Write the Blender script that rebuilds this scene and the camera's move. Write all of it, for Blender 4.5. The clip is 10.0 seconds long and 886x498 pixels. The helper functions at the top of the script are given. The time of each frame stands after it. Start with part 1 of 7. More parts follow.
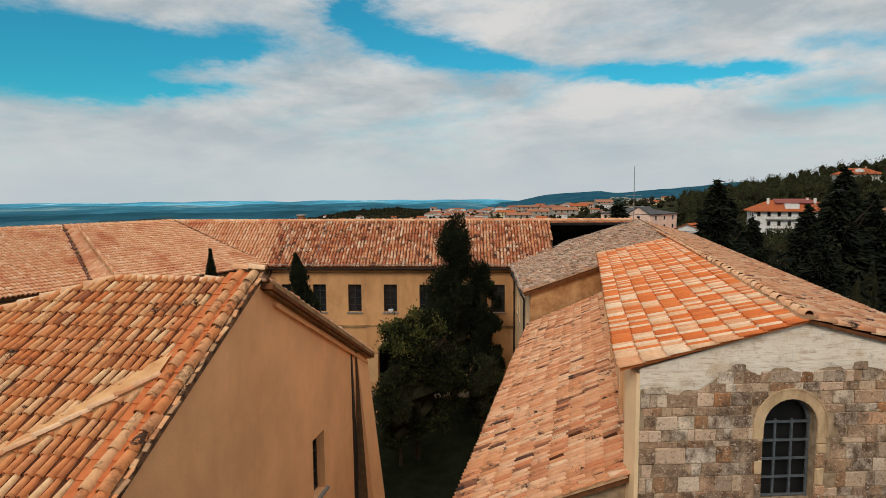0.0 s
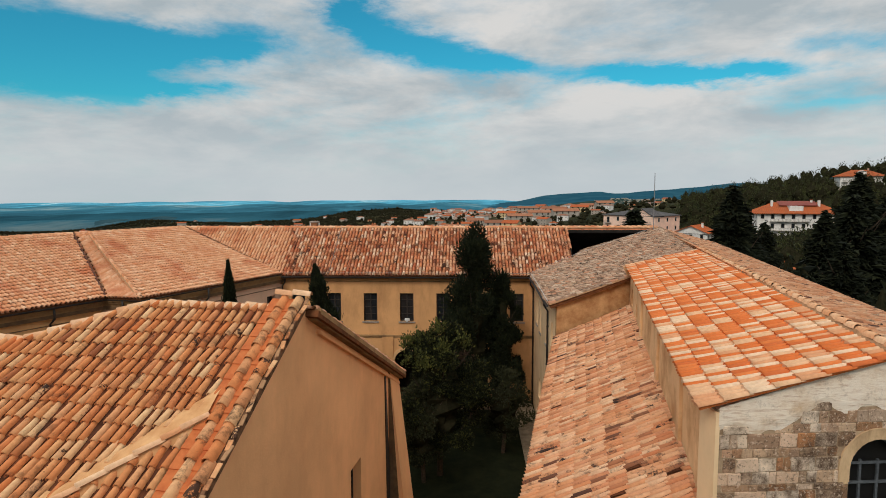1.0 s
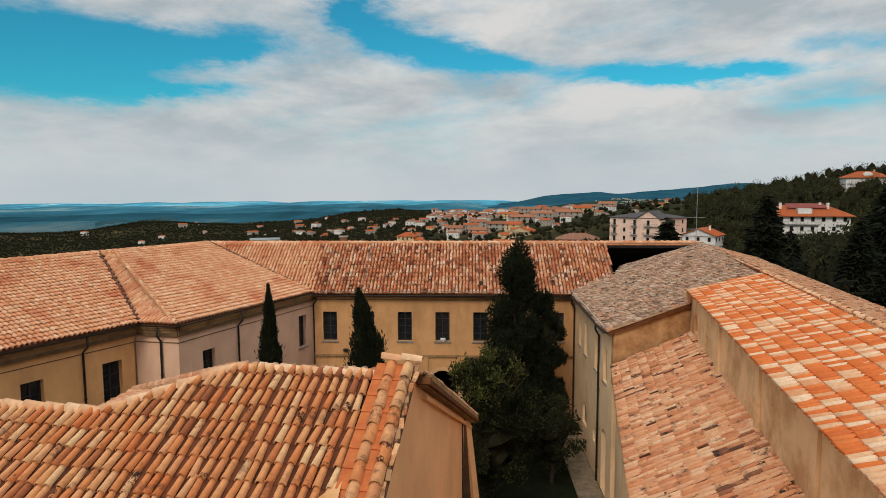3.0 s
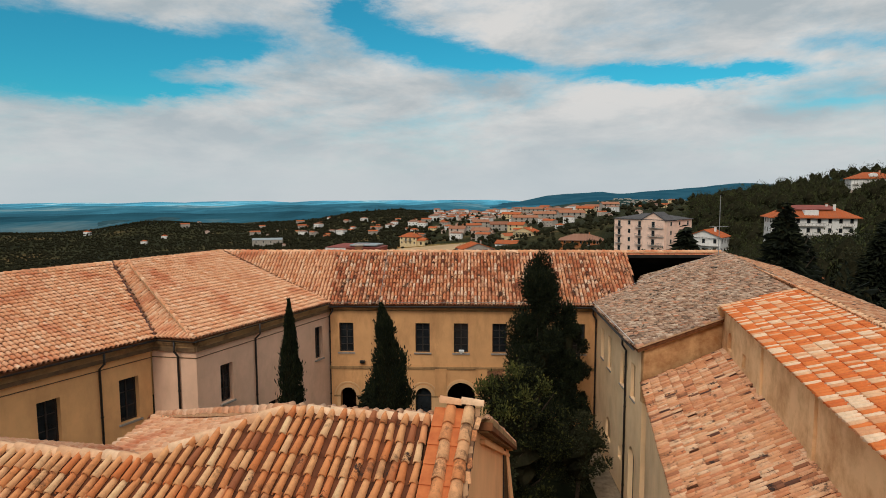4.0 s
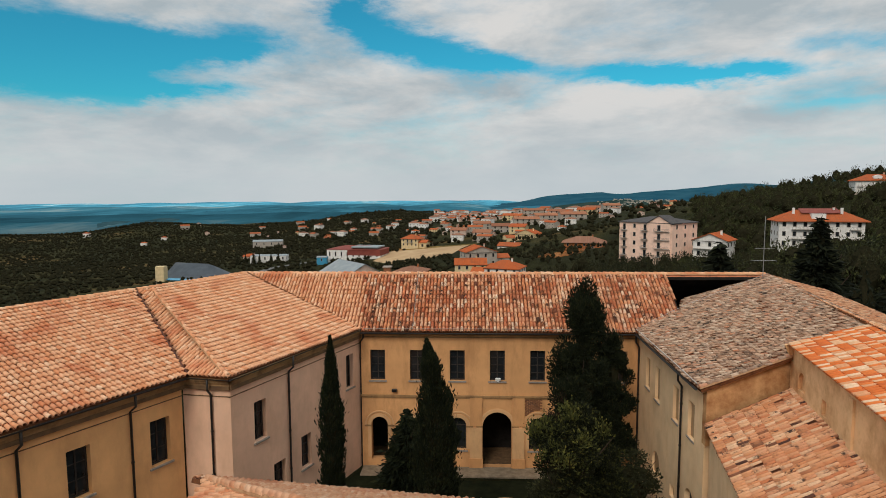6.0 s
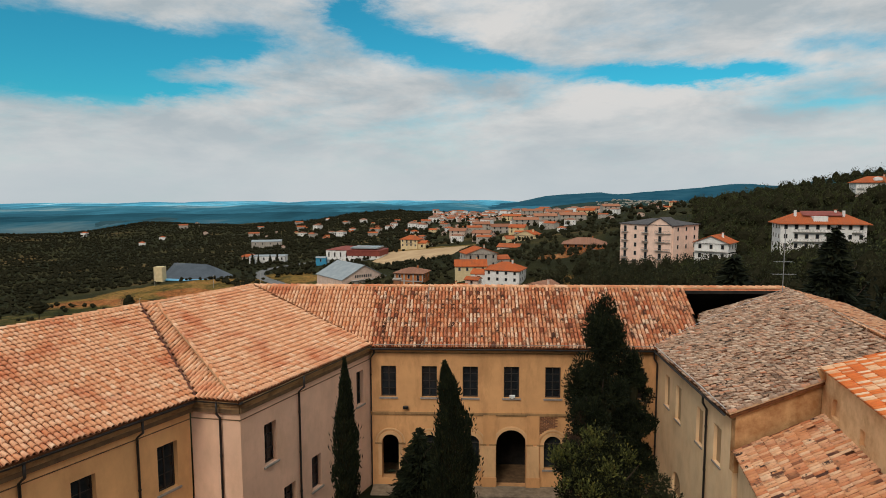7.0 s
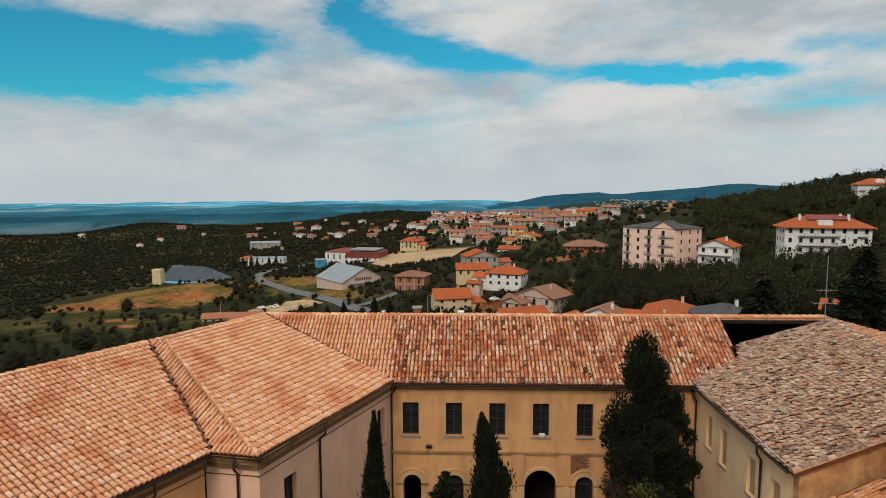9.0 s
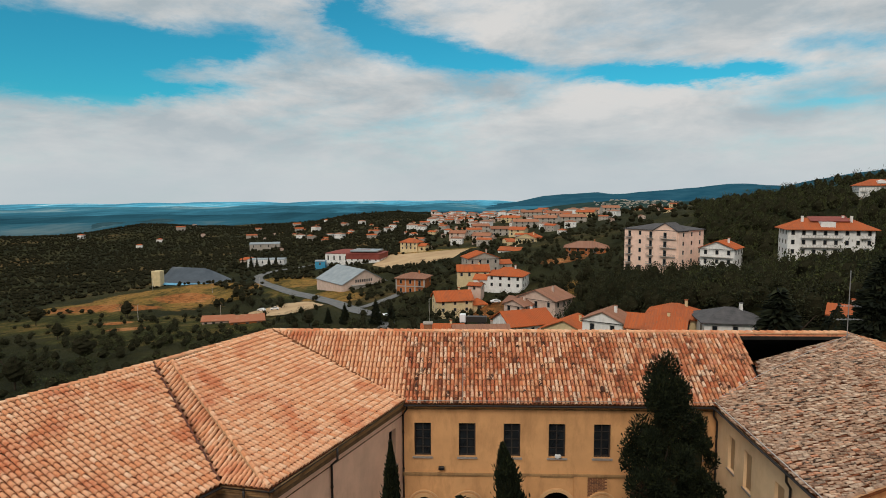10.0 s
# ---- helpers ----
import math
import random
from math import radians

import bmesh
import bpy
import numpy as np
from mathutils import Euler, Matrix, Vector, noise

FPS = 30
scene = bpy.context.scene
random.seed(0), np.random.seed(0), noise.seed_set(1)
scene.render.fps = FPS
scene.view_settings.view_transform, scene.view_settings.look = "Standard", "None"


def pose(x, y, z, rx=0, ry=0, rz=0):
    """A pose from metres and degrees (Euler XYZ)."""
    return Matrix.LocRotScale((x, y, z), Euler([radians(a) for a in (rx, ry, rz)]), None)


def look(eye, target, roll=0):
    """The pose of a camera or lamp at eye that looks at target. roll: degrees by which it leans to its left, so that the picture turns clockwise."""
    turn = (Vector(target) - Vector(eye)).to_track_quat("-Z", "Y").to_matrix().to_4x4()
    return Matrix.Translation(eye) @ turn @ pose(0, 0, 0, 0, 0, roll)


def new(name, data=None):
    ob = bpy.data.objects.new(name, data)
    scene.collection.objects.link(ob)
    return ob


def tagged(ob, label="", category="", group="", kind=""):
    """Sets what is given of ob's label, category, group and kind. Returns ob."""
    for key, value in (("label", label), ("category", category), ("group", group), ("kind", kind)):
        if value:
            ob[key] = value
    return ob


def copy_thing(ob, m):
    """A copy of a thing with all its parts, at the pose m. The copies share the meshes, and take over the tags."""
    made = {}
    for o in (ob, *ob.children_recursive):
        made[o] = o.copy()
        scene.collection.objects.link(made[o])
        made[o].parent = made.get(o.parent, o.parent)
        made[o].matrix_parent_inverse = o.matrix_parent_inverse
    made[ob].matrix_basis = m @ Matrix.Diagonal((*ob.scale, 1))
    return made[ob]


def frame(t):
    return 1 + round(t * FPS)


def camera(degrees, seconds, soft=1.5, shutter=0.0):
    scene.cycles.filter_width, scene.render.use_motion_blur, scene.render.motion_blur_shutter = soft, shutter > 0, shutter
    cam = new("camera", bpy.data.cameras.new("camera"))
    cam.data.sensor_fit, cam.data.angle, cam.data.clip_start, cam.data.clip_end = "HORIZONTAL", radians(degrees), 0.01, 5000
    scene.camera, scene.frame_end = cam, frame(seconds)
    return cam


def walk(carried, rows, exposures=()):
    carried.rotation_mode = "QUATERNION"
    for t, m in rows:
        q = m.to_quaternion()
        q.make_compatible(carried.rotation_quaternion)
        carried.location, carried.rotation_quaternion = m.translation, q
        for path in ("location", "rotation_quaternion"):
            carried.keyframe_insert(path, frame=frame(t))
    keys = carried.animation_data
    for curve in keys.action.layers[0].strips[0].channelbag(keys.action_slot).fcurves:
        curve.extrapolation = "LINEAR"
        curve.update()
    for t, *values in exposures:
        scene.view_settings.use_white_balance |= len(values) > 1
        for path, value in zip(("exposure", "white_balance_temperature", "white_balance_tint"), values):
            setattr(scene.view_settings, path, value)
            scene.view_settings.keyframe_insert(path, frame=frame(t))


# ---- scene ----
cam = camera(73.0, 10.0, soft=0.9)
PATH = [
    (0, (0.000, 0.000, 14.300), (-0.450, 9.943, 13.335), -0.30),
    (0.5, (-0.627, 0.399, 14.520), (-1.076, 10.342, 13.559), -0.25),
    (1, (-1.253, 0.770, 14.768), (-1.695, 10.714, 13.808), -0.18),
    (1.5, (-1.925, 1.111, 15.006), (-2.357, 11.055, 14.048), -0.14),
    (2, (-2.559, 1.466, 15.261), (-2.984, 11.411, 14.304), -0.13),
    (2.5, (-3.172, 1.808, 15.501), (-3.599, 11.753, 14.545), -0.21),
    (4, (-4.870, 2.915, 16.356), (-5.341, 12.858, 15.395), -0.21),
    (4.5, (-5.480, 3.277, 16.678), (-5.949, 13.220, 15.717), -0.22),
    (5, (-6.055, 3.677, 16.990), (-6.526, 13.620, 16.032), -0.23),
    (5.5, (-6.648, 4.067, 17.318), (-7.114, 14.011, 16.363), -0.29),
    (7, (-8.126, 5.503, 18.421), (-8.555, 15.448, 17.460), -0.15),
    (7.5, (-8.534, 6.037, 18.767), (-8.952, 15.982, 17.808), -0.17),
    (8, (-9.000, 6.569, 19.151), (-9.407, 16.514, 18.190), -0.18),
    (8.5, (-9.402, 7.090, 19.544), (-9.802, 17.036, 18.580), -0.18),
    (9, (-9.782, 7.627, 19.938), (-10.176, 17.573, 18.973), -0.19),
    (9.5, (-10.175, 8.156, 20.326), (-10.563, 18.101, 19.360), -0.23),
    (10, (-10.568, 8.647, 20.727), (-10.951, 18.593, 19.763), -0.26),
]
walk(cam, [(t, look(eye, target, roll)) for t, eye, target, roll in PATH])
# -- end of walk --

# ---------------------------------------------------------------- light
SUN_EL, SUN_ROT = radians(40), radians(200)
world = bpy.data.worlds.new("sky")
scene.world = world
world.use_nodes = True


def build_sky(tree):
    """A Nishita sky under broken cloud: wide grey-white banks with blue gaps."""
    n, l = tree.nodes, tree.links
    n.clear()
    out = n.new("ShaderNodeOutputWorld")
    bg = n.new("ShaderNodeBackground")
    sky = n.new("ShaderNodeTexSky")
    sky.sky_type, sky.sun_disc = "NISHITA", False
    sky.sun_elevation, sky.sun_rotation = SUN_EL, SUN_ROT
    sky.air_density, sky.dust_density, sky.ozone_density = 1.0, 0.6, 3.0
    geo = n.new("ShaderNodeTexCoord")
    sep = n.new("ShaderNodeSeparateXYZ")
    l.new(geo.outputs["Generated"], sep.inputs[0])

    def m(op, a, b=None, c=None):
        node = n.new("ShaderNodeMath")
        node.operation = op
        for k, v in enumerate((a, b, c)):
            if v is None:
                continue
            if isinstance(v, (int, float)):
                node.inputs[k].default_value = v
            else:
                l.new(v, node.inputs[k])
        return node.outputs[0]

    az = m("ARCTAN2", sep.outputs[0], sep.outputs[1])
    el = m("ARCSINE", sep.outputs[2])
    vec = n.new("ShaderNodeCombineXYZ")
    l.new(m("MULTIPLY", az, 2.2), vec.inputs[0])
    l.new(m("MULTIPLY", el, 6.5), vec.inputs[1])
    vec.inputs[2].default_value = 3.7

    def cloud_noise(scale, detail, rough, seed):
        tex = n.new("ShaderNodeTexNoise")
        tex.noise_dimensions = "4D"
        tex.inputs["W"].default_value = seed
        tex.inputs["Scale"].default_value = scale
        tex.inputs["Detail"].default_value = detail
        tex.inputs["Roughness"].default_value = rough
        tex.inputs["Distortion"].default_value = 0.25
        l.new(vec.outputs[0], tex.inputs["Vector"])
        return tex.outputs["Fac"]

    warp_a = m("ADD", az, m("MULTIPLY", m("SUBTRACT", cloud_noise(3.2, 8, 0.66, 9.3), 0.5), 0.22))
    warp_e = m("ADD", el, m("MULTIPLY", m("SUBTRACT", cloud_noise(3.6, 9, 0.68, 2.9), 0.5), 0.055))

    def gap(a0, e0, wa, we, depth):
        """A hole in the cloud cover round one direction."""
        da = m("DIVIDE", m("SUBTRACT", warp_a, a0), wa)
        de = m("DIVIDE", m("SUBTRACT", warp_e, e0), we)
        r2 = m("ADD", m("MULTIPLY", da, da), m("MULTIPLY", de, de))
        return m("MULTIPLY", m("POWER", 2.718, m("MULTIPLY", r2, -1.0)), depth * 1.22)

    cover = m("ADD", m("MULTIPLY", cloud_noise(1.9, 10, 0.66, 1.3), 1.05), -0.12)
    cover = m("ADD", cover, m("ADD", m("MULTIPLY", cloud_noise(4.5, 9, 0.66, 4.1), 0.45), 0.125))
    for hole in SKY_GAPS:
        cover = m("SUBTRACT", cover, gap(*hole))
    ramp = n.new("ShaderNodeValToRGB")
    ramp.color_ramp.interpolation = "EASE"
    ramp.color_ramp.elements[0].position, ramp.color_ramp.elements[1].position = 0.16, 0.82
    ramp.color_ramp.elements[0].color, ramp.color_ramp.elements[1].color = (0, 0, 0, 1), (1, 1, 1, 1)
    l.new(cover, ramp.inputs[0])
    shade = n.new("ShaderNodeValToRGB")
    e = shade.color_ramp.elements
    e[0].position, e[0].color = 0.36, CLOUD_DARK
    e[1].position, e[1].color = 0.60, CLOUD_LIGHT
    l.new(cloud_noise(2.3, 7, 0.6, 7.7), shade.inputs[0])
    low = n.new("ShaderNodeMapRange")
    low.inputs[1].default_value, low.inputs[2].default_value = 0.015, 0.14
    low.inputs[3].default_value, low.inputs[4].default_value = 1.0, 0.0
    l.new(el, low.inputs[0])
    blue = n.new("ShaderNodeMix")
    blue.data_type = "RGBA"
    blue.blend_type = "MULTIPLY"
    blue.inputs[0].default_value = 1.0
    blue.inputs[7].default_value = SKY_TINT
    l.new(sky.outputs[0], blue.inputs[6])
    mix = n.new("ShaderNodeMix")
    mix.data_type = "RGBA"
    l.new(ramp.outputs[0], mix.inputs[0])
    l.new(blue.outputs[2], mix.inputs[6])
    l.new(shade.outputs[0], mix.inputs[7])
    veil = n.new("ShaderNodeMix")
    veil.data_type = "RGBA"
    l.new(m("MULTIPLY", low.outputs[0], 0.85), veil.inputs[0])
    l.new(mix.outputs[2], veil.inputs[6])
    veil.inputs[7].default_value = HAZE_COLOUR
    l.new(veil.outputs[2], bg.inputs[0])
    high = n.new("ShaderNodeMapRange")
    high.interpolation_type = "SMOOTHSTEP"
    high.inputs[1].default_value, high.inputs[2].default_value = 0.33, 1.0
    high.inputs[3].default_value, high.inputs[4].default_value = 0.135, 0.25
    l.new(el, high.inputs[0])
    l.new(high.outputs[0], bg.inputs[1])
    l.new(bg.outputs[0], out.inputs[0])


# Gaps in the cloud: azimuth and height of the middle, half widths, depth.
SKY_GAPS = ((-0.65, 0.205, 0.12, 0.048, 0.50), (-0.56, 0.200, 0.11, 0.042, 0.46), (-0.477, 0.212, 0.09, 0.028, 0.45), (-0.40, 0.212, 0.07, 0.020, 0.32), (-0.58, 0.150, 0.14, 0.020, 0.60),
            (-0.46, 0.154, 0.10, 0.012, 0.46), (-0.35, 0.236, 0.06, 0.028, 0.30), (-0.195, 0.287, 0.045, 0.03, 0.42), (-0.14, 0.252, 0.06, 0.03, 0.50), (-0.066, 0.224, 0.075, 0.025, 0.54),
            (0.017, 0.208, 0.07, 0.017, 0.50), (0.075, 0.200, 0.06, 0.012, 0.38), (0.205, 0.180, 0.09, 0.014, 0.44), (0.29, 0.172, 0.08, 0.014, 0.46), (0.37, 0.168, 0.08, 0.012, 0.42),
            (0.445, 0.168, 0.07, 0.012, 0.34), (0.545, 0.198, 0.08, 0.015, 0.28), (0.52, 0.116, 0.08, 0.008, 0.16), (-0.95, 0.207, 0.2, 0.07, 0.35))
CLOUD_DARK, CLOUD_LIGHT = (2.9, 3.35, 3.6, 1), (5.0, 4.95, 4.85, 1)
HAZE_COLOUR = (3.9, 4.3, 4.5, 1)
SKY_TINT = (0.12, 0.70, 0.70, 1)
build_sky(world.node_tree)

sun = new("sun", bpy.data.lights.new("sun", "SUN"))
sun.data.energy, sun.data.angle, sun.data.color = 1.5, radians(18), (1.0, 0.905, 0.80)
sun.matrix_world = look((0, 0, 60), (60 * math.cos(SUN_EL) * 0.34, 60 * math.cos(SUN_EL) * 0.940, 60 - 60 * math.sin(SUN_EL)))
scene.view_settings.exposure = 0.0


# ---------------------------------------------------------------- small helpers
def mesh_of(name, verts, faces, material=None, smooth=False):
    me = bpy.data.meshes.new(name)
    me.from_pydata([tuple(map(float, v)) for v in verts], [], [tuple(map(int, f)) for f in faces])
    if material:
        me.materials.append(material)
    if smooth:
        me.polygons.foreach_set("use_smooth", [True] * len(me.polygons))
    me.update()
    return me


def world_of(ob):
    p = Vector((0, 0, 0))
    while ob is not None:
        p += ob.location
        ob = ob.parent
    return p


def thing(name, label, category, at=(0, 0, 0), rz=0.0, group="", kind=""):
    ob = new(name)
    ob.empty_display_size = 0.3
    ob.location, ob.rotation_euler = at, (0, 0, radians(rz))
    return tagged(ob, label, category, group, kind)


def child(name, me, parent, label=""):
    ob = new(name, me)
    ob.parent = parent
    if label:
        ob["label"] = label
    return ob


def local(name, geo, material, parent, label="", smooth=False):
    """A part from (verts, faces) in its thing's own axes."""
    return child(name, mesh_of(name, geo[0], geo[1], material, smooth), parent, label)


def placed(name, geo, material, parent, label="", smooth=False):
    """A part from (verts, faces) in world axes, under a thing that is not turned."""
    o = world_of(parent)
    return child(name, mesh_of(name, [(v[0] - o.x, v[1] - o.y, v[2] - o.z) for v in geo[0]], geo[1], material, smooth), parent, label)


def part(name, bm, material, parent, label=""):
    me = bpy.data.meshes.new(name)
    bm.to_mesh(me)
    bm.free()
    me.materials.append(material)
    return child(name, me, parent, label)


def join(*geos):
    verts, faces = [], []
    for v, f in geos:
        k = len(verts)
        verts += list(v)
        faces += [tuple(i + k for i in q) for q in f]
    return verts, faces


BOX = ((0, 3, 2, 1), (4, 5, 6, 7), (0, 1, 5, 4), (1, 2, 6, 5), (2, 3, 7, 6), (3, 0, 4, 7))


def box(x0, x1, y0, y1, z0, z1):
    return [(x0, y0, z0), (x1, y0, z0), (x1, y1, z0), (x0, y1, z0), (x0, y0, z1), (x1, y0, z1), (x1, y1, z1), (x0, y1, z1)], list(BOX)


def bevel_box(x0, x1, y0, y1, z0, z1, b):
    """A box with its twelve edges cut off."""
    bm = bmesh.new()
    v, f = box(x0, x1, y0, y1, z0, z1)
    vs = [bm.verts.new(p) for p in v]
    for q in f:
        bm.faces.new([vs[i] for i in q])
    bmesh.ops.bevel(bm, geom=bm.edges[:], offset=b, segments=1, affect="EDGES")
    bm.verts.index_update()
    out = [tuple(p.co) for p in bm.verts], [tuple(p.index for p in q.verts) for q in bm.faces]
    bm.free()
    return out


def prism(poly, shift):
    """A flat polygon given thickness along shift."""
    n = len(poly)
    a = [Vector(p) for p in poly]
    b = [p + Vector(shift) for p in a]
    faces = [tuple(range(n)), tuple(range(2 * n - 1, n - 1, -1))]
    faces += [(i, n + i, n + (i + 1) % n, (i + 1) % n) for i in range(n)]
    return a + b, faces


def tube(path, r, sides=8):
    """A round rod along a list of points."""
    pts = [Vector(p) for p in path]
    verts, faces = [], []
    for i, p in enumerate(pts):
        d = (pts[min(i + 1, len(pts) - 1)] - pts[max(i - 1, 0)]).normalized()
        up = Vector((0, 0, 1)) if abs(d.z) < 0.9 else Vector((1, 0, 0))
        a = d.cross(up).normalized()
        b = a.cross(d)
        rr = r[i] if isinstance(r, (list, tuple)) else r
        verts += [p + (a * math.cos(2 * math.pi * k / sides) + b * math.sin(2 * math.pi * k / sides)) * rr for k in range(sides)]
    for i in range(len(pts) - 1):
        for k in range(sides):
            faces.append((i * sides + k, i * sides + (k + 1) % sides, (i + 1) * sides + (k + 1) % sides, (i + 1) * sides + k))
    faces.append(tuple(range(sides))[::-1])
    faces.append(tuple(range((len(pts) - 1) * sides, len(pts) * sides)))
    return verts, faces


# ---------------------------------------------------------------- materials
def nodes_of(name):
    mat = bpy.data.materials.new(name)
    mat.use_nodes = True
    t = mat.node_tree
    return mat, t, t.nodes["Principled BSDF"]


def noise_node(t, scale, detail=5, rough=0.55, stretch=(1, 1, 1), coord="Object"):
    tc = t.nodes.new("ShaderNodeTexCoord")
    mp = t.nodes.new("ShaderNodeMapping")
    mp.inputs["Scale"].default_value = stretch
    tx = t.nodes.new("ShaderNodeTexNoise")
    tx.inputs["Scale"].default_value, tx.inputs["Detail"].default_value, tx.inputs["Roughness"].default_value = scale, detail, rough
    if coord == "Position":
        g = t.nodes.new("ShaderNodeNewGeometry")
        t.links.new(g.outputs["Position"], mp.inputs[0])
    else:
        t.links.new(tc.outputs[coord], mp.inputs[0])
    t.links.new(mp.outputs[0], tx.inputs["Vector"])
    return tx.outputs["Fac"]


def ramp_node(t, fac, stops, mode="LINEAR"):
    r = t.nodes.new("ShaderNodeValToRGB")
    r.color_ramp.interpolation = mode
    e = r.color_ramp.elements
    while len(e) < len(stops):
        e.new(0.5)
    for el, (pos, col) in zip(e, stops):
        el.position = pos
        el.color = (*col, 1) if len(col) == 3 else col
    t.links.new(fac, r.inputs[0])
    return r.outputs[0]


def mix_node(t, fac, a, b, mode="MIX"):
    mx = t.nodes.new("ShaderNodeMix")
    mx.data_type, mx.blend_type = "RGBA", mode
    for k, v in ((0, fac), (6, a), (7, b)):
        if isinstance(v, (int, float)):
            mx.inputs[k].default_value = v
        elif isinstance(v, tuple):
            mx.inputs[k].default_value = (*v, 1) if len(v) == 3 else v
        else:
            t.links.new(v, mx.inputs[k])
    return mx.outputs[2]


def bump_to(t, bsdf, height, strength, distance):
    b = t.nodes.new("ShaderNodeBump")
    b.inputs["Strength"].default_value, b.inputs["Distance"].default_value = strength, distance
    t.links.new(height, b.inputs["Height"])
    t.links.new(b.outputs[0], bsdf.inputs["Normal"])


def math_node(t, op, a, b=0.0):
    m = t.nodes.new("ShaderNodeMath")
    m.operation = op
    for k, v in enumerate((a, b)):
        if isinstance(v, (int, float)):
            m.inputs[k].default_value = v
        else:
            t.links.new(v, m.inputs[k])
    return m.outputs[0]


def gloss(bsdf, rough, spec=0.3, metal=0.0):
    bsdf.inputs["Roughness"].default_value = rough
    bsdf.inputs["Specular IOR Level"].default_value = spec
    bsdf.inputs["Metallic"].default_value = metal


def plaster(name, base, stain, streak=0.5, grain=18.0, run=(1.6, 1.6, 0.55)):
    """Painted lime plaster: cloudy tone, rain streaks, fine relief."""
    mat, t, b = nodes_of(name)
    cloud = ramp_node(t, noise_node(t, 0.5, 6, 0.6, coord="Position"), [(0.35, (0, 0, 0)), (0.7, (1, 1, 1))])
    col = mix_node(t, cloud, base, tuple(0.80 * c for c in base))
    runs = ramp_node(t, noise_node(t, 0.8, 7, 0.68, run, "Position"), [(0.46 - 0.10 * max(0.0, streak - 0.6), (0, 0, 0)), (0.74 - 0.22 * max(0.0, streak - 0.6), (1, 1, 1))])
    col = mix_node(t, math_node(t, "MULTIPLY", runs, min(1.0, streak)), col, stain)
    spot = ramp_node(t, noise_node(t, 3.1, 8, 0.7, coord="Position"), [(0.6, (0, 0, 0)), (0.75, (1, 1, 1))])
    col = mix_node(t, math_node(t, "MULTIPLY", spot, 0.35 * streak), col, stain)
    t.links.new(col, b.inputs["Base Color"])
    gloss(b, 0.92, 0.15)
    bump_to(t, b, noise_node(t, grain, 4, 0.6, coord="Position"), 0.25, 0.02)
    return mat


def rough_paint(name, a, b2, scale=6.0, rough=0.7, spec=0.3, metal=0.0, bump=0.1, coord="Object"):
    mat, t, b = nodes_of(name)
    t.links.new(ramp_node(t, noise_node(t, scale, 6, 0.6, coord=coord), [(0.3, a), (0.7, b2)]), b.inputs["Base Color"])
    gloss(b, rough, spec, metal)
    bump_to(t, b, noise_node(t, scale * 8, 3, 0.5, coord=coord), bump, 0.01)
    return mat


def tile_paint(name, stops, lichen=(0.12, 0.11, 0.085), lichen_amount=0.3, patch=None, patch_scale=0.35, grey=None, grey_amount=0.0, stepped=False, moss_from=0.58):
    """Fired clay: every tile its own tone, with lichen, soot and larger weathered patches."""
    mat, t, b = nodes_of(name)
    g = t.nodes.new("ShaderNodeNewGeometry")
    o = t.nodes.new("ShaderNodeObjectInfo")
    pick = math_node(t, "FRACT", math_node(t, "ADD", g.outputs["Random Per Island"], o.outputs["Random"]))
    col = ramp_node(t, pick, stops, "CONSTANT" if stepped else "LINEAR")
    fine = noise_node(t, 9.0, 6, 0.65, coord="Position")
    col = mix_node(t, ramp_node(t, fine, [(0.40, (0, 0, 0)), (0.80, (0.38, 0.38, 0.38))]), col, (0.22, 0.075, 0.03))
    if patch:
        big = ramp_node(t, noise_node(t, patch_scale, 4, 0.6, coord="Position"), [(0.52, (0, 0, 0)), (0.66, (1, 1, 1))])
        col = mix_node(t, math_node(t, "MULTIPLY", big, 0.8), col, patch)
    if grey:
        sp = ramp_node(t, noise_node(t, 6.0, 7, 0.7, coord="Position"), [(0.42, (0, 0, 0)), (0.6, (1, 1, 1))])
        col = mix_node(t, math_node(t, "MULTIPLY", sp, grey_amount), col, grey)
    moss = ramp_node(t, noise_node(t, 2.3, 9, 0.75, coord="Position"), [(moss_from, (0, 0, 0)), (moss_from + 0.1, (1, 1, 1))])
    dirty = math_node(t, "MULTIPLY", moss, lichen_amount)
    odd = ramp_node(t, math_node(t, "FRACT", math_node(t, "MULTIPLY", pick, 7.13)), [(0.0, (0.25, 0.25, 0.25)), (0.9, (0.6, 0.6, 0.6)), (1.0, (3, 3, 3))])
    col = mix_node(t, math_node(t, "MINIMUM", math_node(t, "MULTIPLY", dirty, odd), 1.0), col, lichen)
    t.links.new(col, b.inputs["Base Color"])
    gloss(b, 0.85, 0.2)
    bump_to(t, b, noise_node(t, 30.0, 5, 0.65, coord="Position"), 0.35, 0.012)
    return mat


OCHRE = plaster("ochre_plaster", (0.67, 0.345, 0.145), (0.27, 0.135, 0.06), 0.5)
# Ochre brightened in colour for the long wing, which gets little sun.
LIFTED_OCHRE = plaster("lifted_ochre_plaster", (0.82, 0.445, 0.19), (0.46, 0.22, 0.09), 0.4)
FAR_OCHRE = plaster("stained_ochre_plaster", (0.70, 0.37, 0.16), (0.32, 0.155, 0.062), 0.6)
OCHRE_LIGHT = plaster("pale_ochre_plaster", (0.72, 0.43, 0.21), (0.27, 0.15, 0.075), 0.5)
PINK_PLASTER = plaster("rosy_plaster", (0.84, 0.53, 0.36), (0.46, 0.26, 0.15), 0.35)
TERRA_PLASTER = plaster("terracotta_plaster", (0.90, 0.46, 0.21), (0.58, 0.26, 0.11), 0.35)
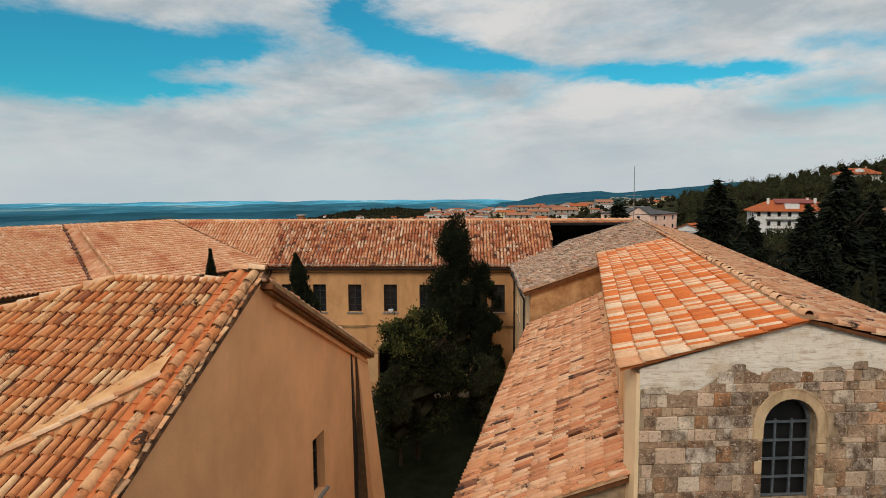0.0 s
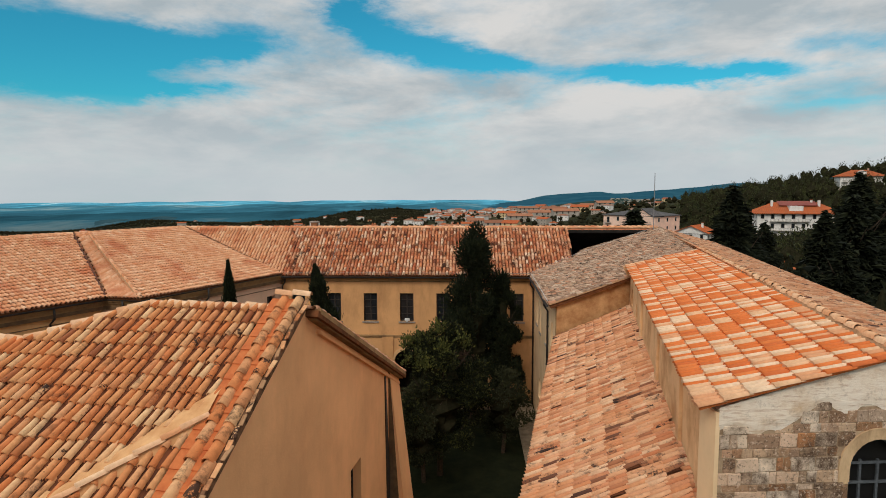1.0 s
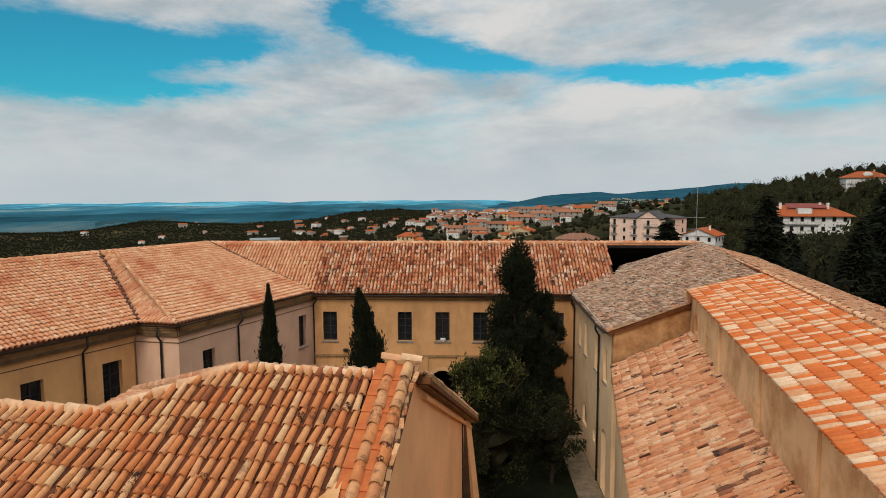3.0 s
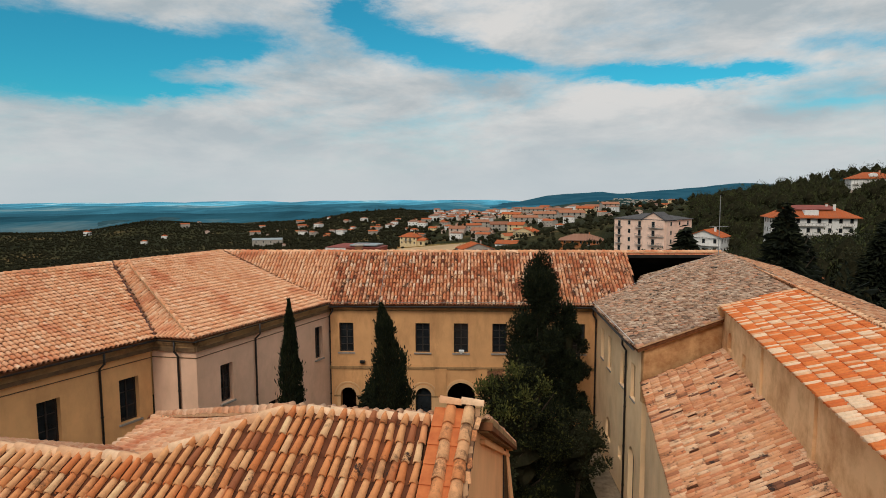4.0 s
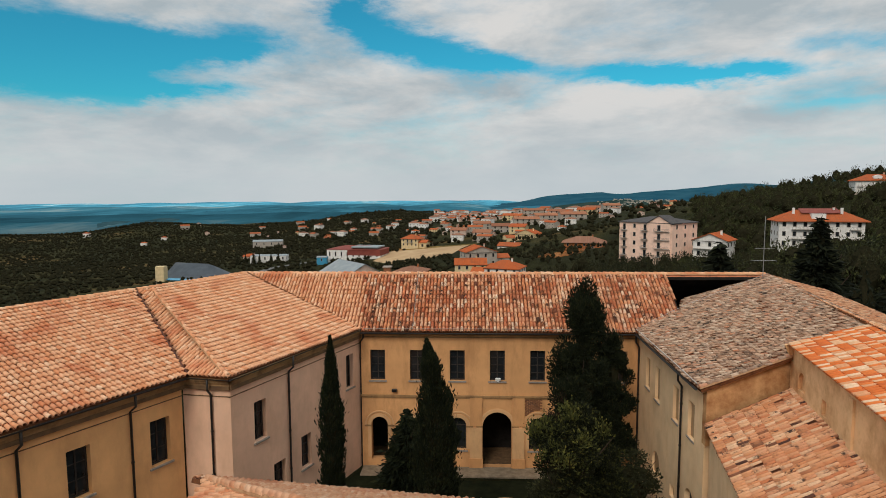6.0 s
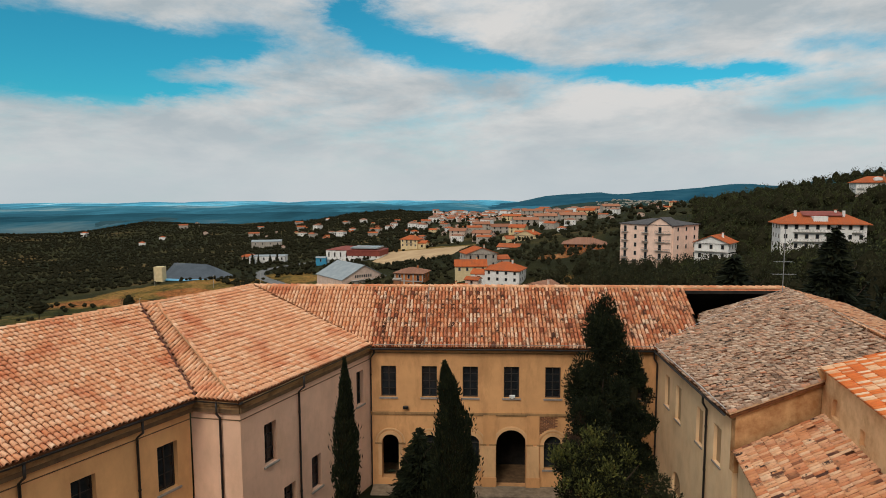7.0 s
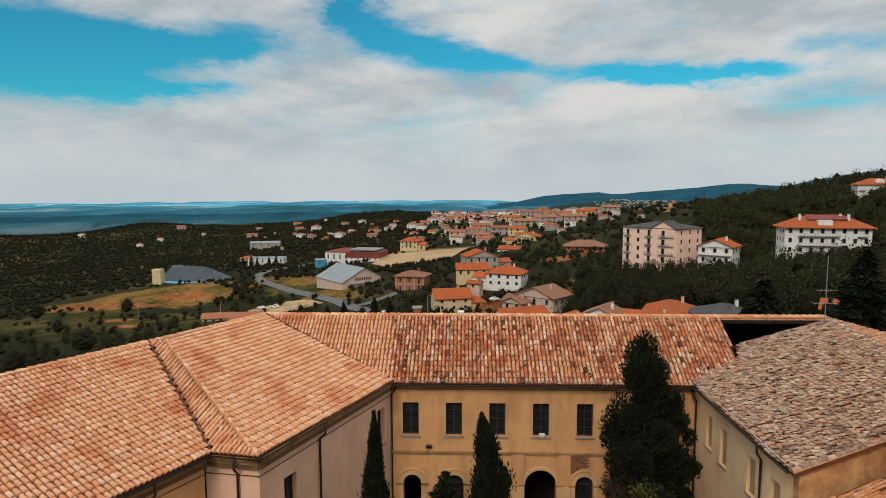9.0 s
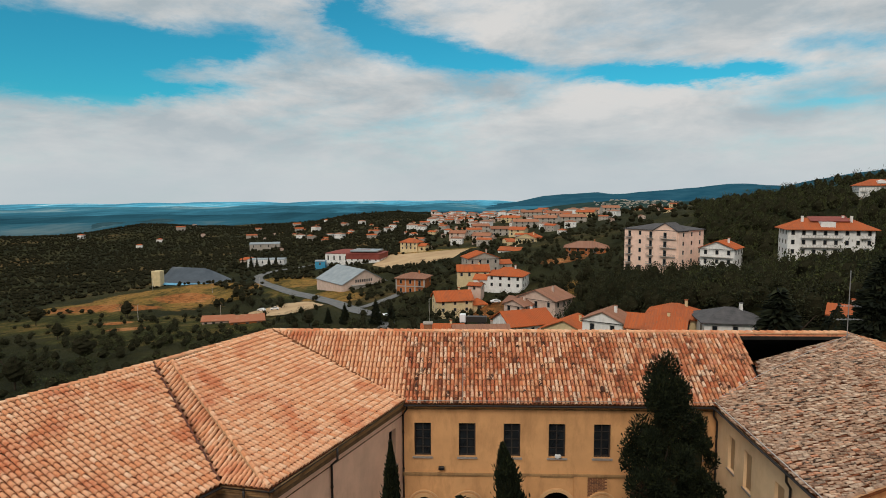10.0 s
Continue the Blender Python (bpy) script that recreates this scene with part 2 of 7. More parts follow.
CREAM_PLASTER = plaster("cream_plaster", (0.92, 0.655, 0.385), (0.60, 0.34, 0.15), 0.4)
CHURCH_PLASTER = plaster("stained_church_plaster", (0.90, 0.585, 0.31), (0.46, 0.21, 0.08), 0.85, run=(0.9, 0.9, 0.8))
BROWN_PLASTER = plaster("brown_stained_plaster", (0.66, 0.38, 0.175), (0.30, 0.125, 0.045), 1.0, run=(0.9, 0.9, 0.9))
WHITE_PLASTER = plaster("flaking_white_plaster", (0.82, 0.72, 0.57), (0.42, 0.28, 0.17), 0.7)
CORNICE = plaster("weathered_cornice", (0.40, 0.235, 0.105), (0.13, 0.075, 0.04), 0.9)
# Frieze line brown, also painted shade under the cornices and on the corridor floor.
STRIP = rough_paint("dark_strip", (0.10, 0.06, 0.035), (0.20, 0.12, 0.06), 3.0, 0.9, 0.1, coord="Position")
PIPE = rough_paint("dark_gutter_metal", (0.018, 0.015, 0.013), (0.035, 0.028, 0.024), 4.0, 0.5, 0.4, coord="Position")
TIMBER = rough_paint("dark_window_timber", (0.02, 0.016, 0.013), (0.045, 0.035, 0.028), 9.0, 0.6, 0.3)
SILL = rough_paint("grey_sill_stone", (0.22, 0.19, 0.16), (0.36, 0.31, 0.26), 7.0, 0.9, 0.2, coord="Position")
IRON = rough_paint("grey_iron", (0.07, 0.08, 0.09), (0.15, 0.165, 0.175), 12.0, 0.6, 0.4, 0.3)
# Near-black that paints the shade inside rooms, corridor and attic.
INDOOR_SHADE = rough_paint("indoor_shade", (0.012, 0.011, 0.010), (0.03, 0.026, 0.022), 2.0, 0.95, 0.1, coord="Position")
MORTAR = rough_paint("ridge_mortar", (0.32, 0.17, 0.085), (0.48, 0.28, 0.15), 6.0, 0.95, 0.1, bump=0.4, coord="Position")
STONE_MORTAR = rough_paint("wall_mortar", (0.22, 0.145, 0.085), (0.50, 0.36, 0.23), 5.0, 0.95, 0.1, bump=0.5, coord="Position")
PAVING = rough_paint("paving_stone", (0.16, 0.12, 0.08), (0.32, 0.25, 0.17), 2.5, 0.9, 0.2, bump=0.3, coord="Position")
PANTILE_BED = rough_paint("tile_bed", (0.09, 0.035, 0.015), (0.20, 0.075, 0.03), 5.0, 0.95, 0.1, coord="Position")
BARK = rough_paint("bark", (0.03, 0.022, 0.016), (0.07, 0.05, 0.035), 8.0, 0.95, 0.1, bump=0.5)
WHITE_METAL = rough_paint("white_lamp_housing", (0.6, 0.6, 0.58), (0.75, 0.75, 0.73), 5.0, 0.5, 0.4)


def glass_pane(name, tint=(0.012, 0.014, 0.016), rough=0.08):
    mat, t, b = nodes_of(name)
    t.links.new(ramp_node(t, noise_node(t, 1.7, 4, 0.6, coord="Position"), [(0.4, tint), (0.75, tuple(2.2 * c for c in tint))]), b.inputs["Base Color"])
    gloss(b, rough, 0.5)
    return mat


GLASS = glass_pane("window_glass")
# Near-black, rougher glass.
OLD_GLASS = glass_pane("dull_dark_glass", (0.006, 0.006, 0.006), 0.45)

NEAR_TILE = tile_paint("near_roof_tile", [(0.0, (0.62, 0.21, 0.07)), (0.2, (0.72, 0.36, 0.155)), (0.4, (0.60, 0.18, 0.055)), (0.62, (0.79, 0.51, 0.27)), (0.76, (0.68, 0.27, 0.10)), (0.93, (0.62, 0.215, 0.075)), (1.0, (0.30, 0.10, 0.045))],
                       lichen=(0.05, 0.028, 0.02), lichen_amount=1.3, moss_from=0.55)
PALE_TILE = tile_paint("pale_roof_tile", [(0.0, (0.74, 0.36, 0.185)), (0.35, (0.82, 0.47, 0.275)), (0.7, (0.70, 0.30, 0.14)), (1.0, (0.87, 0.57, 0.365))],
                       lichen_amount=0.2, patch=(0.54, 0.165, 0.07), patch_scale=0.5)
MOTTLED_TILE = tile_paint("mottled_roof_tile", [(0.0, (0.66, 0.23, 0.10)), (0.22, (0.78, 0.44, 0.25)), (0.42, (0.50, 0.14, 0.065)), (0.60, (0.72, 0.30, 0.135)), (0.80, (0.86, 0.62, 0.43)), (0.92, (0.58, 0.18, 0.08)), (1.0, (0.14, 0.05, 0.032))],
                          lichen=(0.07, 0.034, 0.022), lichen_amount=1.5, moss_from=0.50, patch=(0.42, 0.12, 0.05), patch_scale=0.7)
VERGE_TILE = tile_paint("sooty_verge_tile", [(0.0, (0.68, 0.28, 0.11)), (0.4, (0.64, 0.22, 0.075)), (0.7, (0.76, 0.44, 0.22)), (1.0, (0.52, 0.17, 0.06))], lichen=(0.075, 0.036, 0.022), lichen_amount=1.5, moss_from=0.50)
OLD_TILE = tile_paint("old_grey_roof_tile", [(0.0, (0.22, 0.10, 0.055)), (0.2, (0.58, 0.37, 0.24)), (0.35, (0.28, 0.16, 0.10)), (0.55, (0.74, 0.56, 0.41)), (0.75, (0.19, 0.10, 0.065)), (0.9, (0.56, 0.32, 0.20)), (1.0, (0.58, 0.22, 0.11))],
                      lichen=(0.05, 0.036, 0.027), lichen_amount=1.2, moss_from=0.50, grey=(0.54, 0.41, 0.30), grey_amount=0.4)
AISLE_TILE = tile_paint("aisle_roof_tile", [(0.0, (0.62, 0.25, 0.11)), (0.22, (0.74, 0.42, 0.235)), (0.42, (0.55, 0.19, 0.08)), (0.64, (0.77, 0.50, 0.31)), (0.84, (0.64, 0.29, 0.135)), (0.93, (0.48, 0.19, 0.09)), (1.0, (0.06, 0.03, 0.024))],
                        lichen=(0.05, 0.03, 0.023), lichen_amount=1.8, moss_from=0.54, patch=(0.62, 0.27, 0.12), patch_scale=0.45)
CHURCH_TILE = tile_paint("church_roof_tile", [(0.0, (0.66, 0.165, 0.04)), (0.28, (0.70, 0.195, 0.052)), (0.46, (0.60, 0.145, 0.04)), (0.55, (0.74, 0.44, 0.25)), (0.72, (0.79, 0.56, 0.37)), (0.88, (0.68, 0.33, 0.165)), (1.0, (0.68, 0.33, 0.165))],
                         lichen_amount=0.25, stepped=True)
RIDGE_CLAY = tile_paint("ridge_clay", [(0.0, (0.70, 0.38, 0.20)), (0.5, (0.82, 0.54, 0.33)), (1.0, (0.66, 0.31, 0.145))], lichen_amount=0.5)
# Channel tiles darker than the covers: groove shade is painted into their colour.
CHANNEL_SHADED = tile_paint("shaded_channel_tile", [(0.0, (0.14, 0.045, 0.02)), (0.5, (0.21, 0.072, 0.032)), (1.0, (0.08, 0.028, 0.014))], lichen_amount=0.6)
CHANNEL_PALE = tile_paint("pale_channel_tile", [(0.0, (0.27, 0.10, 0.048)), (0.5, (0.34, 0.14, 0.068)), (1.0, (0.20, 0.07, 0.034))], lichen_amount=0.4)


# ---------------------------------------------------------------- clay tile roofs
def clay_tile(length, r_low, r_top, thick=0.02, sides=6, tall=1.2, lift=0.04):
    """A half-round cover tile: local y up the slope, z out of it, wider at its lower end."""
    verts = []
    for y, r, up in ((0.0, r_low, lift), (length, r_top, 0.006)):
        verts += [(-r * math.cos(math.pi * k / sides), y, up + tall * r * math.sin(math.pi * k / sides)) for k in range(sides + 1)]
    n = sides + 1
    verts += [(-(r_low - thick) * math.cos(math.pi * k / sides), 0.002, lift + tall * (r_low - thick) * math.sin(math.pi * k / sides)) for k in range(n)]
    faces = [(k, k + 1, n + k + 1, n + k) for k in range(sides)]
    faces += [(k + 1, k, 2 * n + k, 2 * n + k + 1) for k in range(sides)]
    return np.array(verts), faces


def round_backs(me, sides=6):
    """Smooth shading on the curved backs of tiles, none on their cut ends."""
    me.polygons.foreach_set("use_smooth", ([True] * sides + [False] * sides) * (len(me.polygons) // (2 * sides)))
    return me


def clip_span(poly, e):
    """Where a line of constant e crosses a polygon of (e, s) points: lowest and highest s."""
    hits = []
    for (e0, s0), (e1, s1) in zip(poly, poly[1:] + poly[:1]):
        if (e0 - e) * (e1 - e) < 0:
            hits.append(s0 + (s1 - s0) * (e - e0) / (e1 - e0))
    return (min(hits), max(hits)) if len(hits) >= 2 else None


def tile_roof(roof, corners, material, pitch, course, r=None, focus=None, singles=300, seed=1, wobble=1.0, bed=PANTILE_BED, slab=0.14, level=False, verge=None, channel=None, tall=1.2, lift=0.052, missing=0.0, rim=0.02):
    """Covers a roof face with rows of clay tiles. corners: the face, its first two points along the eave, seen from above counterclockwise.
    The tiles nearest to focus are parts of their own, the rest are one mesh."""
    rnd = np.random.RandomState(seed)
    c = [Vector(p) for p in corners]
    o, e_ax = c[0], (c[1] - c[0]).normalized()
    nrm = (c[1] - c[0]).cross(c[-1] - c[0]).normalized()
    if level:
        nrm = (c[2] - c[0]).cross(c[-1] - c[1]).normalized()
        e_ax = Vector((0, 0, 1)).cross(nrm).normalized()
    s_ax = nrm.cross(e_ax)
    # rows may run beside a slanting verge instead of square to the eave
    lean = (Vector(verge).dot(e_ax) / Vector(verge).dot(s_ax)) if verge else 0.0
    poly = [((p - o).dot(e_ax) - lean * (p - o).dot(s_ax), (p - o).dot(s_ax)) for p in c]
    # the face may be slightly twisted: its height over the plane, from the corners
    lhs = np.array([[1, e, s, e * s] for e, s in poly])
    twist = np.linalg.lstsq(lhs, np.array([(p - o).dot(nrm) for p in c]), rcond=None)[0]

    def up(e, s):
        return twist[0] + twist[1] * e + twist[2] * s + twist[3] * e * s

    def on(e, s, lift=0.0):
        return o + e_ax * (e + lean * s) + s_ax * s + nrm * (up(e, s) + lift)

    base = world_of(roof)
    r = r or pitch * 0.365
    tv, tf = clay_tile(course * 1.22, r, r * 0.80, rim, tall=tall, lift=lift)
    one = round_backs(mesh_of("tile", tv, tf, material))
    spots = []
    pan_v, pan_f, deck_v, deck_f = [], [], [], []
    lo, hi = min(p[0] for p in poly), max(p[0] for p in poly)
    cols = int((hi - lo) / pitch)
    for i in range(cols + 1):
        e = lo + pitch * (i + 0.5)
        span = clip_span(poly, e)
        if span:
            s0, s1 = span
            drift = rnd.normal(0, 0.008) * wobble
            phase = (0.05 * noise.noise(Vector((e * 0.35, seed, 0.5))) + rnd.uniform(-0.012, 0.012)) * wobble
            # the courses run straight across the whole face
            first = max(0, math.ceil((s0 - 0.10) / course))
            for k in range(first, int(s1 / course) + 1):
                s = phase + k * course - 0.05
                if s > s1 - 0.12:
                    break
                if rnd.uniform() < missing:
                    continue
                spots.append((e + lean * s + drift + rnd.normal(0, 0.006) * wobble, s, rnd.normal(0, 0.03) * wobble - math.atan(lean), rnd.uniform(0.94, 1.06), up(e, s) + rnd.uniform(0, 0.010) * wobble, min(1.0, (s1 + 0.06 - s) / (1.22 * course))))
        # channel between two rows of covers
        e += pitch / 2
        span = clip_span(poly, e)
        if span:
            s0, s1 = span
            for s in np.arange(s0, s1 - 0.1, course):
                q, w = min(s + course, s1), pitch * 0.36
                k = len(pan_v)
                for ss, rise in ((s - 0.04, 0.018), (q, 0.000)):
                    pan_v += [on(e + w * u, ss, rise + 0.03 * abs(u) ** 2) for u in (-1, -0.5, 0, 0.5, 1)]
                pan_f += [(k + j, k + j + 1, k + 6 + j, k + 5 + j) for j in range(4)]
    m = 6
    for i in range(cols + 2):
        e = min(max(lo + pitch * i, lo + 0.004), hi - 0.004)
        s0, s1 = clip_span(poly, e)
        for j in range(m + 1):
            s = s0 + (s1 - s0) * j / m
            deck_v += [on(e, s, -0.012), on(e, s, -0.012 - slab)]
        if i:
            k, w = 2 * (m + 1) * (i - 1), 2 * (m + 1)
            for j in range(m):
                q = k + 2 * j
                deck_f += [(q, q + w, q + w + 2, q + 2), (q + 1, q + 3, q + w + 3, q + w + 1)]
            deck_f += [(k, k + 1, k + w + 1, k + w), (k + 2 * m, k + w + 2 * m, k + w + 2 * m + 1, k + 2 * m + 1)]
    last = 2 * (m + 1) * (cols + 1)
    for j in range(m):
        deck_f += [(2 * j, 2 * j + 2, 2 * j + 3, 2 * j + 1), (last + 2 * j, last + 2 * j + 1, last + 2 * j + 3, last + 2 * j + 2)]
    placed("roof_deck", (deck_v, deck_f), bed, roof)
    if pan_v:
        pans = placed("channel_tiles", (pan_v, pan_f), channel or CHANNEL_SHADED, roof)
        pans["kind"] = "stuff"
    focus = Vector(focus) if focus else o
    order = sorted(spots, key=lambda q: (o + e_ax * q[0] + s_ax * q[1] - focus).length)
    turn = Matrix((e_ax, s_ax, nrm)).transposed()
    for e, s, a, k, h, cut in order[:singles]:
        ob = child("tile", one, roof)
        m = turn @ Matrix.Rotation(a, 3, "Z")
        ob.matrix_basis = Matrix.Translation(o + e_ax * e + s_ax * s + nrm * h - base) @ m.to_4x4() @ Matrix.Diagonal((k, cut, k, 1))
    rest = order[singles:]
    if rest:
        q = np.array(rest)
        ca, sa = np.cos(q[:, 2])[:, None], np.sin(q[:, 2])[:, None]
        x, y, z = tv[None, :, 0] * q[:, 3:4], tv[None, :, 1] * q[:, 5:6], tv[None, :, 2] * q[:, 3:4] + q[:, 4:5]
        le, ls = q[:, 0:1] + ca * x - sa * y, q[:, 1:2] + sa * x + ca * y
        pts = np.array(o - base) + le[..., None] * np.array(e_ax) + ls[..., None] * np.array(s_ax) + z[..., None] * np.array(nrm)
        faces = (np.array(tf)[None] + (np.arange(len(q)) * len(tv))[:, None, None]).reshape(-1, 4)
        me = bpy.data.meshes.new("tiles")
        me.from_pydata(pts.reshape(-1, 3).tolist(), [], faces.tolist())
        me.materials.append(material)
        round_backs(me)
        more = child("tiles", me, roof)
        more["kind"] = "stuff"
    return e_ax, s_ax, nrm


def ridge_row(roof, a, b, material, r=0.12, length=0.42, seed=3, bed=True, name="ridge_tile"):
    """Half-round tiles laid end over end along a ridge or hip, in a bed of mortar."""
    rnd = random.Random(seed)
    a, b = Vector(a), Vector(b)
    d = (b - a).normalized()
    side = d.cross(Vector((0, 0, 1))).normalized()
    up = side.cross(d)
    tv, tf = clay_tile(length * 1.12, r, r * 0.88, 0.018, 6)
    me = round_backs(mesh_of(name, tv, tf, material))
    base = world_of(roof)
    n = int((b - a).length / length)
    turn = Matrix((side, d, up)).transposed().to_4x4()
    for i in range(n + 1):
        p = a + d * min(i * length, (b - a).length - length) + side * rnd.uniform(-0.012, 0.012) + up * rnd.uniform(-0.006, 0.012)
        ob = child(name, me, roof)
        ob.matrix_basis = Matrix.Translation(p - base) @ turn @ Matrix.Rotation(rnd.uniform(-0.03, 0.03), 4, "Z")
    if bed:
        w = r * 1.25
        geo = prism([a - side * w - up * 0.03, a + side * w - up * 0.03, a + side * w * 0.6 + up * r * 0.55, a - side * w * 0.6 + up * r * 0.55], b - a)
        placed("mortar_bed", geo, MORTAR, roof)


# ---------------------------------------------------------------- walls and openings
def wall_geo(p, q, z0, z1, thick, holes):
    """A straight wall from p to q whose outer face is on the right of p to q. holes: (u0, u1, v0, v1, arched), v1 is the springing line of an arch."""
    p, q = Vector((*p[:2], 0)), Vector((*q[:2], 0))
    d = (q - p).normalized()
    inn = Vector((-d.y, d.x, 0)) * thick
    cuts = {0.0, (q - p).length}
    for u0, u1, v0, v1, arched in holes:
        cuts |= {u0, u1}
        if arched:
            mid, rad = (u0 + u1) / 2, (u1 - u0) / 2
            cuts |= {mid - rad * math.cos(math.pi * k / 12) for k in range(13)}
    cuts = sorted(cuts)

    def top(h, u):
        u0, u1, v0, v1, arched = h
        if not arched:
            return v1
        mid, rad = (u0 + u1) / 2, (u1 - u0) / 2
        return v1 + math.sqrt(max(0.0, rad * rad - (u - mid) ** 2))

    verts, faces = [], []

    def quad(a, b, c, e):
        k = len(verts)
        verts.extend((a, b, c, e))
        faces.append((k, k + 1, k + 2, k + 3))

    def at(u, z, back=False):
        return p + d * u + Vector((0, 0, z)) + (inn if back else Vector((0, 0, 0)))

    for ua, ub in zip(cuts, cuts[1:]):
        if ub - ua < 1e-5:
            continue
        um = (ua + ub) / 2
        mine = sorted([h for h in holes if h[0] < um < h[1]], key=lambda h: h[2])
        la = lb = z0
        spans = []
        for h in mine:
            spans.append((la, lb, h[2], h[2]))
            la, lb = top(h, ua), top(h, ub)
            quad(at(ua, h[2]), at(ub, h[2]), at(ub, h[2], True), at(ua, h[2], True))
            quad(at(ub, lb), at(ua, la), at(ua, la, True), at(ub, lb, True))
        spans.append((la, lb, z1, z1))
        for a0, b0, a1, b1 in spans:
            quad(at(ua, a0), at(ub, b0), at(ub, b1), at(ua, a1))
            quad(at(ub, b0, True), at(ua, a0, True), at(ua, a1, True), at(ub, b1, True))
    for h in holes:
        u0, u1, v0, v1, arched = h
        quad(at(u0, v0), at(u0, v0, True), at(u0, v1, True), at(u0, v1))
        quad(at(u1, v0, True), at(u1, v0), at(u1, v1), at(u1, v1, True))
    length = (q - p).length
    quad(at(0, z0, True), at(0, z0), at(0, z1), at(0, z1, True))
    quad(at(length, z0), at(length, z0, True), at(length, z1, True), at(length, z1))
    quad(at(0, z1), at(length, z1), at(length, z1, True), at(0, z1, True))
    return verts, faces


def along(p, q, u0, u1, n0, n1, z0, z1):
    """A bar beside the wall p to q: u along it, n outwards from its face."""
    p, q = Vector((*p[:2], 0)), Vector((*q[:2], 0))
    d = (q - p).normalized()
    out = Vector((d.y, -d.x, 0))
    v = [p + d * u + out * n + Vector((0, 0, z)) for z in (z0, z1) for u, n in ((u0, n1), (u1, n1), (u1, n0), (u0, n0))]
    return v, list(BOX)


def window_in(parent, p, q, u0, u1, v0, v1, depth=0.22, bars=(1, 3), sill=True, glass=GLASS, timber=TIMBER, arched=False):
    """A timber window set back in its opening: frame, crossing bars, one pane, stone sill."""
    w = placed("window", join(along(p, q, u0, u0 + 0.07, -depth - 0.06, -depth, v0, v1), along(p, q, u1 - 0.07, u1, -depth - 0.06, -depth, v0, v1),
                              along(p, q, u0 + 0.07, u1 - 0.07, -depth - 0.06, -depth, v0, v0 + 0.07), along(p, q, u0 + 0.07, u1 - 0.07, -depth - 0.06, -depth, v1 - 0.07, v1)), timber, parent)
    rise = (u1 - u0) / 2 if arched else 0
    placed("pane", along(p, q, u0 - 0.02, u1 + 0.02, -depth - 0.05, -depth - 0.04, v0 - 0.02, v1 + rise + 0.02), glass, w)
    for i in range(bars[0]):
        u = u0 + (u1 - u0) * (i + 1) / (bars[0] + 1)
        placed("mullion", along(p, q, u - 0.035, u + 0.035, -depth - 0.035, -depth + 0.012, v0 + 0.07, v1 - 0.07), timber, w)
    for i in range(bars[1]):
        z = v0 + (v1 - v0) * (i + 1) / (bars[1] + 1)
        placed("glazing_bar", along(p, q, u0 + 0.07, u1 - 0.07, -depth - 0.033, -depth + 0.004, z - 0.018, z + 0.018), timber, w)
    if sill:
        placed("sill", along(p, q, u0 - 0.1, u1 + 0.1, -depth, 0.09, v0 - 0.09, v0 - 0.003), SILL, w)
    return w


def arch_ring(p, q, mid, rad, z, width, n0, n1, steps=14, leg=0.0):
    """A raised band round an arched opening, with legs of a given length."""
    p, q = Vector((*p[:2], 0)), Vector((*q[:2], 0))
    d = (q - p).normalized()
    out = Vector((d.y, -d.x, 0))
    line = [(-1, -leg, 0.0)] if leg else []
    line += [(-math.cos(math.pi * k / steps), math.sin(math.pi * k / steps), 1.0) for k in range(steps + 1)]
    line += [(1, -leg, 0.0)] if leg else []
    verts, faces = [], []
    for x, y, bend in line:
        for rr, nn in ((rad, n0), (rad, n1), (rad + width, n1), (rad + width, n0)):
            verts.append(p + d * (mid + x * rr) + out * nn + Vector((0, 0, z + (y * rr if bend else y))))
    for k in range(len(line) - 1):
        for j in range(4):
            faces.append((4 * k + j, 4 * k + (j + 1) % 4, 4 * k + 4 + (j + 1) % 4, 4 * k + 4 + j))
    m = 4 * (len(line) - 1)
    faces += [(3, 2, 1, 0), (m, m + 1, m + 2, m + 3)]
    return verts, faces


def gutter(parent, a, b, r=0.085):
    """A half-round gutter hung along an eave."""
    a, b = Vector(a), Vector(b)
    d = (b - a).normalized()
    side = d.cross(Vector((0, 0, 1))).normalized()
    verts, faces = [], []
    for p in (a, b):
        for rr in (r, r - 0.015):
            verts += [p + side * (-rr * math.cos(math.pi * k / 6)) - Vector((0, 0, rr * math.sin(math.pi * k / 6))) for k in range(7)]
    for k in range(6):
        faces += [(k, k + 1, 15 + k, 14 + k), (8 + k, 7 + k, 21 + k, 22 + k)]
    faces += [(0, 14, 21, 7), (6, 13, 27, 20)]
    placed("gutter", (verts, faces), PIPE, parent)


def downpipe(parent, p, q, u, z_top, z_bottom, out_top=0.42, r=0.055):
    """A rain pipe: from the gutter, back under the cornice, and down the wall."""
    p, q = Vector((*p[:2], 0)), Vector((*q[:2], 0))
    d = (q - p).normalized()
    out = Vector((d.y, -d.x, 0))

    def at(n, z):
        return p + d * u + out * n + Vector((0, 0, z))
    pipe = placed("downpipe", tube([at(out_top, z_top), at(out_top, z_top - 0.55), at(0.09, z_top - 0.85), at(0.09, z_bottom)], r, 8), PIPE, parent, smooth=True)
    for z in np.arange(z_bottom + 0.8, z_top - 1.0, 2.1):
        placed("bracket", tube([at(0.09, z - 0.03), at(0.09, z + 0.03)], r + 0.02, 8), PIPE, pipe)

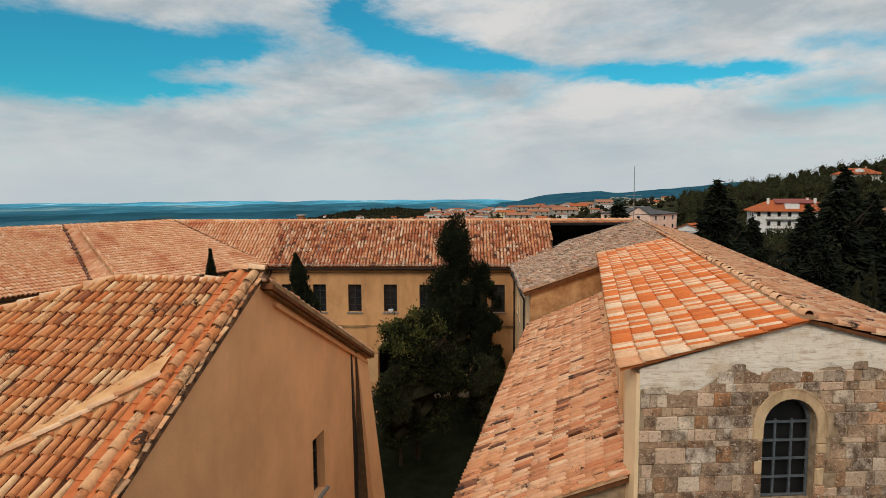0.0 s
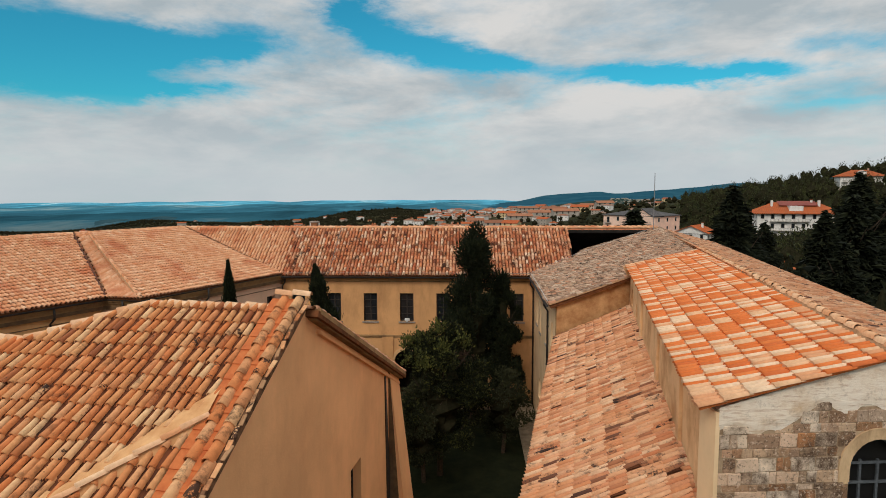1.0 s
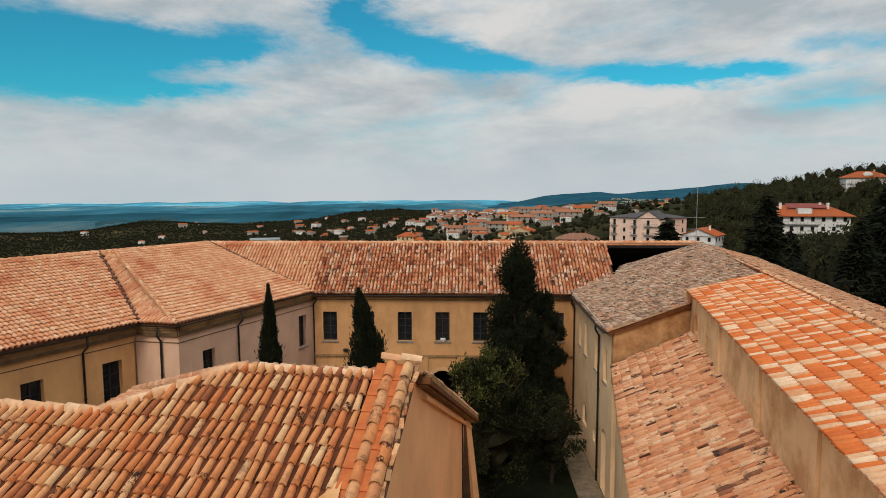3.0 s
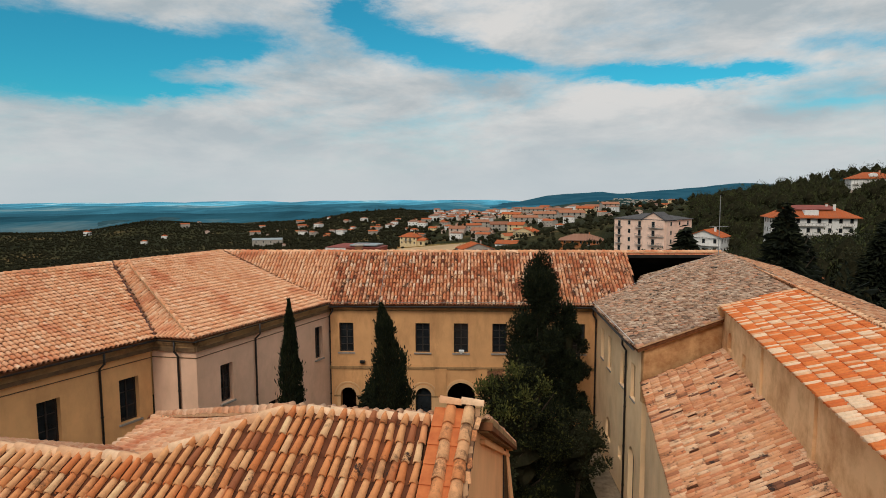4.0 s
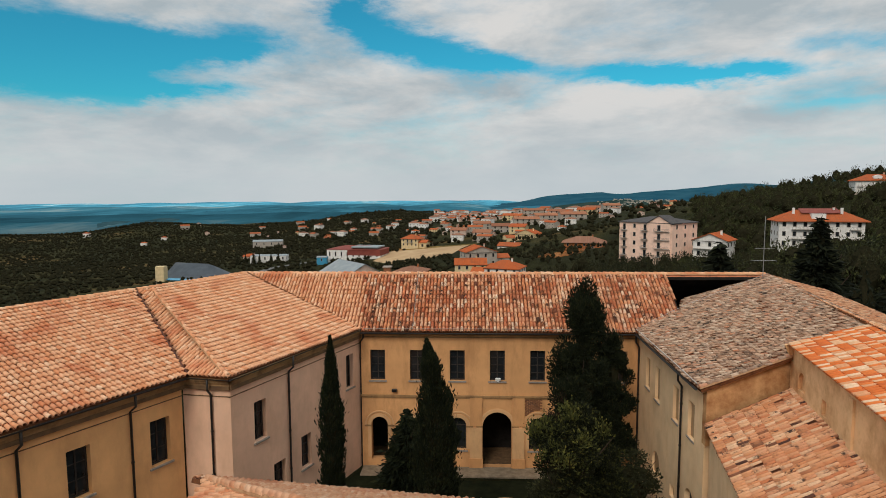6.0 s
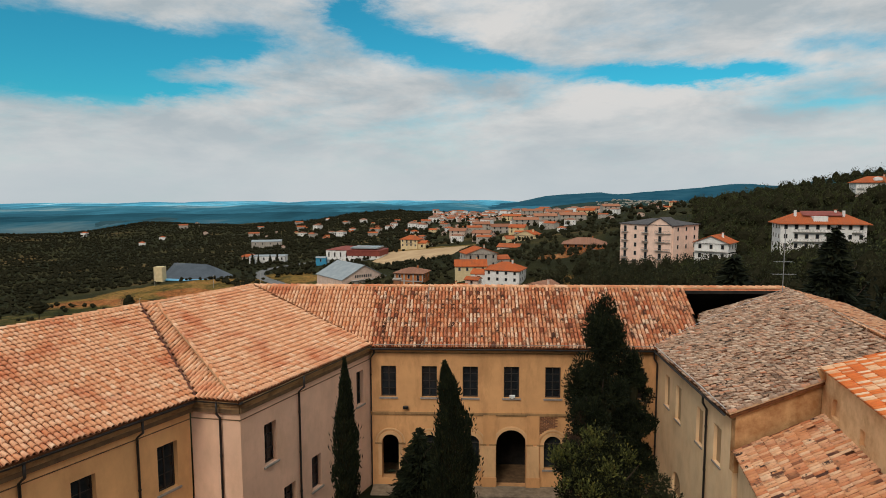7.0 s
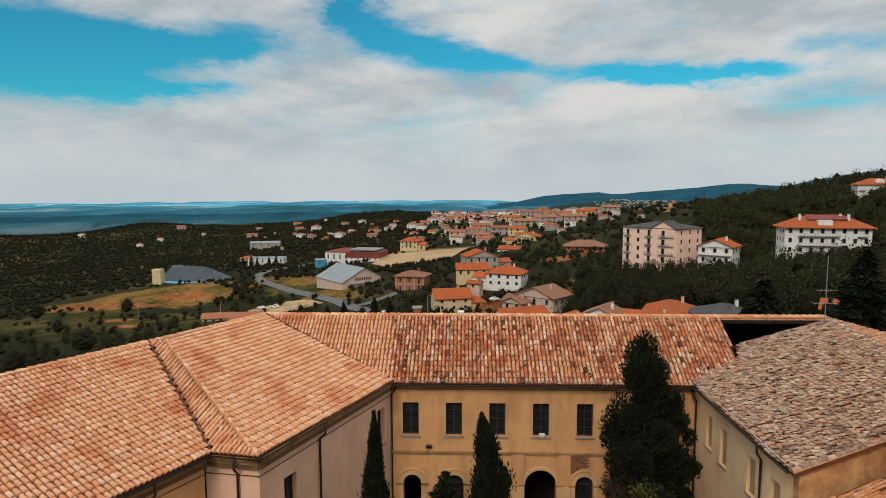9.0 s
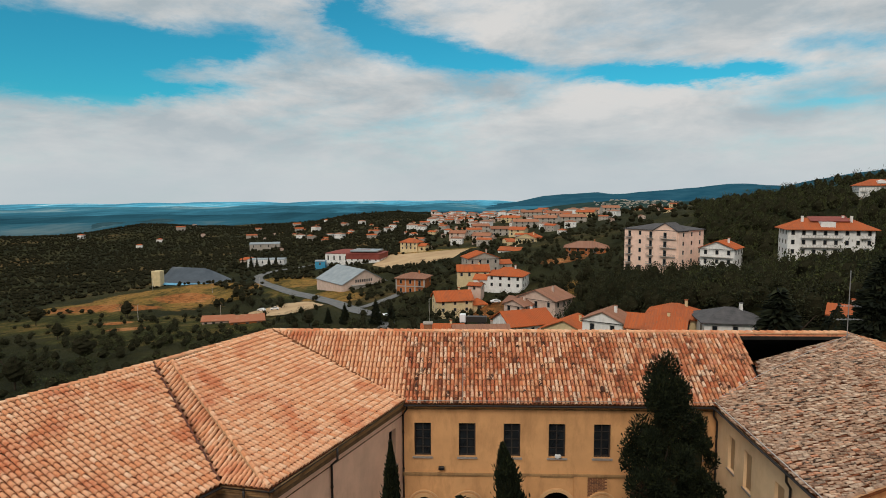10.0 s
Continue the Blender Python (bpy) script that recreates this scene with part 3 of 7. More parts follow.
# ---------------------------------------------------------------- far wing of the cloister
def cornice(parent, p, q, u0, u1, z, out=0.36):
    """Stepped eaves moulding, a dark band that paints its shadow, and a thin dark line under it."""
    c = placed("cornice", join(along(p, q, u0, u1, 0.002, out * 0.45, z - 0.42, z - 0.26), along(p, q, u0, u1, 0.002, out * 0.75, z - 0.262, z - 0.14), along(p, q, u0, u1, 0.002, out, z - 0.142, z - 0.02)), CORNICE, parent)
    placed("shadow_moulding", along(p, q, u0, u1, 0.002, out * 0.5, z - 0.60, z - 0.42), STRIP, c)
    placed("frieze_line", along(p, q, u0, u1, 0.002, 0.03, z - 0.98, z - 0.94), STRIP, c)


far = thing("cloister_wing", "ochre two-storey cloister wing with arcade and mottled clay tile roof", "building", (-5.5, 40.9, 0), group="monastery buildings")
FP, FQ = (-14.1, 40.9), (3.1, 40.9)
win_u = [0.64 + 2.49 * i for i in range(7)]
far_holes = [(u, u + 0.93, 5.92, 7.86, False) for u in win_u]
mids = [u + 0.47 for u in win_u]
for i, m in enumerate(mids):
    if i == 0:
        far_holes.append((m - 0.46, m + 0.58, 0.75, 3.05, True))
    elif i == 3:
        far_holes.append((m - 0.91, m + 0.91, 0.3, 3.03, True))
    elif i < 6:
        far_holes.append((m - 0.5, m + 0.55, 1.45, 3.02, True))
wall = placed("wall", wall_geo(FP, FQ, -0.6, 9.05, 0.55, far_holes), FAR_OCHRE, far)
for u in win_u:
    window_in(far, FP, FQ, u, u + 0.93, 5.92, 7.86, 0.2, (1, 3))
for i, m in enumerate(mids[:6]):
    c, r, leg = (m + 0.03, 0.53, 1.5) if i != 3 else (m, 0.91, 2.6)
    if i == 0:
        c, r, leg = m + 0.06, 0.52, 2.1
    arch = placed("arch_band", arch_ring(FP, FQ, c, r + (0.32 if i != 3 else 0.0), 3.03, 0.09 if i != 3 else 0.16, 0.002, 0.06), OCHRE_LIGHT, wall)
    placed("arch_surround", arch_ring(FP, FQ, c, r, 3.03, 0.22, 0.002, 0.03, leg=leg if i != 3 else 0.0), OCHRE_LIGHT, wall)
    for u0 in (c - r - 0.42, c + r):
        placed("impost", along(FP, FQ, u0, u0 + 0.42, 0.002, 0.07, 2.94, 3.04), CORNICE, wall)
    if i not in (0, 3):
        window_in(far, FP, FQ, c - 0.53, c + 0.53, 1.45, 3.0, 0.3, (0, 0), True, arched=True)
u = mids[3]
for s in (-1, 1):
    pier = placed("pier", along(FP, FQ, u + s * 1.32 - 0.38, u + s * 1.32 + 0.38, 0.002, 0.12, 0.0, 2.93), OCHRE_LIGHT, far)
    placed("pier_strip", along(FP, FQ, u + s * 1.32 - 0.38, u + s * 1.32 + 0.38, 0.002, 0.08, 3.05, 4.86), OCHRE, far)
    placed("pier_base", along(FP, FQ, u + s * 1.32 - 0.43, u + s * 1.32 + 0.43, 0.121, 0.17, 0.0, 0.95), OCHRE, far)
placed("string_course", join(along(FP, FQ, 0, 17.2, 0.002, 0.10, 4.88, 4.99), along(FP, FQ, 0, 17.2, 0.002, 0.06, 4.80, 4.882)), CORNICE, far)
placed("frieze_line", along(FP, FQ, 0, 17.2, 0.002, 0.05, 8.66, 8.71), CORNICE, far)
placed("cornice", join(along(FP, FQ, 0, 17.2, 0.002, 0.14, 8.86, 8.96), along(FP, FQ, 0, 17.2, 0.002, 0.3, 8.96, 9.06)), CORNICE, far)
# patch of bare brick beside the large arch
BRICK = tile_paint("bare_brick", [(0.0, (0.20, 0.09, 0.045)), (0.5, (0.28, 0.13, 0.065)), (1.0, (0.15, 0.075, 0.045))], lichen_amount=0.3)
one_brick = None
for j in range(20):
    for i in range(6):
        u0 = 9.92 + 0.268 * i + (0.13 if j % 2 else 0.0)
        z0 = 3.02 + 0.088 * j
        if (u0 + 0.12 - mids[4]) ** 2 + (z0 - 3.03) ** 2 < 1.0 or u0 > 11.25:
            continue
        if one_brick is None:
            one_brick = mesh_of("brick", *bevel_box(0, 0.25, -0.035, 0.0, 0, 0.072, 0.008), BRICK)
        b = child("brick", one_brick, wall)
        b.location = Vector((FP[0] + u0, FP[1], z0)) - world_of(wall)
# corridor and upper room, coloured dark for the shade behind the openings
placed("corridor_wall", wall_geo((-14.1, 44.0), (3.1, 44.0), -0.3, 4.8, 0.3, []), INDOOR_SHADE, far)
placed("corridor_ceiling", box(-14.0, 3.0, 41.5, 44.0, 4.6, 4.75), INDOOR_SHADE, far)
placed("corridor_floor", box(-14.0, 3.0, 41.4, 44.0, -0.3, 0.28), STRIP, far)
placed("upper_room", box(-14.0, 3.0, 43.0, 43.2, 4.8, 9.0), INDOOR_SHADE, far)
gutter(far, (-14.0, 40.42, 9.05), (3.0, 40.42, 9.05))
FAR_RIDGE = 12.05
roof = placed("roof", box(-13.5, 3.0, 41.5, 44.9, 9.0, 9.1), INDOOR_SHADE, far)
tile_roof(roof, [(-13.95, 40.5, 9.12), (5.8, 40.5, 9.12), (5.85, 45.0, FAR_RIDGE), (-14.4, 45.0, FAR_RIDGE)], MOTTLED_TILE, 0.226, 0.41, r=0.094, focus=(-5, 40.6, 9), seed=11)
tile_roof(roof, [(-14.25, 40.52, 9.14), (-13.97, 40.52, 9.14), (-14.42, 45.0, FAR_RIDGE + 0.02), (-22.8, 45.0, FAR_RIDGE + 0.02)], PALE_TILE, 0.226, 0.41, r=0.094, focus=(-15, 41.6, 9.5), seed=12, singles=100, channel=CHANNEL_PALE)
ridge_row(roof, (-22.6, 45.0, FAR_RIDGE + 0.02), (12.4, 45.0, FAR_RIDGE + 0.02), PALE_TILE, 0.12, 0.42, 5)
placed("back_slope", prism([(-22.8, 45.02, FAR_RIDGE), (12.6, 45.02, FAR_RIDGE), (12.6, 50, 9.2), (-22.8, 50, 9.2)], (0, 0, -0.15)), PANTILE_BED, roof)
placed("open_roof_edge", prism([(5.8, 44.72, FAR_RIDGE - 0.15), (12.5, 44.72, FAR_RIDGE - 0.15), (12.5, 45.0, FAR_RIDGE), (5.8, 45.0, FAR_RIDGE)], (0, 0, -0.1)), MOTTLED_TILE, roof)
# added dark sheet that paints the shade in the open attic
placed("attic_lining", prism([(5.7, 45.0, FAR_RIDGE - 0.17), (12.6, 45.0, FAR_RIDGE - 0.17), (12.6, 49.8, 9.0), (5.7, 49.8, 9.0)], (0, 0, -0.1)), INDOOR_SHADE, roof)
placed("attic_floor", box(3.2, 12.4, 41.2, 49.6, 8.6, 8.8), INDOOR_SHADE, roof)
placed("ridge_board", box(5.8, 12.5, 44.7, 44.95, FAR_RIDGE - 0.32, FAR_RIDGE - 0.12), INDOOR_SHADE, roof)
placed("verge_board", prism([(5.86, 40.6, 9.05), (5.86, 45.0, FAR_RIDGE - 0.02), (5.86, 45.0, FAR_RIDGE - 0.2), (5.86, 40.6, 8.87)], (0.05, 0, 0)), INDOOR_SHADE, roof)
placed("conductor", tube([(-10.75, 40.45, 9.33), (-10.75, 45.0, FAR_RIDGE + 0.22)], 0.014, 6), SILL, roof)
placed("eave_conductor", tube([(-13.8, 40.42, 9.3), (-6.0, 40.43, 9.33), (2.8, 40.45, 9.31)], 0.018, 6), SILL, roof)
placed("back_wall", box(-22.5, 12.6, 49.5, 49.8, -4, 9.2), OCHRE, far)

lamp = thing("wall_lamp", "small dark floodlight fixed to ochre wall", "lamp", (-11.95, 40.9, 5.3), group="wall lamps")
local("housing", bevel_box(-0.16, 0.16, -0.24, -0.06, -0.08, 0.1, 0.02), PIPE, lamp)
local("bracket", box(-0.03, 0.03, -0.1, 0.0, -0.02, 0.04), PIPE, lamp)
local("lens", box(-0.12, 0.12, -0.25, -0.236, -0.05, 0.06), OLD_GLASS, lamp)
lamp = thing("flood_lamp", "white floodlight standing on a window sill", "lamp", (-5.5, 40.82, 5.92), group="wall lamps")
local("housing", bevel_box(-0.16, 0.18, -0.12, 0.02, 0.06, 0.24, 0.03), WHITE_METAL, lamp)
local("foot", box(-0.06, 0.06, -0.08, 0.0, 0.0, 0.07), WHITE_METAL, lamp)

# ---------------------------------------------------------------- left wings
lw = thing("angled_wing", "rosy plastered two-storey wing with pale clay tile roof", "building", (-18.3, 30.95, 0), group="monastery buildings")
AP, AQ = (-18.3, 30.95), (-14.1, 41.1)
lw_holes = [(1.5, 2.35, 5.46, 7.48, False), (9.37, 10.12, 5.72, 7.8, False), (5.0, 5.84, 2.55, 4.4, False), (2.78, 3.69, 2.0, 3.8, False), (8.2, 8.9, 1.3, 3.0, False)]
placed("wall", wall_geo(AP, AQ, -1.5, 9.2, 0.5, lw_holes), PINK_PLASTER, lw)
for h in lw_holes:
    window_in(lw, AP, AQ, *h[:4], 0.26, (1, 2))
cornice(lw, AP, AQ, -0.1, 10.95, 9.22)
SP, SQ = (-20.66, 31.22), (-18.3, 30.95)
placed("side_wall", wall_geo(SP, SQ, -1.5, 9.2, 0.5, []), PINK_PLASTER, lw)
cornice(lw, SP, SQ, 0, 2.42, 9.22)
downpipe(lw, AP, AQ, 4.0, 9.2, 0.2)
downpipe(lw, AP, AQ, 10.85, 9.2, 0.2, 0.3)
downpipe(lw, SP, SQ, 1.45, 9.2, -0.5, 0.36)
gutter(lw, (-18.1, 30.5, 9.22), (-13.95, 40.6, 9.22))
gutter(lw, (-20.15, 30.82, 9.22), (-18.12, 30.5, 9.22))
roof = placed("roof", prism([(-18.3, 31.3, 9.1), (-14.4, 40.8, 9.1), (-22.8, 44.8, 9.1), (-26, 37.8, 9.1), (-20.5, 31.4, 9.1)], (0, 0, 0.1)), INDOOR_SHADE, lw)
tile_roof(roof, [(-18.17, 30.5, 9.3), (-13.93, 40.72, 9.22), (-22.8, 45.0, FAR_RIDGE + 0.03), (-25.5, 37.9, 12.1)], PALE_TILE, 0.218, 0.38, r=0.092, focus=(-17, 33, 9.4), seed=21, channel=CHANNEL_PALE)
tile_roof(roof, [(-20.2, 30.85, 9.3), (-18.15, 30.5, 9.3), (-25.5, 37.9, 12.1), (-26.4, 37.65, 12.1)], PALE_TILE, 0.218, 0.38, r=0.092, focus=(-19, 31, 9.4), seed=22, singles=100, channel=CHANNEL_PALE)
ridge_row(roof, (-18.2, 30.55, 9.36), (-25.5, 37.9, 12.14), PALE_TILE, 0.10, 0.4, 6)
ridge_row(roof, (-26.3, 37.6, 12.13), (-22.7, 44.9, FAR_RIDGE + 0.06), PALE_TILE, 0.11, 0.42, 7)
placed("valley_gutter", prism([(-20.27, 30.80, 9.36), (-20.17, 30.78, 9.36), (-26.36, 37.62, 12.17), (-26.46, 37.66, 12.17)], (0, 0, 0.09)), rough_paint("rusty_valley", (0.05, 0.018, 0.012), (0.14, 0.045, 0.022), 4, 0.8, 0.3, coord="Position"), roof)
placed("valley_strip", prism([(-14.08, 40.58, 9.24), (-13.86, 40.62, 9.24), (-22.60, 44.92, FAR_RIDGE + 0.07), (-22.84, 44.9, FAR_RIDGE + 0.07)], (0, 0, 0.09)), PANTILE_BED, roof)
placed("back_slope", prism([(-22.8, 45, 12.0), (-26.4, 37.65, 12.05), (-34, 40.5, 9.2), (-31, 49, 9.2)], (0, 0, -0.12)), PANTILE_BED, roof)
placed("rear_wall", wall_geo((-30.6, 48.6), (-33.5, 40.6), -6, 9.3, 0.4, []), OCHRE, lw)

lm = thing("long_wing", "ochre two-storey wing with weathered pale clay tile roof", "building", (-24, 24, 0), group="monastery buildings")
BP, BQ = (-27.86, 16.78), (-20.66, 31.07)
lm_holes = [(16 - b, 16 - a, z0, z1, False) for a, b, z0, z1 in ((0.69, 1.67, 5.42, 7.54), (4.32, 5.26, 5.48, 7.57), (7.95, 8.9, 5.5, 7.58), (11.6, 12.55, 5.5, 7.58))]
placed("wall", wall_geo(BP, BQ, -2, 9.2, 0.5, lm_holes), LIFTED_OCHRE, lm)
for h in lm_holes:
    window_in(lm, BP, BQ, *h[:4], 0.28, (1, 2))
cornice(lm, BP, BQ, 0, 16.0, 9.22, 0.46)
for u in (16 - 2.59, 16 - 7.0, 16 - 11.4):
    downpipe(lm, BP, BQ, u, 9.2, -1.0, 0.5)
gutter(lm, (-27.55, 16.35, 9.22), (-20.17, 30.8, 9.22))
roof = placed("roof", prism([(-27.9, 17, 9.1), (-20.9, 31.2, 9.1), (-26.4, 37.5, 9.1), (-34.5, 22.3, 9.1)], (0, 0, 0.1)), INDOOR_SHADE, lm)
tile_roof(roof, [(-27.6, 16.25, 9.3), (-20.2, 30.87, 9.3), (-26.4, 37.65, 12.1), (-35.0, 21.9, 12.1)], PALE_TILE, 0.218, 0.38, r=0.092, focus=(-21, 27, 9.4), seed=23, channel=CHANNEL_PALE)
ridge_row(roof, (-34.9, 21.9, 12.13), (-26.4, 37.6, 12.13), PALE_TILE, 0.11, 0.42, 8)
placed("back_slope", prism([(-26.4, 37.65, 12.05), (-35, 21.9, 12.05), (-42, 25.5, 9.2), (-33.5, 41, 9.2)], (0, 0, -0.12)), PANTILE_BED, roof)
placed("rear_wall", wall_geo((-33.0, 40.6), (-41.5, 25.3), -8, 9.3, 0.4, []), OCHRE, lm)
placed("end_wall", prism([(-27.86, 16.78, -2), (-41.2, 25.3, -6), (-41.2, 25.3, 9.1), (-35, 21.9, 11.9), (-27.86, 16.78, 9.1)], (0.3, 0.3, 0)), OCHRE, lm)

# ---------------------------------------------------------------- right wing with the old grey roof
rw = thing("side_wing", "cream plastered wing with an old lichen-grey tile roof", "building", (3.1, 35.5, 0), group="monastery buildings")
RP, RQ = (3.1, 40.88), (3.1, 30.48)
niches = [(1.6, 2.35, 6.25, 8.03), (3.36, 4.15, 6.1, 8.0), (6.3, 7.1, 6.1, 7.9), (8.4, 9.2, 6.1, 7.85)]
rw_holes = [(*n, False) for n in niches] + [(3.2, 4.45, 1.9, 2.6, True), (6.2, 6.85, 2.0, 2.65, False), (8.3, 9.35, 0.3, 3.1, True)]
placed("wall", wall_geo(RP, RQ, -0.5, 9.1, 0.55, rw_holes), CREAM_PLASTER, rw)
BLIND = plaster("blind_window_plaster", (0.50, 0.33, 0.18), (0.25, 0.14, 0.07), 0.6)
for u0, u1, v0, v1 in niches:
    blind = placed("blind_window", along(RP, RQ, u0 - 0.02, u1 + 0.02, -0.30, -0.16, v0 - 0.02, v1 + 0.02), BLIND, rw)
    placed("sill", along(RP, RQ, u0 - 0.08, u1 + 0.08, -0.15, 0.05, v0 - 0.08, v0 - 0.004), SILL, blind)
placed("blind_arch", along(RP, RQ, 3.15, 4.5, -0.3, -0.14, 1.85, 3.3), BLIND, rw)
placed("small_window", along(RP, RQ, 6.15, 6.9, -0.3, -0.2, 1.95, 2.7), BLIND, rw)
placed("door", along(RP, RQ, 8.2, 9.45, -0.35, -0.25, 0.2, 3.75), TIMBER, rw)
downpipe(rw, RP, RQ, 7.7, 9.1, 0.3, 0.28)
downpipe(rw, RP, RQ, 0.35, 9.1, 0.3, 0.28)
RW_RIDGE = 11.85
rw_c = [(2.85, 40.7, 9.15), (2.7, 30.05, 9.15), (10.25, 30.7, RW_RIDGE - 0.08), (12.4, 44.4, RW_RIDGE + 0.15), (6.75, 44.4, 10.48), (5.98, 42.2, 10.22)]
placed("step_wall", prism([(3.085, 30.33, 6.5), (6.9, 30.73, 6.5), (6.9, 30.73, 10.5), (3.085, 30.33, 9.1)], (0, 0.4, 0)), BROWN_PLASTER, rw)
roof = placed("roof", prism([(3.3, 40.5, 8.95), (3.3, 30.8, 8.95), (9, 31, 8.95), (11, 44, 8.95)], (0, 0, 0.08)), INDOOR_SHADE, rw)
tile_roof(roof, rw_c, OLD_TILE, 0.155, 0.25, r=0.055, focus=(4.5, 33, 9.5), seed=31, wobble=4.2, missing=0.04)
ridge_row(roof, (10.2, 30.7, RW_RIDGE - 0.04), (12.5, 44.9, RW_RIDGE + 0.16), OLD_TILE, 0.12, 0.4, 9)
ridge_row(roof, (2.66, 30.1, 9.2), (10.2, 30.75, RW_RIDGE - 0.1), OLD_TILE, 0.09, 0.36, 10, name="verge_tile")
placed("eave_wire", tube([(2.62, 30.3, 9.34), (2.72, 35.0, 9.36), (2.82, 40.5, 9.34)], 0.022, 6), rough_paint("pale_cable", (0.35, 0.33, 0.3), (0.5, 0.47, 0.43), 5, 0.7), roof)
CABLE = rough_paint("grey_conductor", (0.30, 0.28, 0.26), (0.46, 0.43, 0.40), 5, 0.6)
placed("conductor", tube([(2.85, 40.68, 9.36), (6.0, 42.1, 10.42), (9.2, 43.3, 11.36), (12.2, 44.3, 12.22)], 0.013, 6), CABLE, roof)
gutter(rw, (2.72, 40.4, 9.08), (2.6, 30.3, 9.08), 0.07)

# ---------------------------------------------------------------- church
ch = thing("church", "stone church with orange and cream tile roof", "church", (6.6, 12.0, 0), group="monastery buildings")
GP, GQ = (3.32, 11.66), (10.35, 12.36)
CW = (2.58, 3.70, 7.95, 9.55, True)
gable = placed("gable_wall", wall_geo(GP, GQ, 0, 10.75, 0.6, [CW]), STONE_MORTAR, ch)
gd = Vector((GQ[0] - GP[0], GQ[1] - GP[1], 0)).normalized()
gn = Vector((gd.y, -gd.x, 0))
top = prism([(3.32, 11.66, 10.75), (10.35, 12.36, 10.75), (6.66, 11.99, 11.68)], (-0.1 * gd.y, 0.6, 0))
placed("gable_top", top, WHITE_PLASTER, ch)


def edge_noise(u, seed):
    return noise.noise(Vector((u * 1.3, seed, 0.0))) * 0.28 + noise.noise(Vector((u * 4.1, seed, 3.0))) * 0.09


def stone_paint():
    """Old ashlar: each block its own tone, brown-black lichen in broad patches, pale specks and pits."""
    mat, t, b = nodes_of("gable_stone")
    g = t.nodes.new("ShaderNodeNewGeometry")
    o = t.nodes.new("ShaderNodeObjectInfo")
    col = ramp_node(t, o.outputs["Random"], [(0.0, (0.44, 0.25, 0.14)), (0.2, (0.70, 0.49, 0.32)), (0.40, (0.38, 0.20, 0.10)), (0.55, (0.88, 0.70, 0.52)), (0.72, (0.58, 0.25, 0.10)), (0.86, (0.90, 0.74, 0.57)), (1.0, (0.34, 0.20, 0.12))])
    broad = ramp_node(t, noise_node(t, 0.8, 6, 0.65, coord="Position"), [(0.40, (0, 0, 0)), (0.52, (1, 1, 1))])
    rough = ramp_node(t, noise_node(t, 7.0, 9, 0.75, coord="Position"), [(0.36, (0.35, 0.35, 0.35)), (0.56, (1, 1, 1))])
    often = ramp_node(t, math_node(t, "FRACT", math_node(t, "MULTIPLY", o.outputs["Random"], 5.37)), [(0.34, (0.30, 0.30, 0.30)), (0.44, (1, 1, 1))])
    dark = math_node(t, "MULTIPLY", math_node(t, "MULTIPLY", broad, rough), often)
    col = mix_node(t, dark, col, (0.115, 0.068, 0.042))
    pits = ramp_node(t, noise_node(t, 17.0, 6, 0.75, coord="Position"), [(0.38, (1, 1, 1)), (0.46, (0, 0, 0))])
    col = mix_node(t, math_node(t, "MULTIPLY", pits, 0.7), col, (0.07, 0.048, 0.032))
    specks = ramp_node(t, noise_node(t, 14.0, 6, 0.75, coord="Position"), [(0.555, (0, 0, 0)), (0.60, (1, 1, 1))])
    col = mix_node(t, math_node(t, "MULTIPLY", specks, 0.6), col, (0.80, 0.62, 0.46))
    t.links.new(col, b.inputs["Base Color"])
    gloss(b, 0.95, 0.1)
    bump_to(t, b, noise_node(t, 22.0, 8, 0.75, coord="Position"), 0.8, 0.03)
    return mat


def lime_paint():
    """Thin whitewash over thin courses: pale, with rusty streaks along the courses."""
    mat, t, b = nodes_of("worn_whitewash")
    cloud = ramp_node(t, noise_node(t, 1.1, 8, 0.68, coord="Position"), [(0.36, (0.92, 0.82, 0.69)), (0.54, (0.88, 0.75, 0.60)), (0.68, (0.66, 0.47, 0.30))])
    lines = ramp_node(t, noise_node(t, 2.2, 7, 0.7, (1.0, 1.0, 9.0), "Position"), [(0.52, (0, 0, 0)), (0.64, (1, 1, 1))])
    col = mix_node(t, math_node(t, "MULTIPLY", lines, 0.55), cloud, (0.46, 0.25, 0.13))
    worn = ramp_node(t, noise_node(t, 5.5, 8, 0.75, coord="Position"), [(0.54, (0, 0, 0)), (0.64, (1, 1, 1))])
    col = mix_node(t, math_node(t, "MULTIPLY", worn, 0.4), col, (0.34, 0.24, 0.16))
    t.links.new(col, b.inputs["Base Color"])
    gloss(b, 0.95, 0.1)
    bump_to(t, b, noise_node(t, 5.0, 7, 0.7, (1, 1, 5), "Position"), 0.5, 0.03)
    return mat


STONE, LIMEWASH = stone_paint(), lime_paint()
GABLE_AT = Vector((GP[0], GP[1], 0))


def wash_edge(u):
    """Ragged lower edge of the whitewash."""
    step = min(1.0, max(0.0, (u - 1.25) / 0.35))
    return 10.36 + 0.36 * step + edge_noise(u, 4.0) * 0.55 + 0.05 * math.floor(2.0 * math.sin(u * 7.0))


def under_tiles(u):
    return 10.80 + 0.90 * (u / 3.34 if u < 3.34 else (7.03 - u) / 3.69)


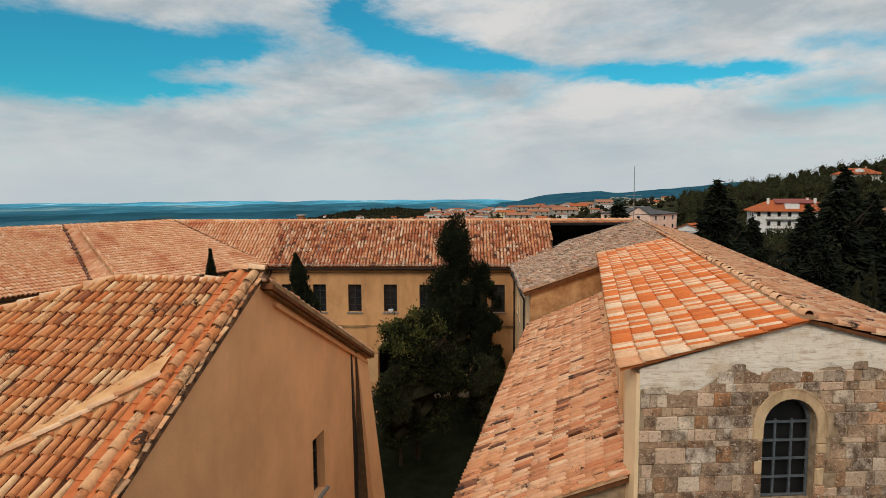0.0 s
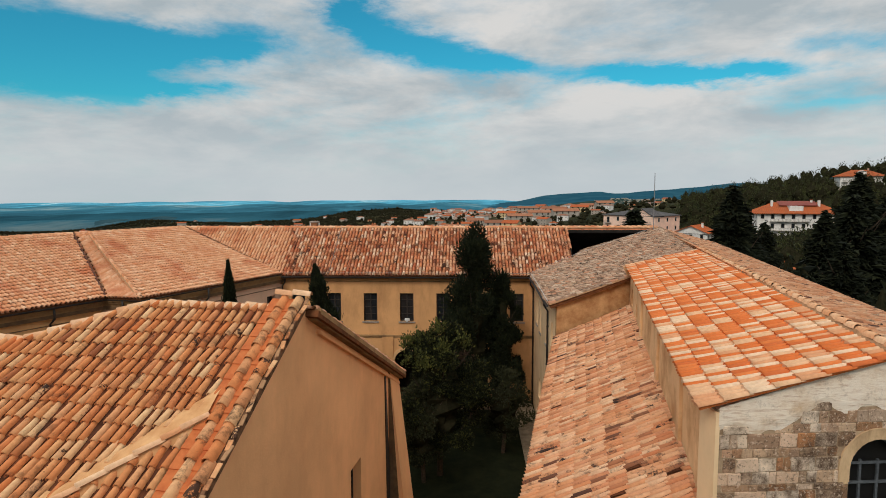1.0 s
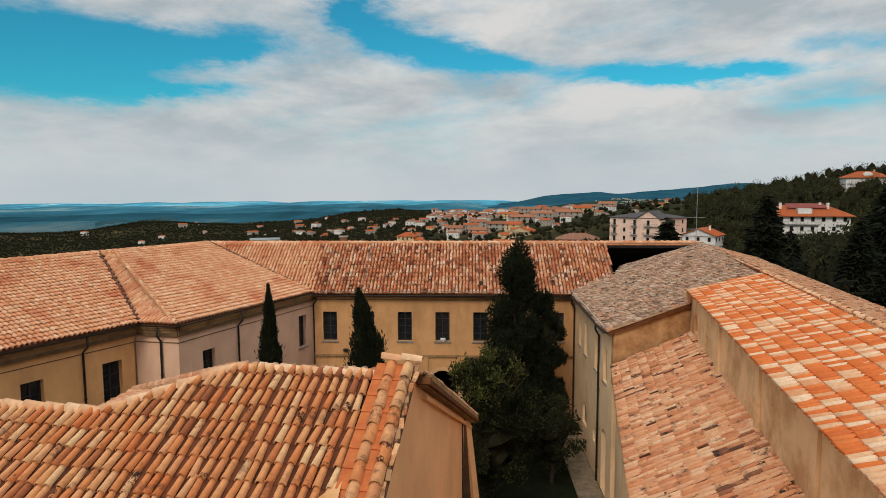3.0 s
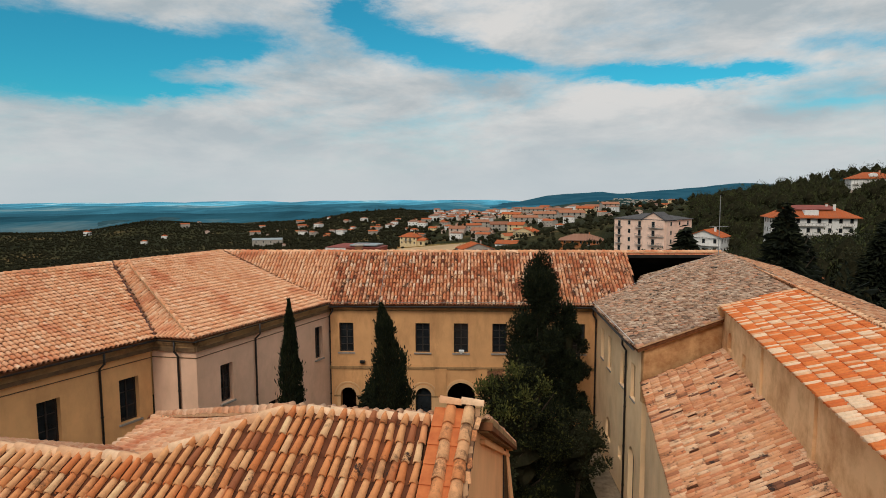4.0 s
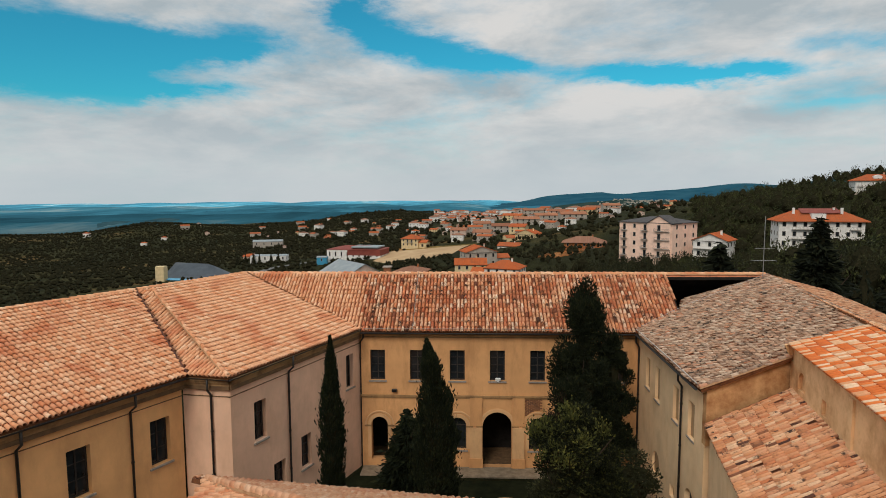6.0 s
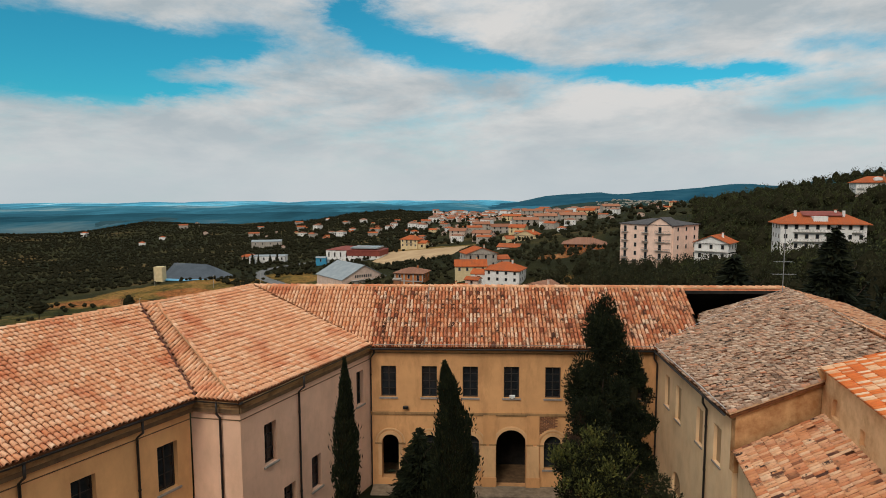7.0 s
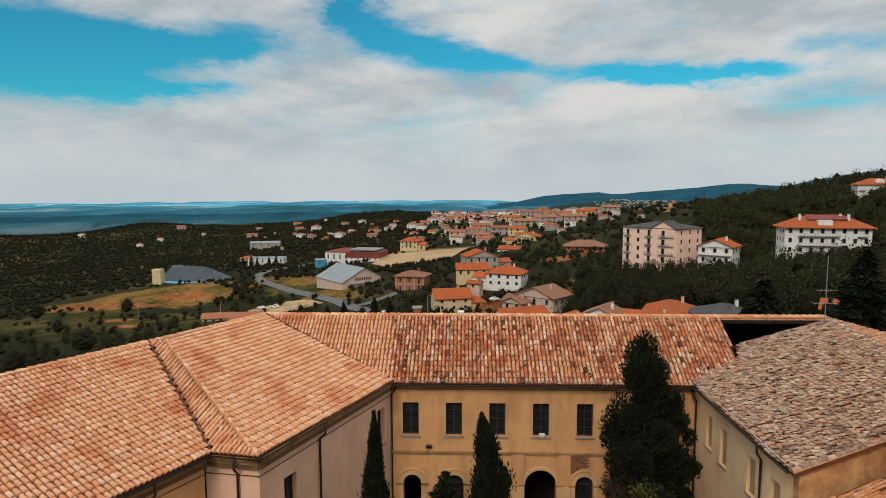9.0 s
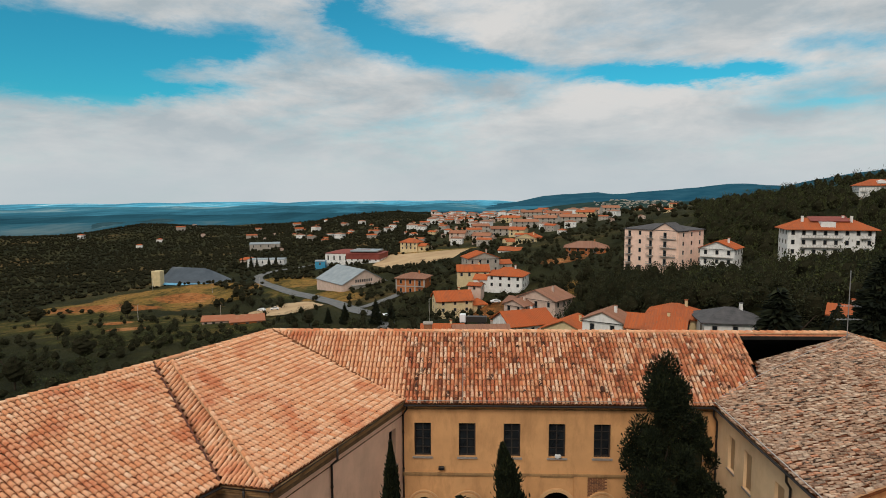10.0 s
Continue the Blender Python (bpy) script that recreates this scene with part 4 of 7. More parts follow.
wash_v, wash_f = [], []
for i in range(71):
    u = 0.01 + 7.0 * i / 70
    for k in range(5):
        z = wash_edge(u) + (under_tiles(u) - wash_edge(u)) * k / 4
        wash_v.append(GABLE_AT + gd * u + gn * (0.012 if k == 0 else 0.034) + Vector((0, 0, z)))
    wash_v.append(GABLE_AT + gd * u - gn * 0.02 + Vector((0, 0, wash_edge(u) + 0.01)))
    if i:
        k = 6 * i
        wash_f += [(k - 6 + j, k + j, k + j + 1, k - 5 + j) for j in range(4)] + [(k - 1, k + 5, k, k - 6)]
placed("whitewash", (wash_v, wash_f), LIMEWASH, gable, "worn whitewash with a ragged lower edge")
rnd = random.Random(5)
stone_shapes = {}
z = 6.9
while z < 10.95:
    h = rnd.choice((0.13, 0.18, 0.24, 0.28, 0.33))
    u = 0.02 + rnd.uniform(0, 0.1)
    while u < 6.9:
        w = rnd.choice((0.14, 0.20, 0.26, 0.34, 0.44, 0.62)) if h > 0.2 else rnd.choice((0.2, 0.34, 0.5))
        mid = (u + w / 2, z + h / 2)
        in_window = abs(mid[0] - 3.14) < 0.61 + w / 2 and mid[1] < 9.7
        if in_window and u < 2.38 and u + w > 2.38:
            w = max(0.12, round(2.50 - u, 2))
            mid, in_window = (u + w / 2, mid[1]), False
        in_window = in_window or z + h > 9.6 and math.hypot(max(0, abs(mid[0] - 3.14) - w / 2), max(0, mid[1] - h / 2 - 9.58)) < 0.60
        if not in_window and z + h * 0.6 < min(wash_edge(u + w * 0.2), wash_edge(u + w * 0.8)) + 0.1 and z + h < under_tiles(u) - 0.05 and z + h < under_tiles(u + w) - 0.05 and u + w < 7.0:
            key = (w, h, rnd.randrange(3))
            if key not in stone_shapes:
                v, f = bevel_box(0.006, w - 0.006, -0.024, 0.03, 0.006, h - 0.006, 0.012)
                q = random.Random(int(w * 100) * 31 + int(h * 100) * 7 + key[2])
                v = [(x + q.uniform(-0.016, 0.016), y + q.uniform(-0.007, 0.007), zz + q.uniform(-0.014, 0.014)) for x, y, zz in v]
                stone_shapes[key] = mesh_of("stone", v, f, STONE)
            s = child("stone", stone_shapes[key], gable)
            pos = GABLE_AT + gd * u + Vector((0, 0, z)) + gn * rnd.uniform(-0.014, 0.006)
            s.location = pos - world_of(gable)
            s.rotation_euler = (0, 0, math.atan2(gd.y, gd.x))
        u += w
    z += h
SURROUND = plaster("worn_window_surround", (0.68, 0.47, 0.27), (0.24, 0.13, 0.06), 1.1)
placed("corner_plaster", along(GP, GQ, -0.05, 0.03, -0.58, 0.026, 7.0, 10.7), CREAM_PLASTER, gable)
ring = placed("window_surround", arch_ring(GP, GQ, 3.14, 0.565, 9.55, 0.19, -0.12, 0.03, leg=0.25), SURROUND, gable, "worn plaster window surround")
placed("surround_rim", arch_ring(GP, GQ, 3.14, 0.757, 9.55, 0.03, -0.02, 0.04, leg=0.25), SURROUND, gable)
for s in (-1, 1):
    z = 7.4
    while z < 9.28:
        h = rnd.choice((0.2, 0.3, 0.38))
        h = min(h, 9.31 - z)
        w = rnd.uniform(0.15, 0.22) if s > 0 else rnd.uniform(0.10, 0.20)
        u = 3.14 + s * (0.57 + w / 2)
        v, f = bevel_box(-w / 2, w / 2, -0.035, 0.15, 0.006, h - 0.006, 0.02)
        jamb = local("jamb_stone", ([(x + rnd.uniform(-0.014, 0.014), y, zz + rnd.uniform(-0.01, 0.01)) for x, y, zz in v], f), SURROUND if rnd.random() < 0.55 else STONE, gable)
        jamb.location = GABLE_AT + gd * u + Vector((0, 0, z)) - world_of(gable)
        jamb.rotation_euler = (0, 0, math.atan2(gd.y, gd.x))
        z += h
cwin = placed("church_window", along(GP, GQ, 2.56, 3.72, -0.34, -0.32, 7.9, 10.15), OLD_GLASS, ch)
for i in range(4):
    u = 2.61 + i * 1.06 / 3
    placed("grille_bar", along(GP, GQ, u - 0.022, u + 0.022, -0.24, -0.2, 7.95, 9.62), IRON, cwin)
for i in range(5):
    zz = 8.0 + i * 0.39
    placed("grille_bar", along(GP, GQ, 2.58, 3.70, -0.23, -0.19, zz - 0.022, zz + 0.022), IRON, cwin)
placed("lunette_frame", arch_ring(GP, GQ, 3.14, 0.49, 9.57, 0.07, -0.26, -0.2), IRON, cwin)
placed("sill", along(GP, GQ, 2.4, 3.68, -0.3, 0.09, 7.86, 7.94), SILL, cwin)

CL_P, CL_Q = (6.72, 30.6), (3.34, 11.95)
cler = placed("clerestory_wall", wall_geo(CL_P, CL_Q, 6.5, 10.95, 0.5, [(1.0, 1.75, 9.35, 9.75, True), (3.5, 4.0, 9.2, 9.8, False)]), CHURCH_PLASTER, ch)
placed("blind_niche", along(CL_P, CL_Q, 0.9, 4.1, -0.3, -0.14, 9.1, 10.3), CHURCH_PLASTER, cler)
for u in (6.1, 11.2, 15.6):
    placed("pilaster", along(CL_P, CL_Q, u - 0.18, u + 0.18, 0.002, 0.09, 7.5, 10.7), CHURCH_PLASTER, cler)
placed("corner_pilaster", along(CL_P, CL_Q, 17.7, 18.94, 0.002, 0.05, 7.5, 10.72), CHURCH_PLASTER, cler)
roof = placed("nave_roof", prism([(6.9, 30.5, 10.9), (3.5, 12.0, 10.7), (6.6, 12.2, 10.9), (9.8, 30.5, 10.9)], (0, 0, 0.05)), INDOOR_SHADE, ch)
CH_FAR, CH_NEAR = (6.42, 30.25, 11.12), (2.90, 11.48, 10.86)
APEX, RIDGE_FAR = (6.63, 11.85, 11.76), (10.15, 30.8, 11.86)
tile_roof(roof, [CH_FAR, CH_NEAR, APEX, RIDGE_FAR], CHURCH_TILE, 0.19, 0.47, r=0.086, focus=(4.5, 13, 11.2), seed=41, wobble=0.8, tall=0.75, lift=0.018, rim=0.07, verge=Vector(APEX) - Vector(CH_NEAR), channel=CHURCH_TILE, slab=0.05, bed=rough_paint("orange_bed", (0.50, 0.13, 0.035), (0.62, 0.18, 0.05), 4, 0.9, 0.1, coord="Position"))
tile_roof(roof, [(10.35, 12.25, 10.80), (16.6, 45.6, 10.90), (12.5, 45.0, RW_RIDGE + 0.15), APEX], AISLE_TILE, 0.21, 0.40, focus=(8, 14, 11.4), seed=42, singles=150, slab=0.06, verge=Vector(APEX) - Vector((10.35, 12.25, 10.80)))
ridge_row(roof, (6.61, 11.8, 11.80), (10.15, 30.8, 11.90), RIDGE_CLAY, 0.10, 0.44, 11)
placed("far_verge", prism([(6.3, 30.3, 11.05), (10.1, 30.85, 11.8), (10.1, 30.85, 11.3), (6.5, 30.3, 10.6)], (0, 0.1, 0)), CHURCH_PLASTER, roof)
placed("right_wall", wall_geo((9.95, 12.4), (16.0, 45.4), 0, 10.8, 0.5, []), CREAM_PLASTER, ch)

aisle = placed("aisle_roof", prism([(3.2, 30.1, 7.2), (0.0, 12.0, 7.0), (3.2, 12.0, 7.3), (6.4, 30.2, 7.3)], (0, 0, 0.05)), INDOOR_SHADE, ch)
tile_roof(aisle, [(2.95, 30.15, 7.52), (-0.56, 11.55, 7.36), (3.28, 11.9, 8.52), (6.66, 30.3, 9.12)], AISLE_TILE, 0.19, 0.42, r=0.08, focus=(2, 15, 8), seed=43, wobble=0.75, tall=0.8, lift=0.026, missing=0.008, rim=0.05, verge=(3.84, 0.35, 1.1))
ridge_row(aisle, (-0.52, 11.62, 7.42), (3.2, 11.95, 8.5), AISLE_TILE, 0.09, 0.36, 14, name="verge_tile")
placed("aisle_wall", wall_geo((3.28, 30.34), (-0.22, 11.8), -0.3, 7.35, 0.5, []), CREAM_PLASTER, ch)
placed("aisle_front", prism([(-0.22, 11.78, 0), (3.32, 12.1, 0), (3.32, 12.1, 8.3), (-0.22, 11.78, 7.3)], (0, 0.5, 0)), STONE_MORTAR, ch)

# ---------------------------------------------------------------- near wing with the gable
nb = thing("gabled_wing", "brown plastered gabled wing with multicoloured clay tile roof", "building", (-8, 14, 0), group="monastery buildings")
dv, nv = Vector((0.1333, 0.9911, 0)), Vector((0.9911, -0.1333, 0))
A0 = Vector((-4.78, 13.32, 12.38))
SF, SB = radians(29), radians(26)


def front(a, s, up=0.0):
    """A place on the front slope: a metres from the gable, s metres down from the ridge."""
    return A0 - nv * a - dv * (s * math.cos(SF)) + Vector((0, 0, -s * math.sin(SF))) + Vector((0, 0, up))


def rear(a, s, up=0.0):
    return A0 - nv * a + dv * (s * math.cos(SB)) + Vector((0, 0, -s * math.sin(SB))) + Vector((0, 0, up))


NP, NQ = A0 - dv * 8.2, A0 + dv * 7.75
nwall = placed("gable_wall", wall_geo(NP, NQ, -1, 8.5, 0.5, [(10.92, 11.78, 5.55, 7.33, False)]), TERRA_PLASTER, nb)
tri = [A0 - dv * 7.2 + Vector((0, 0, 8.5 - 12.38)), A0 + dv * 7.75 + Vector((0, 0, 8.5 - 12.38)), A0 + Vector((0, 0, -0.12))]
placed("gable_top", prism(tri, -nv * 0.5), TERRA_PLASTER, nb)
window_in(nb, NP, NQ, 10.92, 11.78, 5.55, 7.33, 0.24, (1, 2))
# stepped moulding under the rear verge
for k, (drop, out, w) in enumerate(((0.06, 0.30, 0.12), (0.2, 0.2, 0.12), (0.42, 0.1, 0.1))):
    a, b = rear(0, 0.15 + 0.5 * (k == 2), -drop), rear(0, 8.55, -drop)
    placed("verge_moulding", prism([a, b, b - Vector((0, 0, w)), a - Vector((0, 0, w))], nv * out), CORNICE if k < 2 else TERRA_PLASTER, nb)
# battered corner buttress
bt = [A0 + dv * 6.55 + Vector((0, 0, 9.0 - 12.38)), A0 + dv * 7.7 + Vector((0, 0, 8.4 - 12.38))]
bb = [A0 + dv * 6.45 + nv * 0.02 + Vector((0, 0, -12.6)), A0 + dv * 7.85 + nv * 0.02 + Vector((0, 0, -12.6))]
v = [bt[0], bt[1], bt[1] + nv * 0.04, bt[0] + nv * 0.04, bb[0], bb[1], bb[1] + nv * 0.95, bb[0] + nv * 0.95]
placed("corner_buttress", (v, [(0, 1, 2, 3), (7, 6, 5, 4), (3, 2, 6, 7), (0, 3, 7, 4), (1, 5, 6, 2), (0, 4, 5, 1)]), TERRA_PLASTER, nb)
# dark wedge added on the wall to paint the shadow beside the buttress
wedge = [A0 + dv * 6.05 + Vector((0, 0, 9.0 - 12.38)), A0 + dv * 6.12 + Vector((0, 0, 9.0 - 12.38)), A0 + dv * 7.05 + Vector((0, 0, -12.4)), A0 + dv * 6.3 + Vector((0, 0, -12.4))]
placed("dark_joint", prism([p + nv * 0.004 for p in wedge], nv * 0.03), PIPE, nb)
# dark sheet over the buttress's near side
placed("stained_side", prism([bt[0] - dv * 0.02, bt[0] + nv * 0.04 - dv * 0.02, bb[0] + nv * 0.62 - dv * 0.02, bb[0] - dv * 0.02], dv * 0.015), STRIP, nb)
placed("rear_wall", wall_geo(A0 + dv * 7.7, A0 + dv * 7.7 - nv * 11.5, -1, 8.6, 0.4, []), TERRA_PLASTER, nb)
placed("west_wall", wall_geo(A0 + dv * 7.0 - nv * 11.4, A0 - dv * 8 - nv * 14, -1, 8.5, 0.4, []), TERRA_PLASTER, nb)
roof = placed("roof", prism([front(0.4, 7.8, -0.25), front(13.5, 7.8, -0.25), front(13.5, 2.5, -0.25), front(0.4, 2.5, -0.25)], (0, 0, -0.05)), INDOOR_SHADE, nb)
# channel and bed darkened further to paint the shade between the cover rows
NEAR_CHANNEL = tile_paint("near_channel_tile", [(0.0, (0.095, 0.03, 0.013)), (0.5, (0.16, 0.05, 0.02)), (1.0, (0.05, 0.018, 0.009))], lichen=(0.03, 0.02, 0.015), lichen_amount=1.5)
tile_roof(roof, [front(15, 9.2), front(0.76, 9.2), front(0.76, 0.18), front(3.55, 0.18), front(5.75, 1.47), front(15, 1.52)], NEAR_TILE, 0.198, 0.385, r=0.069, focus=front(3.5, 1.5), seed=51, wobble=1.2, channel=NEAR_CHANNEL, bed=rough_paint("shaded_tile_bed", (0.035, 0.014, 0.008), (0.09, 0.035, 0.016), 5.0, 0.95, 0.1, coord="Position"))
tile_roof(roof, [rear(-0.3, 8.7, -0.1), rear(12.6, 8.7, -0.1), rear(3.6, 0.05, -0.12), rear(-0.3, 0.05, -0.12)], PALE_TILE, 0.212, 0.37, focus=rear(1, 0.5), seed=52, singles=100, wobble=1.4)
J, FB, VAL, PK = front(3.6, 0.13, -0.12), front(5.75, 1.45, -0.12), Vector((-14.3, 17.6, 9.62)), rear(11.3, 7.4, -0.1)
tile_roof(roof, [PK, VAL, FB, J], PALE_TILE, 0.22, 0.37, focus=J, seed=53, singles=100, wobble=2.0, level=True)
tile_roof(roof, [VAL, VAL - nv * 5.5 - dv * 0.1, front(15, 1.45, -0.12), FB], PALE_TILE, 0.212, 0.37, focus=FB, seed=54, singles=80, wobble=1.6, level=True)
ridge_row(roof, front(3.6, 0.13, -0.09), front(0.72, 0.13, -0.09), RIDGE_CLAY, 0.11, 0.46, 15)
ridge_row(roof, FB + Vector((0, 0, 0.05)), J + Vector((0, 0, 0.05)), RIDGE_CLAY, 0.11, 0.46, 16)
ridge_row(roof, front(14.8, 1.45, -0.07), FB + Vector((0, 0, 0.05)), RIDGE_CLAY, 0.11, 0.46, 17)
ridge_row(roof, PK + Vector((0, 0, 0.04)), J + Vector((0, 0, 0.04)), PALE_TILE, 0.11, 0.4, 18)
# raised verge beside the gable: a clay channel and two rows of covers
vd = (front(0, 1) - front(0, 0)).normalized()
vn = nv.cross(-vd) * -1
for a in (0.45, 0.13):
    ridge_row(roof, front(a, 9.0, 0.05), front(a, 0.02, 0.05), VERGE_TILE, 0.114, 0.375, 19 + int(a * 10), bed=False, name="verge_tile")
CHANNEL = rough_paint("orange_channel_tile", (0.42, 0.10, 0.03), (0.56, 0.17, 0.052), 5, 0.8, 0.2, coord="Position")
one = mesh_of("channel_tile", *prism([(-0.10, 0, 0.075), (-0.055, 0, 0.012), (0.0, 0, 0.0), (0.055, 0, 0.012), (0.10, 0, 0.075)], (0, 0.44, -0.025)), CHANNEL)
turn = Matrix((nv, -vd, nv.cross(-vd))).transposed().to_4x4()
for a in (0.645, 0.28):
    for i in range(23):
        ob = child("channel_tile", one, roof)
        ob.matrix_basis = Matrix.Translation(front(a, 0.42 + 0.385 * i, 0.035) - world_of(roof)) @ turn
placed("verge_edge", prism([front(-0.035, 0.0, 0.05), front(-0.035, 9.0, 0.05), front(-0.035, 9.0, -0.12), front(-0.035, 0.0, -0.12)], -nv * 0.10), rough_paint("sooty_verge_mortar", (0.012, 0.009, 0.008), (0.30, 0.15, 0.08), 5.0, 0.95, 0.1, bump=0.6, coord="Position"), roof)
# broken slips of tile bedded along the edge
slip_rng = random.Random(31)
for i in range(34):
    p = front(-0.03 + slip_rng.uniform(-0.012, 0.02), 0.15 + 0.26 * i + slip_rng.uniform(-0.05, 0.05), 0.03)
    slip = local("edge_slip", bevel_box(-0.045, 0.045, 0, slip_rng.uniform(0.14, 0.30), 0, 0.03, 0.008), VERGE_TILE if i % 3 else MORTAR, roof)
    slip.matrix_basis = Matrix.Translation(p - world_of(roof)) @ turn @ Matrix.Rotation(slip_rng.uniform(-0.18, 0.18), 4, "Z") @ Matrix.Rotation(slip_rng.uniform(-0.3, 0.3), 4, "Y")
# cap tiles where the verge meets the ridge
for a in (0.42, 0.02):
    ridge_row(roof, front(a + 0.24, -0.02, 0.14), front(a - 0.12, -0.02, 0.14), RIDGE_CLAY, 0.085, 0.36, 23, bed=False, name="cap_tile")
# slanting water stop across the slope: a mortar fillet that rises to a crest of narrow tiles
cr0, cr1 = (0.60, 3.20), (4.1, 7.0)
fv, ff = [], []
for i in range(41):
    u = i / 40
    a, b = cr0[0] + (cr1[0] - cr0[0]) * u, cr0[1] + (cr1[1] - cr0[1]) * u
    wide = max(0.26, 0.66 * (1 - 1.3 * u)) + 0.05 * math.sin(i * 1.9) + 0.03 * math.sin(i * 4.3)
    fv += [front(a + 0.08, b - wide, 0.10 + 0.025 * math.sin(i * 3.1)), front(a + 0.04, b - wide * 0.5, 0.15 + 0.012 * math.sin(i * 5.2)), front(a, b + 0.06, 0.18 + 0.012 * math.sin(i * 2.7)), front(a - 0.02, b + 0.20, -0.02)]
    if i:
        k = 4 * i
        ff += [(k - 4 + j, k - 3 + j, k + 1 + j, k + j) for j in range(3)]
placed("mortar_fillet", (fv, ff), rough_paint("pale_fillet_mortar", (0.50, 0.235, 0.095), (0.72, 0.42, 0.20), 2.2, 0.95, 0.1, bump=0.5, coord="Position"), roof, "pale sun-bleached mortar fillet")
ridge_row(roof, front(cr1[0], cr1[1] + 0.09, 0.14), front(cr0[0], cr0[1] + 0.09, 0.14), RIDGE_CLAY, 0.06, 0.44, 25, bed=False, name="slant_tile")

# ---------------------------------------------------------------- ground
HILLS = [-26.0, -21.4, -7.5, 50.3, 25.3, -3.6, 45.2, 16.4, 20.7, -13.9, -10.2, -11.5, -10.2, -17.4, -0.5, -7.1, 2.5, 10.8, -19.1, -17.4, 3.8,
         -2.6, 8.5, 33.8, -11.8, -1.3, 10.3, 3.0, -11.3, 9.8, -12.7, -8.9, 9.9, 2.6, 0.7, 9.0, -5.8, -3.4, 5.4, -12.5, 8.4]
SPREAD = np.array([(x, y, s) for s, xs, ys in ((700, (-900, 0, 900), (-500, 500, 1500)), (220, (-400, -150, 100, 350), (-100, 200, 500, 850)), (75, (-100, -30, 40, 110), (40, 130, 250, 350)))
                   for x in xs for y in ys], float)


VIEW_DIPS = ((32, 146, -17.0, 16), (39, 154, -16.8, 16), (48, 143, -15.0, 18), (24, 156, -17.1, 14), (19, 184, -25.8, 16), (7, 196, -27.2, 16), (18, 232, -28.8, 16), (8, 230, -28.8, 14), (-17, 258, -31.5, 14), (8, 277, -24.0, 15), (62, 374, -21.2, 20), (-4, 314, -22.3, 16), (-8, 296, -22.2, 14))
RIDGE_AZ = (-1.0, -0.677, -0.613, -0.579, -0.543, -0.505, -0.475, -0.436, -0.361, -0.309, -0.265, -0.21, -0.173, -0.08, 0.0)
RIDGE_EL = (-0.064, -0.066, -0.067, -0.062, -0.054, -0.048, -0.050, -0.055, -0.063, -0.058, -0.052, -0.042, -0.039, -0.037, -0.030)


def ground(x, y):
    """Height of the land: soft hills of three sizes round the level terrace of the monastery."""
    g = -50 + float((np.array(HILLS) * np.exp(-((x - SPREAD[:, 0]) ** 2 + (y - SPREAD[:, 1]) ** 2) / (2 * SPREAD[:, 2] ** 2))).sum())
    rr = math.hypot(x + 5, y - 25)
    k = min(1.0, max(0.0, (rr - 36) / 30))
    k = k * k * (3 - 2 * k)
    f = min(1.0, max(0.0, (rr - 1300) / 900))
    g = g * (1 - f) + -57.0 * f
    # a wooded ridge across the valley, its crest fitted by direction to the camera's view
    az, far_r = math.atan2(x + 10, y - 9), math.hypot(x + 10, y - 9)
    if -1.2 < az < 0.0 and 600 < far_r < 1700:
        w = math.exp(-((far_r - 1150) / 190) ** 2) * min(1.0, max(0.0, -az / 0.1 - 0.1)) * min(1.0, (az + 1.2) / 0.2)
        g = g * (1 - w) + (21.5 + 1150 * float(np.interp(az, RIDGE_AZ, RIDGE_EL))) * w
    # slope lowered before the nearer houses, so that their walls show in the camera's view
    if -40 < x < 80 and 130 < y < 410:
        for px, py, pz, pr in VIEW_DIPS:
            w = math.exp(-((x - px) ** 2 + (y - py) ** 2) / (pr * pr))
            g += min(1.0, 1.5 * w) * (min(g, pz - 2.0) - g)
    bumps = noise.noise(Vector((x / 60, y / 60, 0))) * 2.2 * min(1, rr / 200) + noise.noise(Vector((x / 260, y / 260, 5))) * (9.0 + 9.0 * f) * min(1, max(0, (rr - 500) / 600))
    return min(0.25 * (1 - k) + (g + bumps) * k, 1e3 if rr < 2600 else -50.0 - 0.0022 * (rr - 2600))


# Patches of open ground on the slopes: x, y, half widths, kind (0 dry grass, 1 bare red earth, 2 green-yellow meadow)
PATCHES = ((-236, 350, 36, 22, 0), (-215, 385, 38, 34, 0), (-186, 418, 36, 24, 0), (-178, 378, 26, 36, 0), (-232, 348, 27, 13, 1), (-190, 378, 20, 18, 1), (-206, 344, 18, 9, 1),
           (-165, 280, 62, 42, 2), (-130, 235, 44, 40, 2), (-215, 300, 40, 40, 2), (-160, 262, 9, 6, 1), (-180, 288, 9, 7, 1), (-118, 400, 26, 34, 2), (-105, 372, 18, 20, 2), (-112, 416, 16, 14, 0),
           (-2, 254, 12, 14, 1), (30, 262, 10, 14, 0), (44, 330, 14, 12, 1), (-74, 330, 12, 18, 0), (100, 215, 16, 12, 2), (140, 205, 12, 10, 2), (-110, 300, 22, 26, 0), (-142, 442, 20, 18, 0), (-90, 350, 14, 18, 0), (-125, 420, 18, 20, 0))


